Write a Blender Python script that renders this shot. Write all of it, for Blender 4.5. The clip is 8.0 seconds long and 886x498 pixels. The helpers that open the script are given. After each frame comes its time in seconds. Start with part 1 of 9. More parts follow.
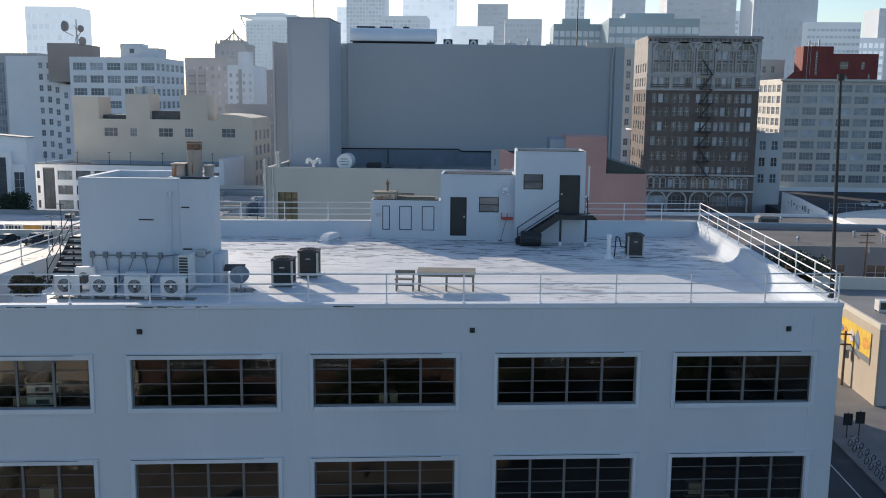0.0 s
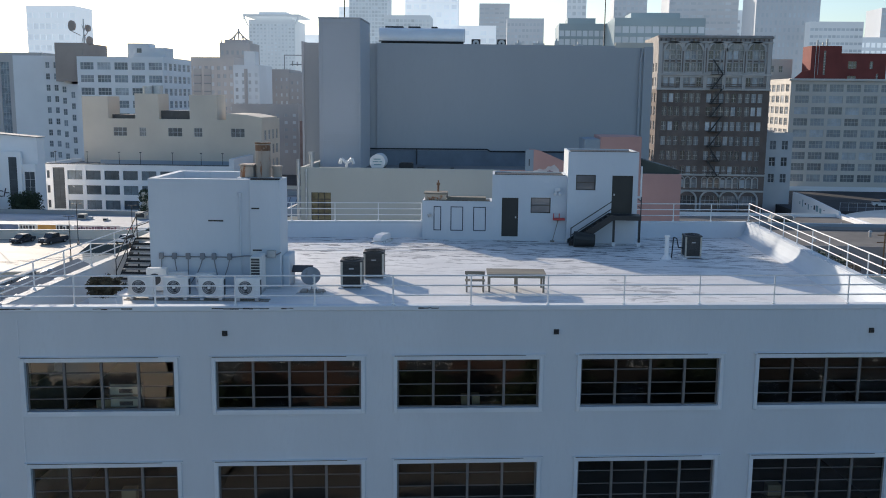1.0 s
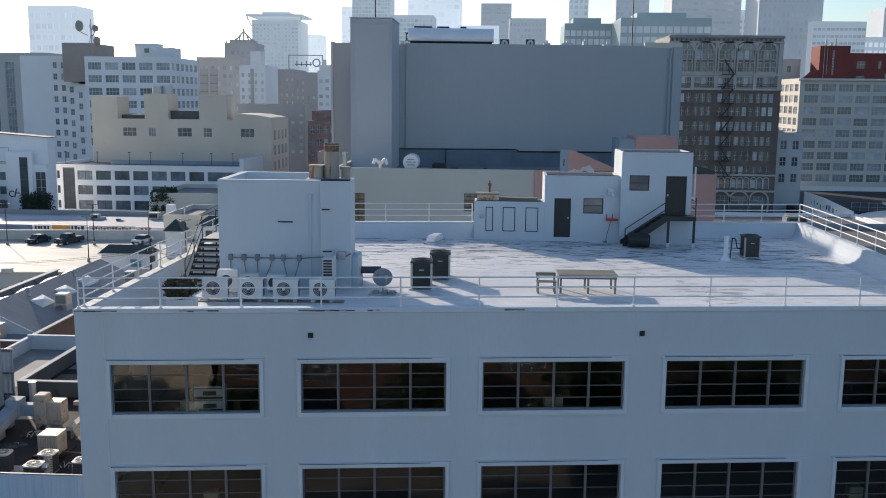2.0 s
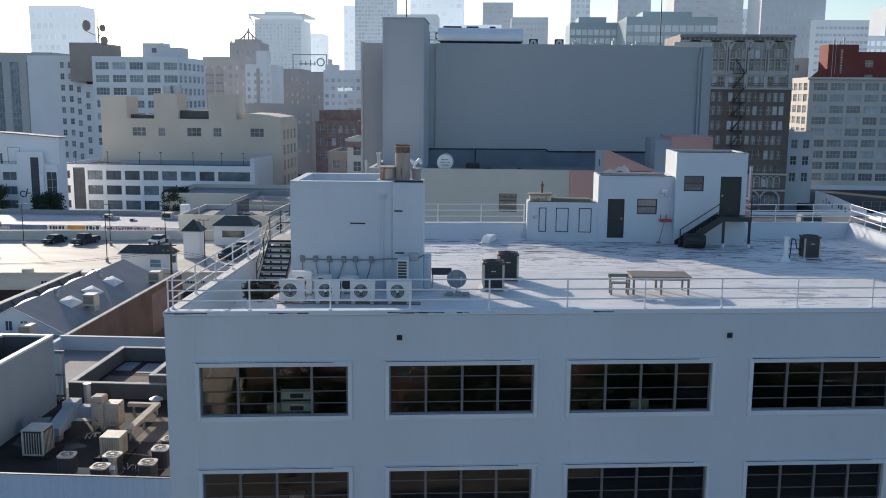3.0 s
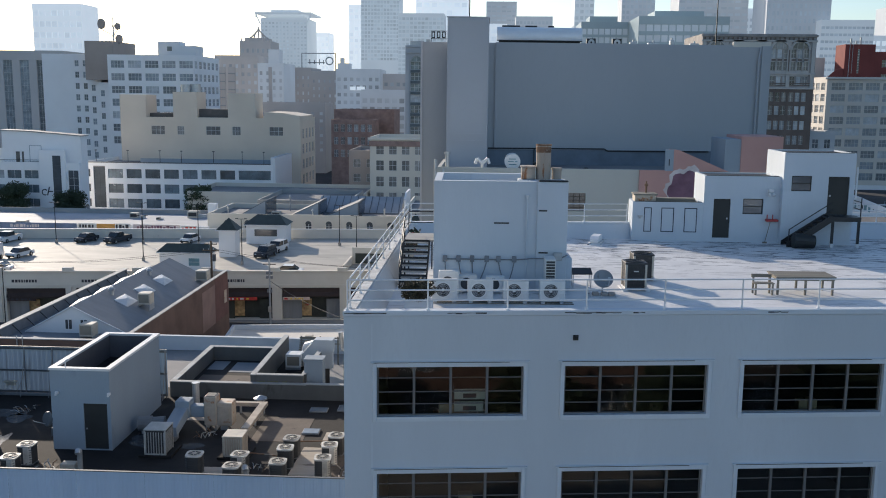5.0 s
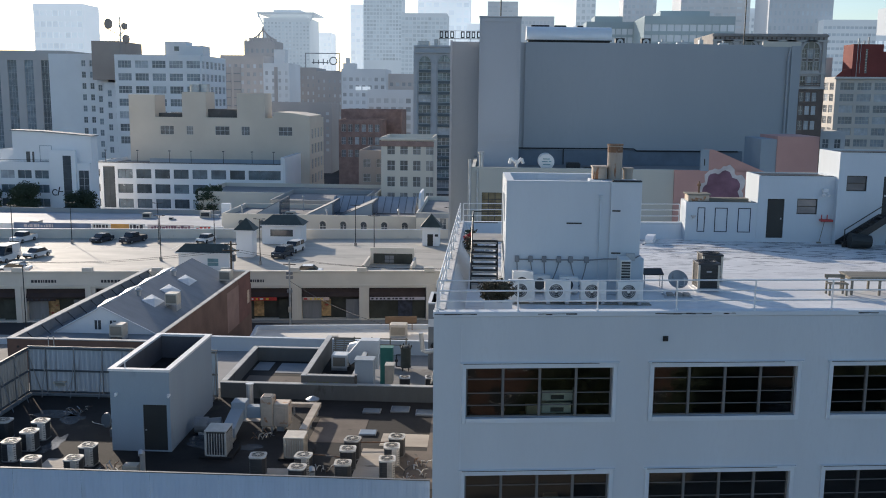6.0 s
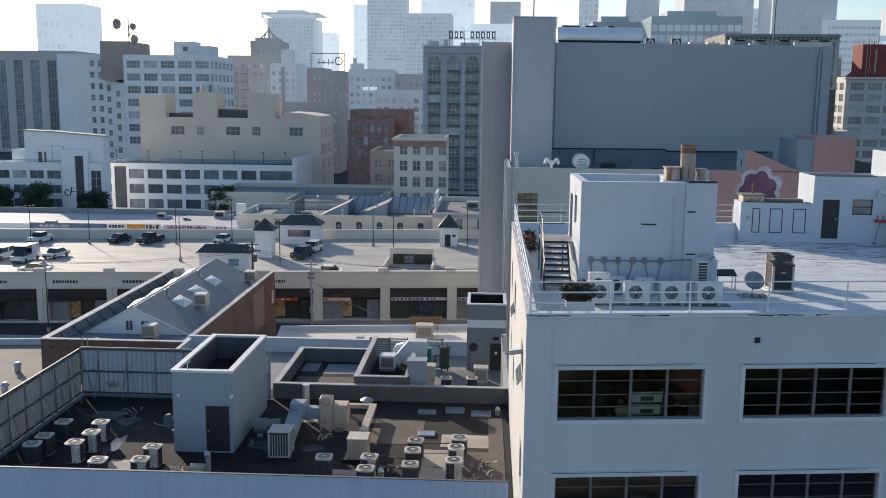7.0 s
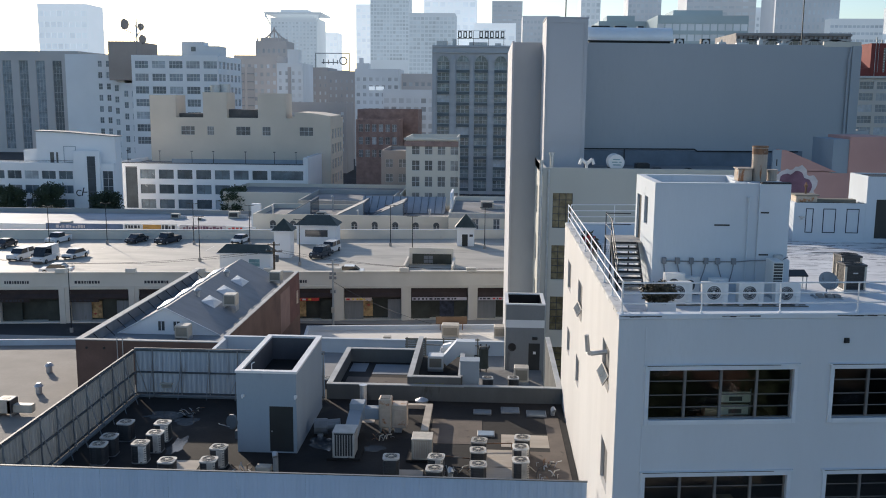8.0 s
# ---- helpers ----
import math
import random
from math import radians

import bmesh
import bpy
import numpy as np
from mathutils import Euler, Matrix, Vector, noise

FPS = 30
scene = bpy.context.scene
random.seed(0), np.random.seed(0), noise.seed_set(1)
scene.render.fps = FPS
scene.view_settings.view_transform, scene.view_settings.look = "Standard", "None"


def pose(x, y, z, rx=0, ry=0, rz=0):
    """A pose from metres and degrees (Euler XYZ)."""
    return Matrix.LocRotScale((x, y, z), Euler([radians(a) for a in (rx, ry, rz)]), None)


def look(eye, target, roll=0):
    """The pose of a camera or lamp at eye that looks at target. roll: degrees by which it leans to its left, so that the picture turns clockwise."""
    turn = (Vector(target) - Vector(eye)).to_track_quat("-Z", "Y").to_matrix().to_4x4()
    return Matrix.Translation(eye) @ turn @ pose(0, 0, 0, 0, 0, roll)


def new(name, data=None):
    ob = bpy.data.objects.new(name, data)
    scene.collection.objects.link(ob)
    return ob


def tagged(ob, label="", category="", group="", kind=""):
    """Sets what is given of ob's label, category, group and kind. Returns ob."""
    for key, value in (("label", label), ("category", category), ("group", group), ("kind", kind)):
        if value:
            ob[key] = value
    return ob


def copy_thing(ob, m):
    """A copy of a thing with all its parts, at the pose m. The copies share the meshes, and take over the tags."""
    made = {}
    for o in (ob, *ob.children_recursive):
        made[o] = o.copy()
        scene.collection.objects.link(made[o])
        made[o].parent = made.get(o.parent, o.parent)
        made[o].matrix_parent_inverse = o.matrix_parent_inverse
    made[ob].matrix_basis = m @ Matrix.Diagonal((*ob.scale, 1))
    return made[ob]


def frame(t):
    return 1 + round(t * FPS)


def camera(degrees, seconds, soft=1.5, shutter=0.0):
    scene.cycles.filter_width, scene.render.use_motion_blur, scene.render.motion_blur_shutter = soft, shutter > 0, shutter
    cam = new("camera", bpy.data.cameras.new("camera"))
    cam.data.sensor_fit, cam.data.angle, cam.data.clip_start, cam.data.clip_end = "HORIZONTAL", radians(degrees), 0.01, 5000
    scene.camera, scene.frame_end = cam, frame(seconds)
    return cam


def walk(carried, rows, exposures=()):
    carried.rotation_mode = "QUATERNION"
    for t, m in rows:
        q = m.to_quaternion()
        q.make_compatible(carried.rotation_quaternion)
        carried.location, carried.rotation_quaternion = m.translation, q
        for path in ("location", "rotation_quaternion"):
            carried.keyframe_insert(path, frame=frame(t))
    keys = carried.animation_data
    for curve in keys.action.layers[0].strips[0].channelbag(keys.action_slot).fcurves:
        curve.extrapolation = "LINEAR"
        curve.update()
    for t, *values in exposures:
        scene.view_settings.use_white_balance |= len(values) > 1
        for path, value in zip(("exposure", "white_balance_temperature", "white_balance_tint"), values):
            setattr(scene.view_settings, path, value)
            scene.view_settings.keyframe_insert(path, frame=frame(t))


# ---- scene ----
cam = camera(50.5, 8.0, 1.0)
PATH = [
    (0, (19.416, -29.324, 32.475), (19.314, -27.351, 32.158), 0.6),
    (0.5, (17.988, -29.432, 32.501), (17.887, -27.46, 32.184), 0.6),
    (1, (16.517, -29.423, 32.505), (16.416, -27.451, 32.187), 0.6),
    (1.5, (15.069, -29.397, 32.487), (14.968, -27.425, 32.169), 0.6),
    (3, (10.617, -29.474, 32.552), (10.517, -27.502, 32.232), 0.5),
    (3.5, (9.14, -29.579, 32.572), (9.04, -27.608, 32.251), 0.5),
    (4, (7.681, -29.699, 32.558), (7.583, -27.728, 32.237), 0.5),
    (4.5, (6.198, -29.765, 32.544), (6.099, -27.793, 32.222), 0.6),
    (6, (1.725, -29.718, 32.478), (1.629, -27.747, 32.156), 0.6),
    (6.5, (0.232, -29.734, 32.474), (0.135, -27.762, 32.152), 0.6),
    (7, (-1.276, -29.795, 32.476), (-1.373, -27.823, 32.154), 0.6),
    (7.5, (-2.781, -29.94, 32.499), (-2.878, -27.97, 32.177), 0.5),
    (8, (-4.291, -30.117, 32.541), (-4.388, -28.146, 32.218), 0.5),
]
walk(cam, [(t, look(eye, target, roll)) for t, eye, target, roll in PATH], [(0.0, 0.31, 6000, 10), (8.0, 0.28, 6000, 10)])

# ---- light: low morning sun behind and to the side of the skyline ----
SUN_EL, SUN_AZ = radians(17.5), radians(35.6)
world = bpy.data.worlds.new("world")
scene.world = world
world.use_nodes = True
wn, wl = world.node_tree.nodes, world.node_tree.links
sky = wn.new("ShaderNodeTexSky")
sky.sky_type = "NISHITA"
sky.sun_disc = False
sky.sun_elevation, sky.sun_rotation = SUN_EL, -SUN_AZ
sky.altitude, sky.air_density, sky.dust_density, sky.ozone_density = 100, 1.0, 1.0, 1.9
wn["Background"].inputs["Strength"].default_value = 0.13
wl.new(sky.outputs[0], wn["Background"].inputs["Color"])

sun_data = bpy.data.lights.new("sun", "SUN")
sun_data.energy, sun_data.angle, sun_data.color = 4.5, radians(0.6), (1.0, 0.825, 0.63)
sun = new("sun", sun_data)
sun.matrix_world = look((-200 * math.sin(SUN_AZ), 200 * math.cos(SUN_AZ), 200 * math.tan(SUN_EL)), (0, 0, 0))

# ---- materials ----
def mat(name, col, rough=0.75, metal=0.0, var=0.12, scale=0.6, fine=14.0, bump=0.1, stain=None, amount=0.5,
        stain_scale=0.5, stretch=(1, 1, 1), rand=0.0, spec=0.4, local=False, glow=0.0):
    """A surface with broad and fine variation, stains with a shape of their own, and fine relief."""
    m = bpy.data.materials.new(name)
    m.use_nodes = True
    n, l = m.node_tree.nodes, m.node_tree.links
    p = n["Principled BSDF"]
    p.inputs["Roughness"].default_value = rough
    p.inputs["Metallic"].default_value = metal
    p.inputs["Specular IOR Level"].default_value = spec
    if local:
        co = n.new("ShaderNodeTexCoord").outputs["Object"]
    else:
        co = n.new("ShaderNodeNewGeometry").outputs["Position"]
    mp = n.new("ShaderNodeMapping")
    mp.inputs["Scale"].default_value = stretch
    l.new(co, mp.inputs["Vector"])

    def noise_node(sc, detail, rough_=0.55):
        t = n.new("ShaderNodeTexNoise")
        t.inputs["Scale"].default_value, t.inputs["Detail"].default_value = sc, detail
        t.inputs["Roughness"].default_value = rough_
        l.new(mp.outputs[0], t.inputs["Vector"])
        return t.outputs["Fac"]

    def mix(a, b, fac, mode="MIX"):
        x = n.new("ShaderNodeMix")
        x.data_type, x.blend_type = "RGBA", mode
        for sock, v in ((x.inputs[6], a), (x.inputs[7], b), (x.inputs[0], fac)):
            if isinstance(v, (tuple, float, int)):
                sock.default_value = v
            else:
                l.new(v, sock)
        return x.outputs[2]

    def ramp(fac, lo, hi):
        r = n.new("ShaderNodeMapRange")
        r.inputs[1].default_value, r.inputs[2].default_value = lo, hi
        l.new(fac, r.inputs[0])
        return r.outputs[0]

    broad, grain = noise_node(scale, 4), noise_node(fine, 6, 0.65)
    dark = tuple(c * (1 - var) for c in col) + (1,)
    lite = tuple(min(1, c * (1 + var)) for c in col) + (1,)
    c = mix(dark, lite, ramp(broad, 0.3, 0.7))
    c = mix(c, tuple(x * (1 - 0.8 * var) for x in col) + (1,), ramp(grain, 0.5, 0.85))
    if stain:
        s = noise_node(stain_scale, 8, 0.62)
        edge = 0.78 - 0.36 * amount
        c = mix(c, tuple(stain) + (1,), ramp(s, edge, edge + 0.06))
    if rand:
        oi = n.new("ShaderNodeObjectInfo")
        hs = n.new("ShaderNodeHueSaturation")
        mr = n.new("ShaderNodeMapRange")
        mr.inputs[3].default_value, mr.inputs[4].default_value = 1 - rand, 1 + rand
        l.new(oi.outputs["Random"], mr.inputs[0])
        l.new(mr.outputs[0], hs.inputs["Value"])
        l.new(c, hs.inputs["Color"])
        c = hs.outputs[0]
    l.new(c, p.inputs["Base Color"])
    if bump:
        b = n.new("ShaderNodeBump")
        b.inputs["Strength"].default_value, b.inputs["Distance"].default_value = bump, 0.05
        l.new(grain, b.inputs["Height"])
        l.new(b.outputs[0], p.inputs["Normal"])
    # glow: the surface emits its own colour, as haze on far blocks
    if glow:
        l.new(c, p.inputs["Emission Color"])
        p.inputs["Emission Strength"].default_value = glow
    return m


def glass_mat(name, tint=(0.72, 0.8, 0.78), rough=0.02, wave=0.0):
    m = bpy.data.materials.new(name)
    m.use_nodes = True
    n, l = m.node_tree.nodes, m.node_tree.links
    n.remove(n["Principled BSDF"])
    tr, gl, fr, mx = (n.new("ShaderNode" + k) for k in ("BsdfTransparent", "BsdfGlossy", "Fresnel", "MixShader"))
    tr.inputs[0].default_value = tuple(tint) + (1,)
    gl.inputs["Roughness"].default_value = rough
    fr.inputs[0].default_value = 1.75
    if wave:
        t, b = n.new("ShaderNodeTexNoise"), n.new("ShaderNodeBump")
        t.inputs["Scale"].default_value = 0.9
        b.inputs["Strength"].default_value, b.inputs["Distance"].default_value = wave, 0.02
        l.new(n.new("ShaderNodeNewGeometry").outputs["Position"], t.inputs["Vector"])
        l.new(t.outputs["Fac"], b.inputs["Height"])
        l.new(b.outputs[0], gl.inputs["Normal"])
    l.new(fr.outputs[0], mx.inputs[0])
    l.new(tr.outputs[0], mx.inputs[1])
    l.new(gl.outputs[0], mx.inputs[2])
    l.new(mx.outputs[0], n["Material Output"].inputs["Surface"])
    return m


# blue sky light on the shaded front is put into this white and its trim
white_wall = mat("sky_blued_white_stucco", (0.54, 0.588, 0.634), 0.8, var=0.05, scale=0.35, fine=9, bump=0.12,
                 stain=(0.485, 0.53, 0.575), amount=0.25, stain_scale=0.6, stretch=(1, 1, 0.25))
facade_trim = mat("sky_blued_white_trim", (0.59, 0.64, 0.69), 0.6, var=0.06, bump=0.05)
white_trim = mat("white_painted_trim", (0.68, 0.69, 0.7), 0.6, var=0.05, bump=0.05)
roof_white = mat("white_coated_roof", (0.69, 0.69, 0.685), 0.55, var=0.1, scale=0.5, fine=6, bump=0.25)


def add_scuffs(m, colour):
    """Dark worn dashes in the roof coating, denser over the rear half of the roof."""
    n, l = m.node_tree.nodes, m.node_tree.links
    p = n["Principled BSDF"]
    base = p.inputs["Base Color"].links[0].from_socket
    pos = n.new("ShaderNodeNewGeometry").outputs["Position"]

    def layer(scale, stretch, lo, hi, detail, wave=0.0):
        mp, t, r = n.new("ShaderNodeMapping"), n.new("ShaderNodeTexNoise"), n.new("ShaderNodeMapRange")
        mp.inputs["Scale"].default_value = stretch
        mp.inputs["Rotation"].default_value = (0, 0, radians(4))
        t.inputs["Scale"].default_value, t.inputs["Detail"].default_value, t.inputs["Roughness"].default_value = scale, detail, 0.62
        t.inputs["Distortion"].default_value = wave
        r.inputs[1].default_value, r.inputs[2].default_value = lo, hi
        l.new(pos, mp.inputs["Vector"])
        l.new(mp.outputs[0], t.inputs["Vector"])
        l.new(t.outputs["Fac"], r.inputs[0])
        return r.outputs[0]

    def calc(op, a, b):
        x = n.new("ShaderNodeMath")
        x.operation = op
        x.use_clamp = True
        for s, v in zip(x.inputs, (a, b)):
            if isinstance(v, float):
                s.default_value = v
            else:
                l.new(v, s)
        return x.outputs[0]

    dash = layer(0.9, (0.75, 3.0, 1), 0.535, 0.58, 9, 0.9)
    fine = layer(3.0, (0.5, 2.2, 1), 0.6, 0.64, 5)
    zone = layer(0.16, (1, 1, 1), 0.5, 0.66, 2)
    sep = n.new("ShaderNodeSeparateXYZ")
    l.new(pos, sep.inputs[0])
    rear = n.new("ShaderNodeMapRange")
    rear.inputs[1].default_value, rear.inputs[2].default_value = 11.0, 18.5
    l.new(sep.outputs[1], rear.inputs[0])
    where = calc("MAXIMUM", calc("MULTIPLY", zone, 0.6), calc("MULTIPLY", rear.outputs[0], 1.0))
    fac = calc("ADD", calc("MULTIPLY", calc("MULTIPLY", dash, where), 0.95), calc("MULTIPLY", fine, 0.12))
    mx = n.new("ShaderNodeMix")
    mx.data_type = "RGBA"
    mx.inputs[7].default_value = colour + (1,)
    l.new(fac, mx.inputs[0])
    l.new(base, mx.inputs[6])
    l.new(mx.outputs[2], p.inputs["Base Color"])


add_scuffs(roof_white, (0.07, 0.078, 0.09))
black_tar = mat("black_tar", (0.03, 0.03, 0.03), 0.6, bump=0.3)
dark_paint = mat("dark_green_black_paint", (0.025, 0.028, 0.028), 0.5, var=0.2, local=True)
steel_black = mat("black_painted_steel", (0.03, 0.032, 0.035), 0.45, metal=0.2, var=0.2)
rail_white = mat("white_painted_pipe", (0.76, 0.76, 0.76), 0.45, var=0.08, fine=30)
grey_metal = mat("galvanised_steel", (0.45, 0.47, 0.49), 0.4, metal=0.6, var=0.15, scale=2)
unit_white = mat("enamelled_white_sheet", (0.7, 0.7, 0.68), 0.45, var=0.08, local=True, scale=2, rand=0.08)
unit_beige = mat("weathered_beige_sheet", (0.5, 0.46, 0.39), 0.55, var=0.15, local=True, scale=2, rand=0.15,
                 stain=(0.3, 0.2, 0.13), amount=0.3, stain_scale=2)
unit_dark = mat("dark_louvred_sheet", (0.05, 0.052, 0.055), 0.5, var=0.2, local=True, rand=0.2)
# flat discs in this colour stand in for the shade inside fans
fan_dark = mat("fan_shadow_black", (0.06, 0.065, 0.07), 0.6, local=True)
rust = mat("rusted_steel", (0.2, 0.115, 0.07), 0.85, var=0.35, scale=2.5, stain=(0.34, 0.29, 0.24), amount=0.6, stain_scale=1.6)
rust_flue = mat("rust_streaked_pale_flue", (0.36, 0.31, 0.26), 0.7, var=0.12, scale=2, stain=(0.25, 0.11, 0.05), amount=0.62, stain_scale=2.2, stretch=(1.8, 1.8, 0.4))
rust_duct = mat("rust_streaked_sheet", (0.5, 0.43, 0.35), 0.6, metal=0.2, var=0.15, scale=2, stain=(0.36, 0.17, 0.08), amount=0.55, stain_scale=1.5)
wood_grey = mat("weathered_grey_wood", (0.21, 0.195, 0.16), 0.8, var=0.25, scale=1.0, stretch=(0.4, 5, 5))
wood_brown = mat("brown_timber", (0.2, 0.13, 0.08), 0.8, var=0.25, stretch=(0.5, 4, 4))
leaf = mat("dark_green_leaf", (0.04, 0.058, 0.03), 0.6, var=0.35, scale=4, rand=0.2)
leaf_dry = mat("dry_brown_green_leaf", (0.075, 0.063, 0.038), 0.7, var=0.4, scale=5)
bark = mat("bark", (0.13, 0.1, 0.07), 0.9, var=0.3, scale=3)
red_paint = mat("red_paint", (0.4, 0.05, 0.05), 0.5, var=0.2, local=True)
clear_glass = glass_mat("window_glass", wave=0.25)
# base colour raised so that far panes look veiled by haze
hazed_glass = mat("haze_lifted_glass", (0.2, 0.235, 0.27), 0.2, var=0.35, scale=0.35, fine=1.2, bump=0.0, rand=0.4, spec=0.8)
far_glass = mat("dark_window_glass", (0.08, 0.095, 0.11), 0.12, var=0.4, scale=0.35, fine=1.2, bump=0.0, rand=0.6, spec=0.8)
# sky reflections on some panes are put into this pale base colour
bright_glass = mat("pale_reflection_glass", (0.36, 0.39, 0.42), 0.25, var=0.3, scale=0.4, fine=1.5, bump=0.0, rand=0.5, spec=0.6)
room_dark = mat("unlit_interior_tone", (0.05, 0.055, 0.053), 0.9, var=0.25)
asphalt = mat("asphalt", (0.055, 0.055, 0.058), 0.9, var=0.25, scale=0.12, fine=5, bump=0.3, stain=(0.085, 0.083, 0.08), amount=0.5, stain_scale=0.1)
concrete = mat("pale_concrete", (0.36, 0.34, 0.31), 0.85, var=0.12, scale=0.2, fine=4, bump=0.2, stain=(0.25, 0.24, 0.22), amount=0.35, stain_scale=0.15)
deck_conc = mat("parking_deck_concrete", (0.42, 0.4, 0.355), 0.68, var=0.2, scale=0.14, fine=2.2, bump=0.15, stain=(0.29, 0.28, 0.25), amount=0.52, stain_scale=0.16, stretch=(0.7, 2.2, 1))
roof_dark = mat("dark_bitumen_roof", (0.021, 0.02, 0.02), 0.85, var=0.4, scale=0.3, fine=3, bump=0.25, stain=(0.05, 0.044, 0.038), amount=0.4, stain_scale=0.3, spec=0.25)
roof_grey = mat("grey_roof_felt", (0.24, 0.24, 0.24), 0.8, var=0.2, scale=0.15, fine=3, bump=0.2, stain=(0.36, 0.35, 0.33), amount=0.4, stain_scale=0.1)
roof_pale = mat("pale_roof_coating", (0.66, 0.63, 0.57), 0.7, var=0.12, scale=0.15, fine=3, bump=0.15, stain=(0.42, 0.39, 0.34), amount=0.35, stain_scale=0.2)
theatre_grey = mat("grey_painted_concrete", (0.41, 0.425, 0.445), 0.75, var=0.05, scale=0.08, fine=3, bump=0.1, stretch=(1, 1, 0.3))
column_grey = mat("light_grey_painted_concrete", (0.5, 0.505, 0.53), 0.75, var=0.05, scale=0.1, fine=3, bump=0.1)
putty_wall = mat("putty_painted_wall", (0.5, 0.5, 0.46), 0.8, var=0.06, scale=0.15, stretch=(1, 1, 0.3))
pink_wall = mat("dusty_pink_stucco", (0.50, 0.30, 0.27), 0.85, var=0.08, scale=0.3)
tower_wall = mat("blue_grey_stucco", (0.28, 0.335, 0.39), 0.75, var=0.07, scale=0.3, stain=(0.23, 0.275, 0.32), amount=0.35, stain_scale=0.4, stretch=(1, 1, 0.3))
screen_blue = mat("pale_blue_painted_sheet", (0.37, 0.5, 0.67), 0.5, metal=0.1, var=0.06, scale=0.5, stain=(0.32, 0.43, 0.57), amount=0.4, stain_scale=0.7, stretch=(2, 2, 0.2))
screen_pale = mat("pale_blue_translucent_sheet", (0.2, 0.275, 0.365), 0.5, var=0.12, scale=0.6, stain=(0.15, 0.2, 0.26), amount=0.5, stain_scale=0.9, stretch=(2.5, 2.5, 0.25))
screen_grey = mat("grey_translucent_sheet", (0.2, 0.225, 0.24), 0.5, var=0.15, scale=0.6, stain=(0.11, 0.125, 0.13), amount=0.5, stain_scale=0.9, stretch=(2.5, 2.5, 0.25))
screen_rail = mat("dark_blue_grey_steel", (0.1, 0.115, 0.13), 0.6, metal=0.2, var=0.2, scale=0.5)
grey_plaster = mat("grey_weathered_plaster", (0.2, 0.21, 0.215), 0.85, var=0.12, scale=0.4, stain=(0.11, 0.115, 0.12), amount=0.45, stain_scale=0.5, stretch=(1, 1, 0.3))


def see_through(m, share):
    """Lets part of the light shine through a thin sheet."""
    n, l = m.node_tree.nodes, m.node_tree.links
    p, o = n["Principled BSDF"], n["Material Output"]
    t, x = n.new("ShaderNodeBsdfTranslucent"), n.new("ShaderNodeMixShader")
    l.new(p.inputs["Base Color"].links[0].from_socket, t.inputs["Color"])
    x.inputs[0].default_value = share
    l.new(p.outputs[0], x.inputs[1])
    l.new(t.outputs[0], x.inputs[2])
    l.new(x.outputs[0], o.inputs["Surface"])


see_through(screen_pale, 0.12)
see_through(screen_grey, 0.12)
# brown panes of far blocks, lightened in the colour for haze
dull_glass = mat("haze_lifted_brown_glass", (0.22, 0.217, 0.21), 0.45, var=0.4, scale=0.4, fine=1.2, bump=0.0, rand=0.4, spec=0.35)
louvre_tan = mat("tan_louvre_pad", (0.27, 0.245, 0.2), 0.8, var=0.2, local=True)
grey_cap = mat("weathered_grey_coping", (0.4, 0.41, 0.42), 0.8, var=0.15, scale=0.6)
milky = mat("milky_plastic", (0.6, 0.62, 0.63), 0.35, var=0.1, scale=1.5, bump=0.05)
screen_back = mat("dull_sheet_back", (0.25, 0.26, 0.27), 0.6, metal=0.3, var=0.2, scale=0.5, stain=(0.14, 0.13, 0.12), amount=0.45, stretch=(2, 2, 0.2))
# several far-wall tones below are lifted or greyed to stand in for haze
chalk_white = mat("chalk_white_paint", (0.87, 0.88, 0.89), 0.8, var=0.04, scale=0.1)
brick_red = mat("red_brick", (0.32, 0.225, 0.2), 0.9, var=0.25, scale=0.4, fine=8, bump=0.3, stain=(0.36, 0.26, 0.225), amount=0.3, stain_scale=0.4)
brick_brown = mat("brown_brick", (0.15, 0.122, 0.108), 0.9, var=0.18, scale=0.3, fine=5, bump=0.2)
terracotta = mat("pale_terracotta_cladding", (0.46, 0.445, 0.425), 0.8, var=0.1, scale=0.3, fine=4)
beige_wall = mat("beige_stucco", (0.68, 0.605, 0.505), 0.85, var=0.07, scale=0.08, stain=(0.62, 0.55, 0.455), amount=0.3, stain_scale=0.1)
cream_wall = mat("cream_painted_concrete", (0.66, 0.62, 0.54), 0.85, var=0.07, scale=0.08)
dark_slot = mat("dark_stair_glass", (0.07, 0.085, 0.1), 0.45, var=0.3, scale=0.3, fine=1.0, bump=0.0, spec=0.3)
office_white = mat("white_painted_concrete", (0.8, 0.81, 0.82), 0.8, var=0.05, scale=0.1)
grey_stone = mat("grey_stone", (0.46, 0.48, 0.5), 0.85, var=0.12, scale=0.1)
brown_block = mat("taupe_brick", (0.42, 0.36, 0.32), 0.9, var=0.1, scale=0.1)
oxblood = mat("oxblood_painted_wall", (0.2, 0.05, 0.042), 0.8, var=0.15, scale=0.2)
shop_cream = mat("cream_shop_front", (0.68, 0.64, 0.56), 0.85, var=0.08, scale=0.2, stain=(0.55, 0.51, 0.44), amount=0.3)
slate_roof = mat("grey_shingle_roof", (0.22, 0.24, 0.26), 0.75, var=0.1, scale=0.3, fine=6, bump=0.25, stretch=(1, 3, 1))
green_roof = mat("dark_green_roof_tile", (0.05, 0.065, 0.06), 0.6, var=0.2, scale=1, fine=8, bump=0.2)
awning_dark = mat("dark_brown_awning", (0.05, 0.036, 0.033), 0.8, var=0.2)
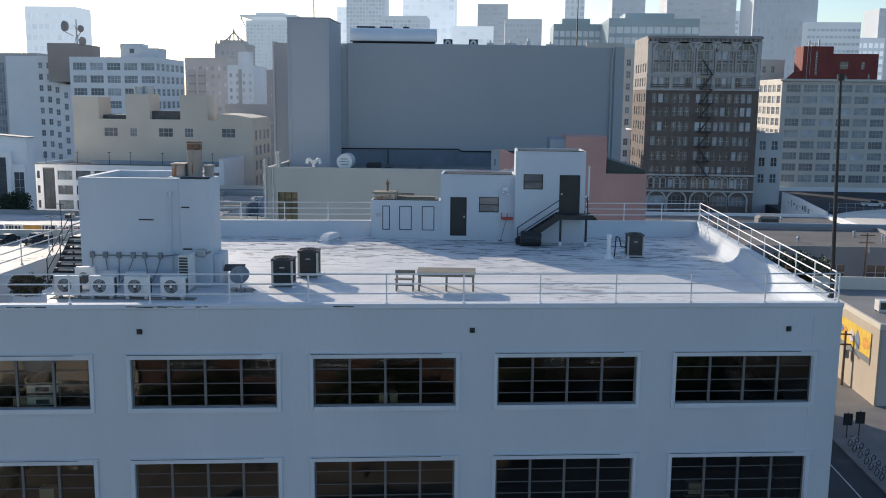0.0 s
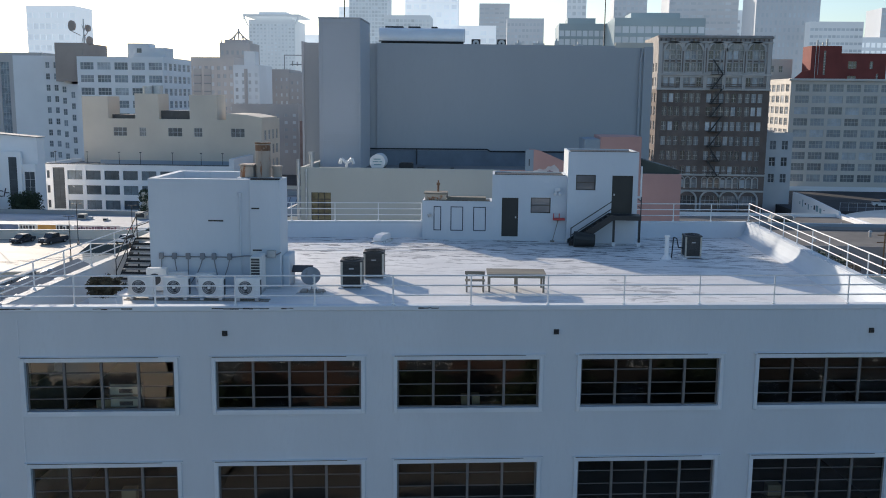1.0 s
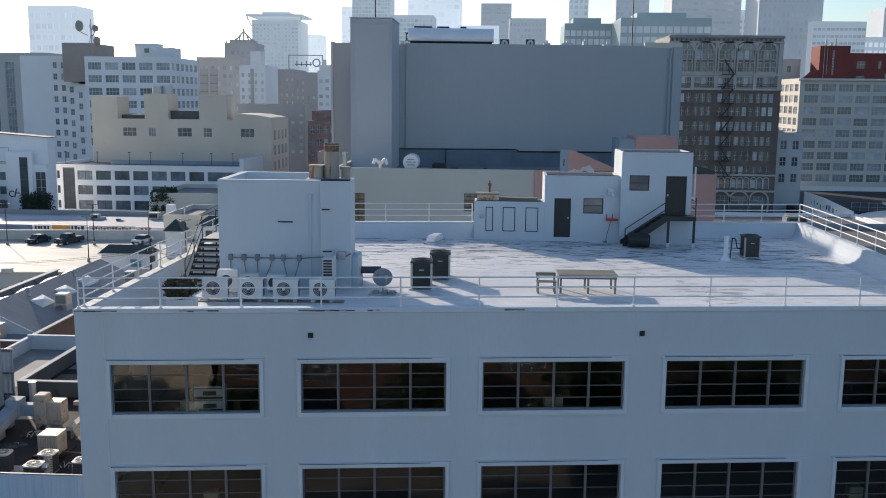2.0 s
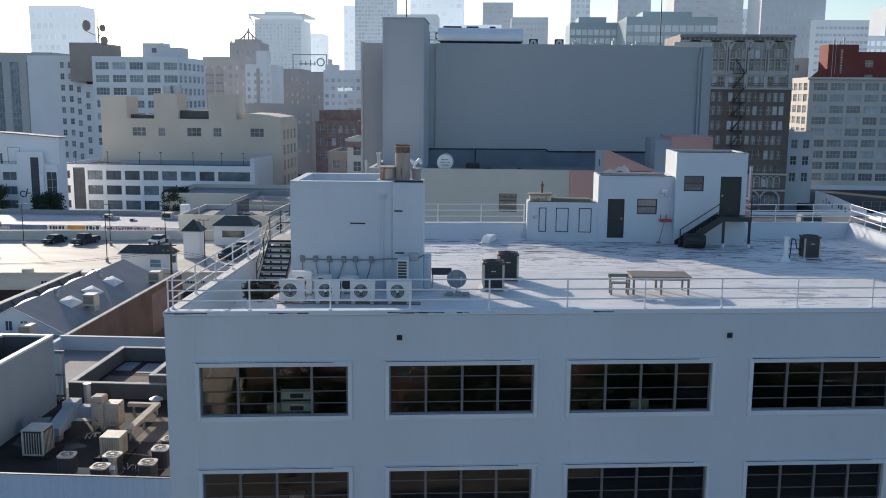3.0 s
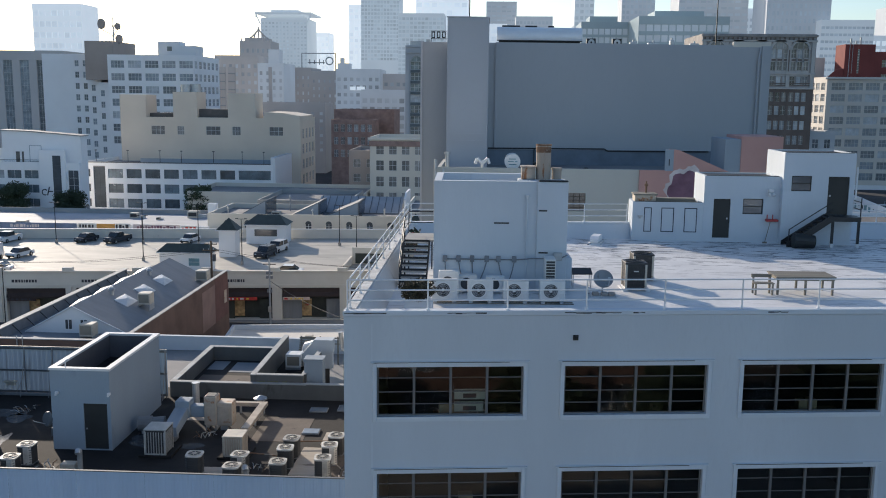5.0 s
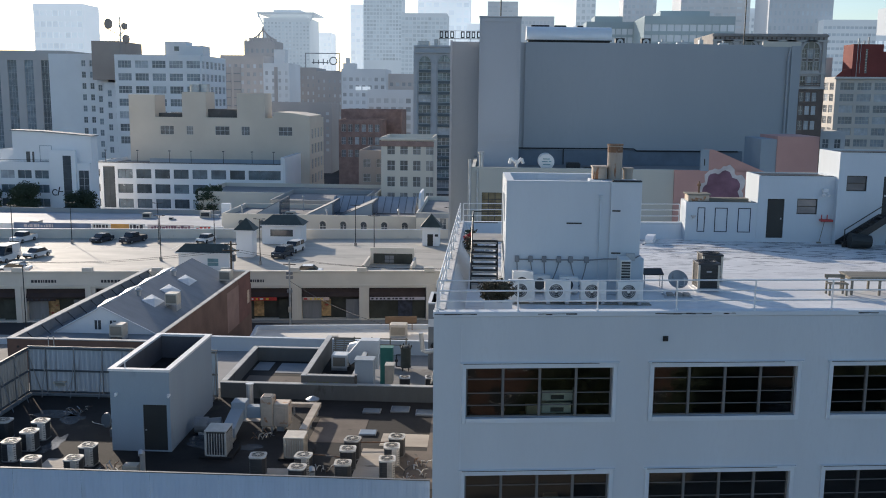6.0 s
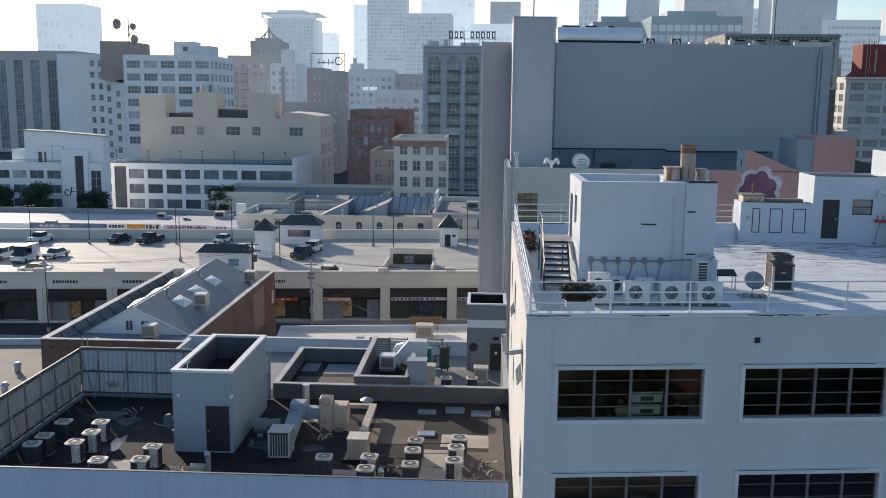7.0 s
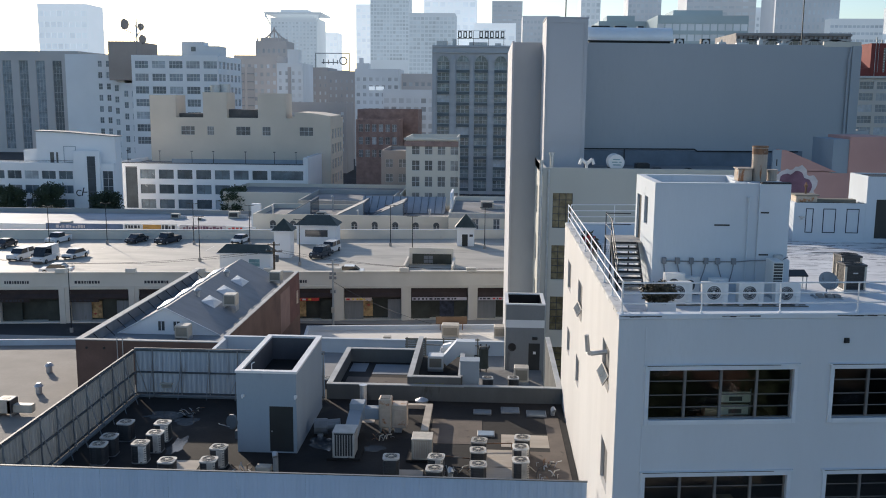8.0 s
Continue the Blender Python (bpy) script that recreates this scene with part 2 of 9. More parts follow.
# shade inside shops and openings as a dark colour; some shutters share it
shop_dark = mat("dark_shop_interior", (0.05, 0.055, 0.045), 0.6, var=0.4, scale=0.5)
sign_white = mat("white_sign_board", (0.7, 0.7, 0.68), 0.6, var=0.08)
sign_dark = mat("charcoal_sign_letters", (0.05, 0.05, 0.06), 0.7)
sign_red = mat("red_sign_board", (0.5, 0.05, 0.04), 0.6, var=0.15)
sign_yellow = mat("yellow_sign_board", (0.75, 0.5, 0.05), 0.6, var=0.12, scale=1.5)
mural_purple = mat("purple_mural_paint", (0.2, 0.11, 0.15), 0.85, var=0.3, scale=0.8)
mural_pale = mat("pale_mural_paint", (0.6, 0.55, 0.55), 0.85, var=0.2, scale=0.8)
teal_paint = mat("teal_graffiti_paint", (0.2, 0.33, 0.36), 0.85, var=0.25)
tyre = mat("black_rubber", (0.025, 0.025, 0.025), 0.8, local=True)
car_white = mat("white_car_paint", (0.75, 0.75, 0.74), 0.25, var=0.03, local=True, spec=0.6)
car_dark = mat("dark_car_paint", (0.035, 0.04, 0.05), 0.22, var=0.1, local=True, spec=0.6)
car_glass = mat("tinted_car_glass", (0.02, 0.025, 0.03), 0.06, var=0.1, bump=0, local=True, spec=0.8)
chrome = mat("bright_metal", (0.6, 0.6, 0.6), 0.25, metal=1.0, var=0.05, local=True)


# ---- mesh helpers ----
class Geo:
    """Collects faces of one mesh."""

    def __init__(self):
        self.v, self.f, self.m = [], [], []

    def add(self, verts, faces, m=0):
        k = len(self.v)
        self.v += [tuple(p) for p in verts]
        self.f += [tuple(k + i for i in f) for f in faces]
        self.m += [m] * len(faces)
        return self

    def ring_box(self, x0, x1, y0, y1, z0, z1, w):
        """A thin upright outline of a rectangle."""
        return self.box(x0, x0 + w, y0, y1, z0, z1).box(x1 - w, x1, y0, y1, z0, z1).box(x0 + w, x1 - w, y0, y1, z0, z0 + w).box(x0 + w, x1 - w, y0, y1, z1 - w, z1)

    def box(self, x0, x1, y0, y1, z0, z1, m=0, ch=0.0):
        if ch <= 0:
            v = [(x, y, z) for z in (z0, z1) for y in (y0, y1) for x in (x0, x1)]
            return self.add(v, [(0, 2, 3, 1), (4, 5, 7, 6), (0, 1, 5, 4), (2, 6, 7, 3), (0, 4, 6, 2), (1, 3, 7, 5)], m)
        lo, hi = (x0, y0, z0), (x1, y1, z1)
        idx, verts = {}, []
        for c in range(8):
            s = [(c >> a) & 1 for a in range(3)]
            for a in range(3):
                p = [hi[i] if s[i] else lo[i] for i in range(3)]
                for i in range(3):
                    if i != a:
                        p[i] += -ch if s[i] else ch
                idx[c, a] = len(verts)
                verts.append(p)
        faces = []
        for a in range(3):
            b, d = (a + 1) % 3, (a + 2) % 3
            for sgn in (0, 1):
                q = [(sgn << a) | (i << b) | (j << d) for i, j in ((0, 0), (1, 0), (1, 1), (0, 1))]
                faces.append([idx[c, a] for c in q])
            for i in (0, 1):
                for j in (0, 1):
                    c0 = (i << b) | (j << d)
                    c1 = c0 | (1 << a)
                    faces.append([idx[c0, b], idx[c1, b], idx[c1, d], idx[c0, d]])
        for c in range(8):
            faces.append([idx[c, 0], idx[c, 1], idx[c, 2]])
        mid = Vector([(lo[i] + hi[i]) / 2 for i in range(3)])
        good = []
        for f in faces:
            p = [Vector(verts[i]) for i in f]
            nrm = (p[1] - p[0]).cross(p[2] - p[0])
            ctr = sum(p, Vector()) / len(p)
            good.append(f if nrm.dot(ctr - mid) > 0 else f[::-1])
        return self.add(verts, good, m)

    def cyl(self, p0, p1, r0, r1=None, n=10, cap=True, m=0):
        r1 = r0 if r1 is None else r1
        p0, p1 = Vector(p0), Vector(p1)
        d = (p1 - p0).normalized()
        a = d.orthogonal().normalized()
        b = d.cross(a)
        v = []
        for p, r in ((p0, r0), (p1, r1)):
            v += [p + r * (math.cos(2 * math.pi * i / n) * a + math.sin(2 * math.pi * i / n) * b) for i in range(n)]
        f = [(i, (i + 1) % n, n + (i + 1) % n, n + i) for i in range(n)]
        if cap:
            f += [tuple(range(n))[::-1], tuple(range(n, 2 * n))]
        return self.add(v, f, m)

    def tube(self, pts, r, n=6, m=0):
        for a, b in zip(pts, pts[1:]):
            self.cyl(a, b, r, n=n, m=m)
        return self

    def prism(self, poly, a, b, axis="y", m=0):
        """A polygon, counter-clockwise in its own plane, pulled from a to b along the axis."""
        put = {"x": lambda p, t: (t, p[0], p[1]), "y": lambda p, t: (p[0], t, p[1]), "z": lambda p, t: (p[0], p[1], t)}[axis]
        n = len(poly)
        v = [put(p, a) for p in poly] + [put(p, b) for p in poly]
        f = [tuple(range(n)), tuple(range(2 * n - 1, n - 1, -1))] + [(i, n + i, n + (i + 1) % n, (i + 1) % n) for i in range(n)]
        if (axis == "y") == (b < a):
            f = [q[::-1] for q in f]
        return self.add(v, f, m)

    def ring(self, c, r0, r1, a0, a1, t0, t1, n=12, axis="y", m=0):
        """A band between two radii, from angle a0 to a1 in degrees, t0 to t1 along the axis."""
        put = {"x": lambda u, w, t: (t, c[0] + u, c[1] + w), "y": lambda u, w, t: (c[0] + u, t, c[1] + w), "z": lambda u, w, t: (c[0] + u, c[1] + w, t)}[axis]
        v = []
        for i in range(n + 1):
            g = radians(a0 + (a1 - a0) * i / n)
            for r in (r0, r1):
                for t in (t0, t1):
                    v.append(put(r * math.cos(g), r * math.sin(g), t))
        f = []
        for i in range(n):
            k = 4 * i
            f += [(k, k + 4, k + 6, k + 2), (k + 1, k + 3, k + 7, k + 5), (k + 2, k + 6, k + 7, k + 3), (k, k + 1, k + 5, k + 4)]
        f += [(0, 2, 3, 1), (4 * n, 4 * n + 1, 4 * n + 3, 4 * n + 2)]
        return self.add(v, f, m)

    def kerb_ring(self, x0, x1, y0, y1, t, z0, z1, m=0):
        """A closed rectangular kerb of thickness t."""
        v = [(x, y, z) for z in (z0, z1) for a in (0, t) for x, y in ((x0 + a, y0 + a), (x1 - a, y0 + a), (x1 - a, y1 - a), (x0 + a, y1 - a))]
        f = []
        for i in range(4):
            j = (i + 1) % 4
            f += [(i, j, 8 + j, 8 + i), (4 + j, 4 + i, 12 + i, 12 + j), (8 + i, 8 + j, 12 + j, 12 + i), (j, i, 4 + i, 4 + j)]
        return self.add(v, f, m)

    def sheet(self, o, u, n, w, z0, z1, holes=(), depth=0.25, bands=()):
        """An upright sheet from o along u, facing n, with recesses; bands: upper limits that pick the material."""
        us = sorted({0.0, w} | {h for r in holes for h in r[:2]})
        zs = sorted({z0, z1} | {h for r in holes for h in r[2:4]} | {b for b in bands if z0 < b < z1})
        o, u, n = Vector((*o, 0)), Vector((*u, 0)), Vector((*n, 0))
        turn = u.cross(Vector((0, 0, 1))).dot(n) > 0

        def quad(a, b, c, d, m):
            self.add((a, b, c, d), [(0, 1, 2, 3) if turn else (3, 2, 1, 0)], m)

        def at(s, z, d=0.0):
            return o + u * s - n * d + Vector((0, 0, z))

        def band(z):
            return sum(1 for b in bands if z > b)

        for a, b in zip(zs, zs[1:]):
            run = None
            for s, t in zip(us, us[1:]):
                mid = ((s + t) / 2, (a + b) / 2)
                hole = any(r[0] < mid[0] < r[1] and r[2] < mid[1] < r[3] for r in holes)
                if hole:
                    if run is not None:
                        quad(at(run, a), at(s, a), at(s, b), at(run, b), band(mid[1]))
                        run = None
                elif run is None:
                    run = s
            if run is not None:
                quad(at(run, a), at(w, a), at(w, b), at(run, b), band((a + b) / 2))
        for s, t, a, b, *_ in holes:
            k = band((a + b) / 2)
            quad(at(s, a), at(s, a, depth), at(s, b, depth), at(s, b), k)
            quad(at(t, a, depth), at(t, a), at(t, b), at(t, b, depth), k)
            quad(at(s, a), at(t, a), at(t, a, depth), at(s, a, depth), k)
            quad(at(s, b, depth), at(t, b, depth), at(t, b), at(s, b), k)
        return self

    def mesh(self, name, mats):
        me = bpy.data.meshes.new(name)
        seen, back, verts = {}, [], []
        for p in self.v:
            k = (round(p[0], 4), round(p[1], 4), round(p[2], 4))
            if k not in seen:
                seen[k] = len(verts)
                verts.append(p)
            back.append(seen[k])
        me.from_pydata(verts, [], [tuple(back[i] for i in f) for f in self.f])
        for m in mats if isinstance(mats, (list, tuple)) else (mats,):
            me.materials.append(m)
        if any(self.m):
            me.polygons.foreach_set("material_index", self.m)
        me.update()
        return me


def put_mesh(name, data, parent=None, m=None, label=""):
    ob = new(name, data)
    if parent:
        ob.parent = parent
    if m is not None:
        ob.matrix_basis = m
    return tagged(ob, label)


def part(name, geo, mats, parent, label="", m=None):
    return put_mesh(name, geo.mesh(name, mats), parent, m, label)


def thing(name, label, category, m=None, group="", kind=""):
    ob = new(name)
    ob.empty_display_size = 0.2
    if m is not None:
        ob.matrix_basis = m
    return tagged(ob, label, category, group, kind)


def solid(name, geo, mats, label, category="", group="", kind="", m=None):
    return tagged(put_mesh(name, geo.mesh(name, mats), None, m), label, category, group, kind)


def rows_of(u0, pitch, n, w, zs, h):
    """Openings in rows and columns."""
    return [(u0 + i * pitch, u0 + i * pitch + w, z, z + h) for z in zs for i in range(n)]


WINDOWS = {}


def window_mesh(w, h, cols, rws, frame_m, glass_m, bar=0.07):
    key = (round(w, 2), round(h, 2), cols, rws, frame_m.name, glass_m.name, bar)
    if key not in WINDOWS:
        xs = [w * i / cols for i in range(cols + 1)]
        zs = [h * i / rws for i in range(rws + 1)]
        b = bar / 2
        lights = [(x0 + b, x1 - b, z0 + b, z1 - b) for x0, x1 in zip(xs, xs[1:]) for z0, z1 in zip(zs, zs[1:])]
        g = Geo().sheet((0, -0.08), (1, 0), (0, -1), w, 0, h, lights, 0.05)
        for x0, x1, z0, z1 in lights:
            g.add([(x0, -0.03, z0), (x1, -0.03, z0), (x1, -0.03, z1), (x0, -0.03, z1)], [(0, 1, 2, 3)], 1)
        WINDOWS[key] = g.mesh("window", (frame_m, glass_m))
    return WINDOWS[key]


SIDES = {"front": ((1, 0), (0, -1)), "left": ((0, 1), (-1, 0)), "right": ((0, 1), (1, 0)), "back": ((1, 0), (0, 1))}


def house(name, label, x0, x1, y0, y1, z1, wall_m, faces=(), roof_m=None, z0=0.0, parapet=0.9, bands=(), frame_m=None,
          glass_m=None, cols=2, rws=2, depth=0.25, bar=0.07, category="building", cornice=0.0, pale=0.0):
    """A building: walls with recessed openings, a roof behind a parapet, one window to each opening."""
    frame_m, glass_m = frame_m or white_trim, glass_m or far_glass
    root = thing(name, label, category, pose(x0, y0, z0))
    wd, dp, ht = x1 - x0, y1 - y0, z1 - z0
    start = {"front": (0, 0), "left": (0, 0), "right": (wd, 0), "back": (0, dp)}
    size = {"front": wd, "back": wd, "left": dp, "right": dp}
    g = Geo()
    faces = dict(faces)
    bnd = [b - z0 for b in bands]
    for side, (u, n) in SIDES.items():
        holes = [(a, b, c - z0, d - z0) for a, b, c, d, *_ in faces.get(side, ())]
        g.sheet(start[side], u, n, size[side], 0, ht, holes, depth, bnd)
    t = 0.3
    if parapet:
        part("coping", Geo().kerb_ring(0.006, wd - 0.006, 0.006, dp - 0.006, t, ht - parapet, ht + 0.08), wall_m[-1] if isinstance(wall_m, (tuple, list)) else wall_m, root)
    part("wall", g, wall_m, root)
    part("roof", Geo().box(0.02, wd - 0.02, 0.02, dp - 0.02, ht - parapet - 0.3, ht - parapet), roof_m or roof_grey, root)
    if cornice:
        part("cornice", Geo().box(-cornice, wd + cornice, -cornice, 0, ht - 0.7, ht - 0.1, ch=0.1), wall_m if not isinstance(wall_m, (tuple, list)) else wall_m[-1], root)
    rng = random.Random(name)
    for side, holes in faces.items():
        u, n = SIDES[side]
        ang = math.atan2(n[0], -n[1])
        for h in holes:
            a, b, c, d = h[:4]
            cc, rr = (h[4], h[5]) if len(h) > 5 else (cols, rws)
            gm = bright_glass if rng.random() < pale else glass_m
            gm = h[6] if len(h) > 6 else gm
            me = window_mesh(b - a, d - c, cc, rr, frame_m, gm, bar)
            s = a if side in ("front", "right") else b
            p = Vector((*start[side], 0)) + Vector((*u, 0)) * s - Vector((*n, 0)) * (depth - 0.03)
            put_mesh("window", me, root, Matrix.Translation((p.x, p.y, c - z0)) @ Matrix.Rotation(ang, 4, "Z"))
    return root

# ---- the white building that the camera passes ----
SKEW = 6.5
FACADE = pose(0, 0, 0, 0, 0, SKEW)
ROOF, TOP, LEN, WIDE, DEEP = 24.65, 25.5, 32.0, 31.8, 22.6
tan_skew = math.tan(radians(SKEW))
main = thing("loft_building", "white painted loft building with wide steel windows and a flat roof", "building")

# front wall, with real openings, in the facade's own axes
WIN_X = [1.08, 7.36, 13.5, 19.85, 26.15]
WIN_W = 4.9
WIN_Z = [(18.22, 19.92), (21.93, 23.65)]
holes = [(x, x + WIN_W, a, b) for a, b in WIN_Z for x in WIN_X]
g = Geo().sheet((0, 0), (1, 0), (0, -1), LEN, 0, TOP, holes, 0.3)
g.sheet((0.3, 0.3), (1, 0), (0, 1), LEN - 0.6, 0, ROOF - 0.1, [(a - 0.3, b - 0.3, c, d) for a, b, c, d in holes], 0)
g.box(0, LEN, 0, 0.4, TOP, TOP + 0.03)
g.box(0.4, LEN - 0.4, 0.38, 0.4, ROOF - 0.1, TOP)
front_wall = part("front_wall", g, white_wall, main, m=FACADE)
# shallow edge strips and a string line under the coping
for x in (0.9, 31.0):
    part("edge_strip", Geo().box(x, x + 0.04, -0.02, -0.002, 0, 25.1), facade_trim, main, m=FACADE)
part("coping", Geo().box(-0.03, LEN + 0.03, -0.05, 0.0, TOP - 0.12, TOP + 0.05, ch=0.02), facade_trim, main, m=FACADE)
rg = random.Random(31)
for a, b in ((0.02, 1.4), (3.4, 4.7), (7.3, 9.2), (9.6, 10.0), (14.2, 14.9)):
    g, x = Geo(), a
    while x < b:
        w = rg.uniform(0.08, 0.3)
        g.box(x, min(b, x + w), -0.055, -0.052, TOP - rg.uniform(0.03, 0.06), TOP - rg.uniform(0.005, 0.02))
        x += w
    part("tar_patch", g, black_tar, main, "black tar smeared on the parapet edge", m=FACADE)

# side and back walls
side_holes = [(12.0, 14.0, 22.3, 24.0), (18.0, 19.9, 22.4, 23.9), (12.4, 14.0, 19.0, 20.35), (17.6, 19.2, 19.1, 20.4),
              (2.0, 4.0, 22.2, 23.75), (1.6, 3.4, 18.6, 20.2)]
# the same stucco warmed to carry sunlight in its colour, with weathered streaks
sunlit_side_paint = mat("sunlit_warm_weathered_stucco", (0.6, 0.59, 0.575), 0.85, var=0.06, scale=0.35, fine=9, bump=0.15, stain=(0.47, 0.455, 0.43), amount=0.38, stain_scale=0.5, stretch=(1, 1, 0.2))
part("left_wall", Geo().sheet((0, 0), (0, 1), (-1, 0), DEEP, 0, TOP, side_holes, 0.3).box(0.0, 0.35, 0.4, DEEP, TOP, TOP + 0.03)
     .prism([(0.35, ROOF), (0.9, ROOF), (0.4, TOP), (0.35, TOP)], 0.6, DEEP - 0.2, "y"), sunlit_side_paint, main)
part("right_wall", Geo().sheet((WIDE, WIDE * tan_skew), (0, 1), (1, 0), DEEP, 0, TOP).box(WIDE - 0.35, WIDE, 4, DEEP + 3.6, TOP, TOP + 0.03)
     .prism([(WIDE - 1.0, ROOF), (WIDE - 0.35, ROOF), (WIDE - 0.35, TOP), (WIDE - 0.42, TOP), (WIDE - 0.45, TOP - 0.25), (WIDE - 0.52, ROOF + 0.42), (WIDE - 0.64, ROOF + 0.22), (WIDE - 0.8, ROOF + 0.08)], 4.2, DEEP + 3.4, "y"), white_wall, main)
g = Geo().sheet((0, DEEP), (math.cos(radians(SKEW)), math.sin(radians(SKEW))), (-math.sin(radians(SKEW)), math.cos(radians(SKEW))), LEN, 0, TOP)
part("back_wall", g, white_wall, main)
part("back_parapet", Geo().box(0, LEN, -0.35, 0, ROOF, TOP + 0.03).prism([(-0.75, ROOF), (-0.35, ROOF), (-0.35, TOP - 0.1)], 0.3, LEN - 0.3, "x"),
     white_wall, main, m=pose(0, DEEP, 0, 0, 0, SKEW))
worn_coat = mat("worn_white_coping", (0.58, 0.58, 0.57), 0.75, var=0.25, scale=1.2, fine=12, bump=0.3, stain=(0.14, 0.14, 0.145), amount=0.5, stain_scale=2.5)
part("worn_coping", Geo().box(0.01, 0.34, 0.45, DEEP - 0.05, TOP + 0.031, TOP + 0.036).box(-0.02, -0.004, 0.45, DEEP - 0.05, TOP - 0.1, TOP + 0.03), worn_coat, main, "worn speckled parapet coping")
roof_poly = [(0.05, 0.1), (WIDE - 0.05, WIDE * tan_skew + 0.1), (WIDE - 0.05, DEEP + WIDE * tan_skew - 0.1), (0.05, DEEP - 0.1)]
part("roof", Geo().prism(roof_poly, ROOF - 0.35, ROOF, "z"), roof_white, main, "white coated roof with worn dark scuffs")

# storeys behind the front windows; room dimness is put into their dark colour
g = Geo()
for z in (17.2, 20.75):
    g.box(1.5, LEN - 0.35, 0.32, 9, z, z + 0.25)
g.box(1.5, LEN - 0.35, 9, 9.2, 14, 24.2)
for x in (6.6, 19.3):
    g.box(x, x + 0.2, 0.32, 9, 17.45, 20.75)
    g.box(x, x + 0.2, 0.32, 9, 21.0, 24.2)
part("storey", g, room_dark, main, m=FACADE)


def wide_window(m, k):
    """A steel window of four by four lights with a raised surround."""
    w, h = WIN_W, 1.72
    win = part("window", Geo().box(-0.14, 0, -0.06, 0.03, -0.16, h + 0.14, ch=0.012).box(w, w + 0.14, -0.06, 0.03, -0.16, h + 0.14, ch=0.012)
               .box(0, w, -0.06, 0.03, h, h + 0.14).box(0, w, -0.06, 0.03, -0.16, 0), facade_trim, main, m=m)
    part("flashing", Geo().box(-0.2, w + 0.2, -0.09, -0.0, h + 0.145, h + 0.185), facade_trim, win)
    part("drip_line", Geo().box(-0.1, w * 0.9, -0.1, -0.091, h + 0.15, h + 0.17), black_tar, win)
    fr = Geo().box(0, 0.06, 0.1, 0.16, 0, h).box(w - 0.06, w, 0.1, 0.16, 0, h).box(0.06, w - 0.06, 0.1, 0.16, 0, 0.05).box(0.06, w - 0.06, 0.1, 0.16, h - 0.05, h)
    part("frame", fr, win_grey, win)
    xs = [0.06, w * 0.253, w * 0.503, w * 0.752, w - 0.06]
    zs = [0.05, 0.4, 0.82, 1.3, h - 0.05]
    for x in xs[1:4]:
        part("mullion", Geo().box(x - 0.042, x + 0.042, 0.06, 0.17, 0.02, h - 0.02), win_grey, win)
    for z in zs[1:4]:
        part("glazing_bar", Geo().box(0.03, w - 0.03, 0.115, 0.15, z - 0.018, z + 0.018), win_bar, win)
    rng = random.Random(k)
    for a, b in zip(xs, xs[1:]):
        for c, d in zip(zs, zs[1:]):
            pane = part("pane", Geo().add([(a, 0, c), (b, 0, c), (b, 0, d), (a, 0, d)], [(0, 1, 2, 3)]), clear_glass, win,
                        m=pose(0, 0.13, 0, rng.uniform(-0.35, 0.35), 0, rng.uniform(-0.35, 0.35)))
            pane.visible_shadow = False
    return win


win_grey = mat("grey_steel_window_frame", (0.145, 0.145, 0.145), 0.6, var=0.15, local=True)
win_bar = mat("dark_steel_glazing_bar", (0.1, 0.1, 0.1), 0.6, var=0.15, local=True)
for k, (x, _, z, _) in enumerate(holes):
    wide_window(FACADE @ pose(x, 0, z), k)

# narrow hopper windows in the side wall
for k, (a, b, c, d) in enumerate(side_holes):
    win = part("window", Geo().box(0, 0.06, 0, b - a, 0, d - c).box(0, 0.06, 0, 0.06, 0, d - c).box(0, 0.06, b - a - 0.06, b - a, 0, d - c)
               .box(0, 0.06, 0, b - a, d - c - 0.06, d - c).box(0.005, 0.05, (b - a) / 2 - 0.03, (b - a) / 2 + 0.03, 0, d - c), (win_grey,), main, m=pose(0.12, a, c))
    part("pane", Geo().box(0.02, 0.03, 0.05, b - a - 0.05, 0.05, d - c - 0.05), far_glass, win)
    if k in (0, 4):
        part("open_sash", Geo().box(-0.02, 0.02, 0.1, b - a - 0.1, -0.42, 0).box(-0.025, -0.021, 0.16, b - a - 0.16, -0.38, -0.05, m=1), (win_grey, far_glass), win,
             "grey steel sash tilted open", m=pose(-0.1, 0, 0.62, 0, 32, 0))
part("flue", Geo().tube([(0.1, 3.4, 23.35), (-0.5, 3.45, 23.25), (-0.6, 3.45, 23.32), (-0.66, 3.45, 23.95)], 0.085, 10), grey_metal, main, "bent sheet metal flue pipe")
part("drain_spout", Geo().cyl((0.05, 6.0, 15.4), (-0.18, 6.0, 15.35), 0.07), grey_metal, main)
for x in (7.7, 18.95, 30.1):
    part("scupper", Geo().box(x - 0.06, x + 0.06, -0.1, 0.05, 24.55, 24.66).box(x - 0.09, x + 0.09, -0.02, -0.002, 24.52, 24.7), steel_black, main,
         "small black roof drain outlet", m=FACADE)
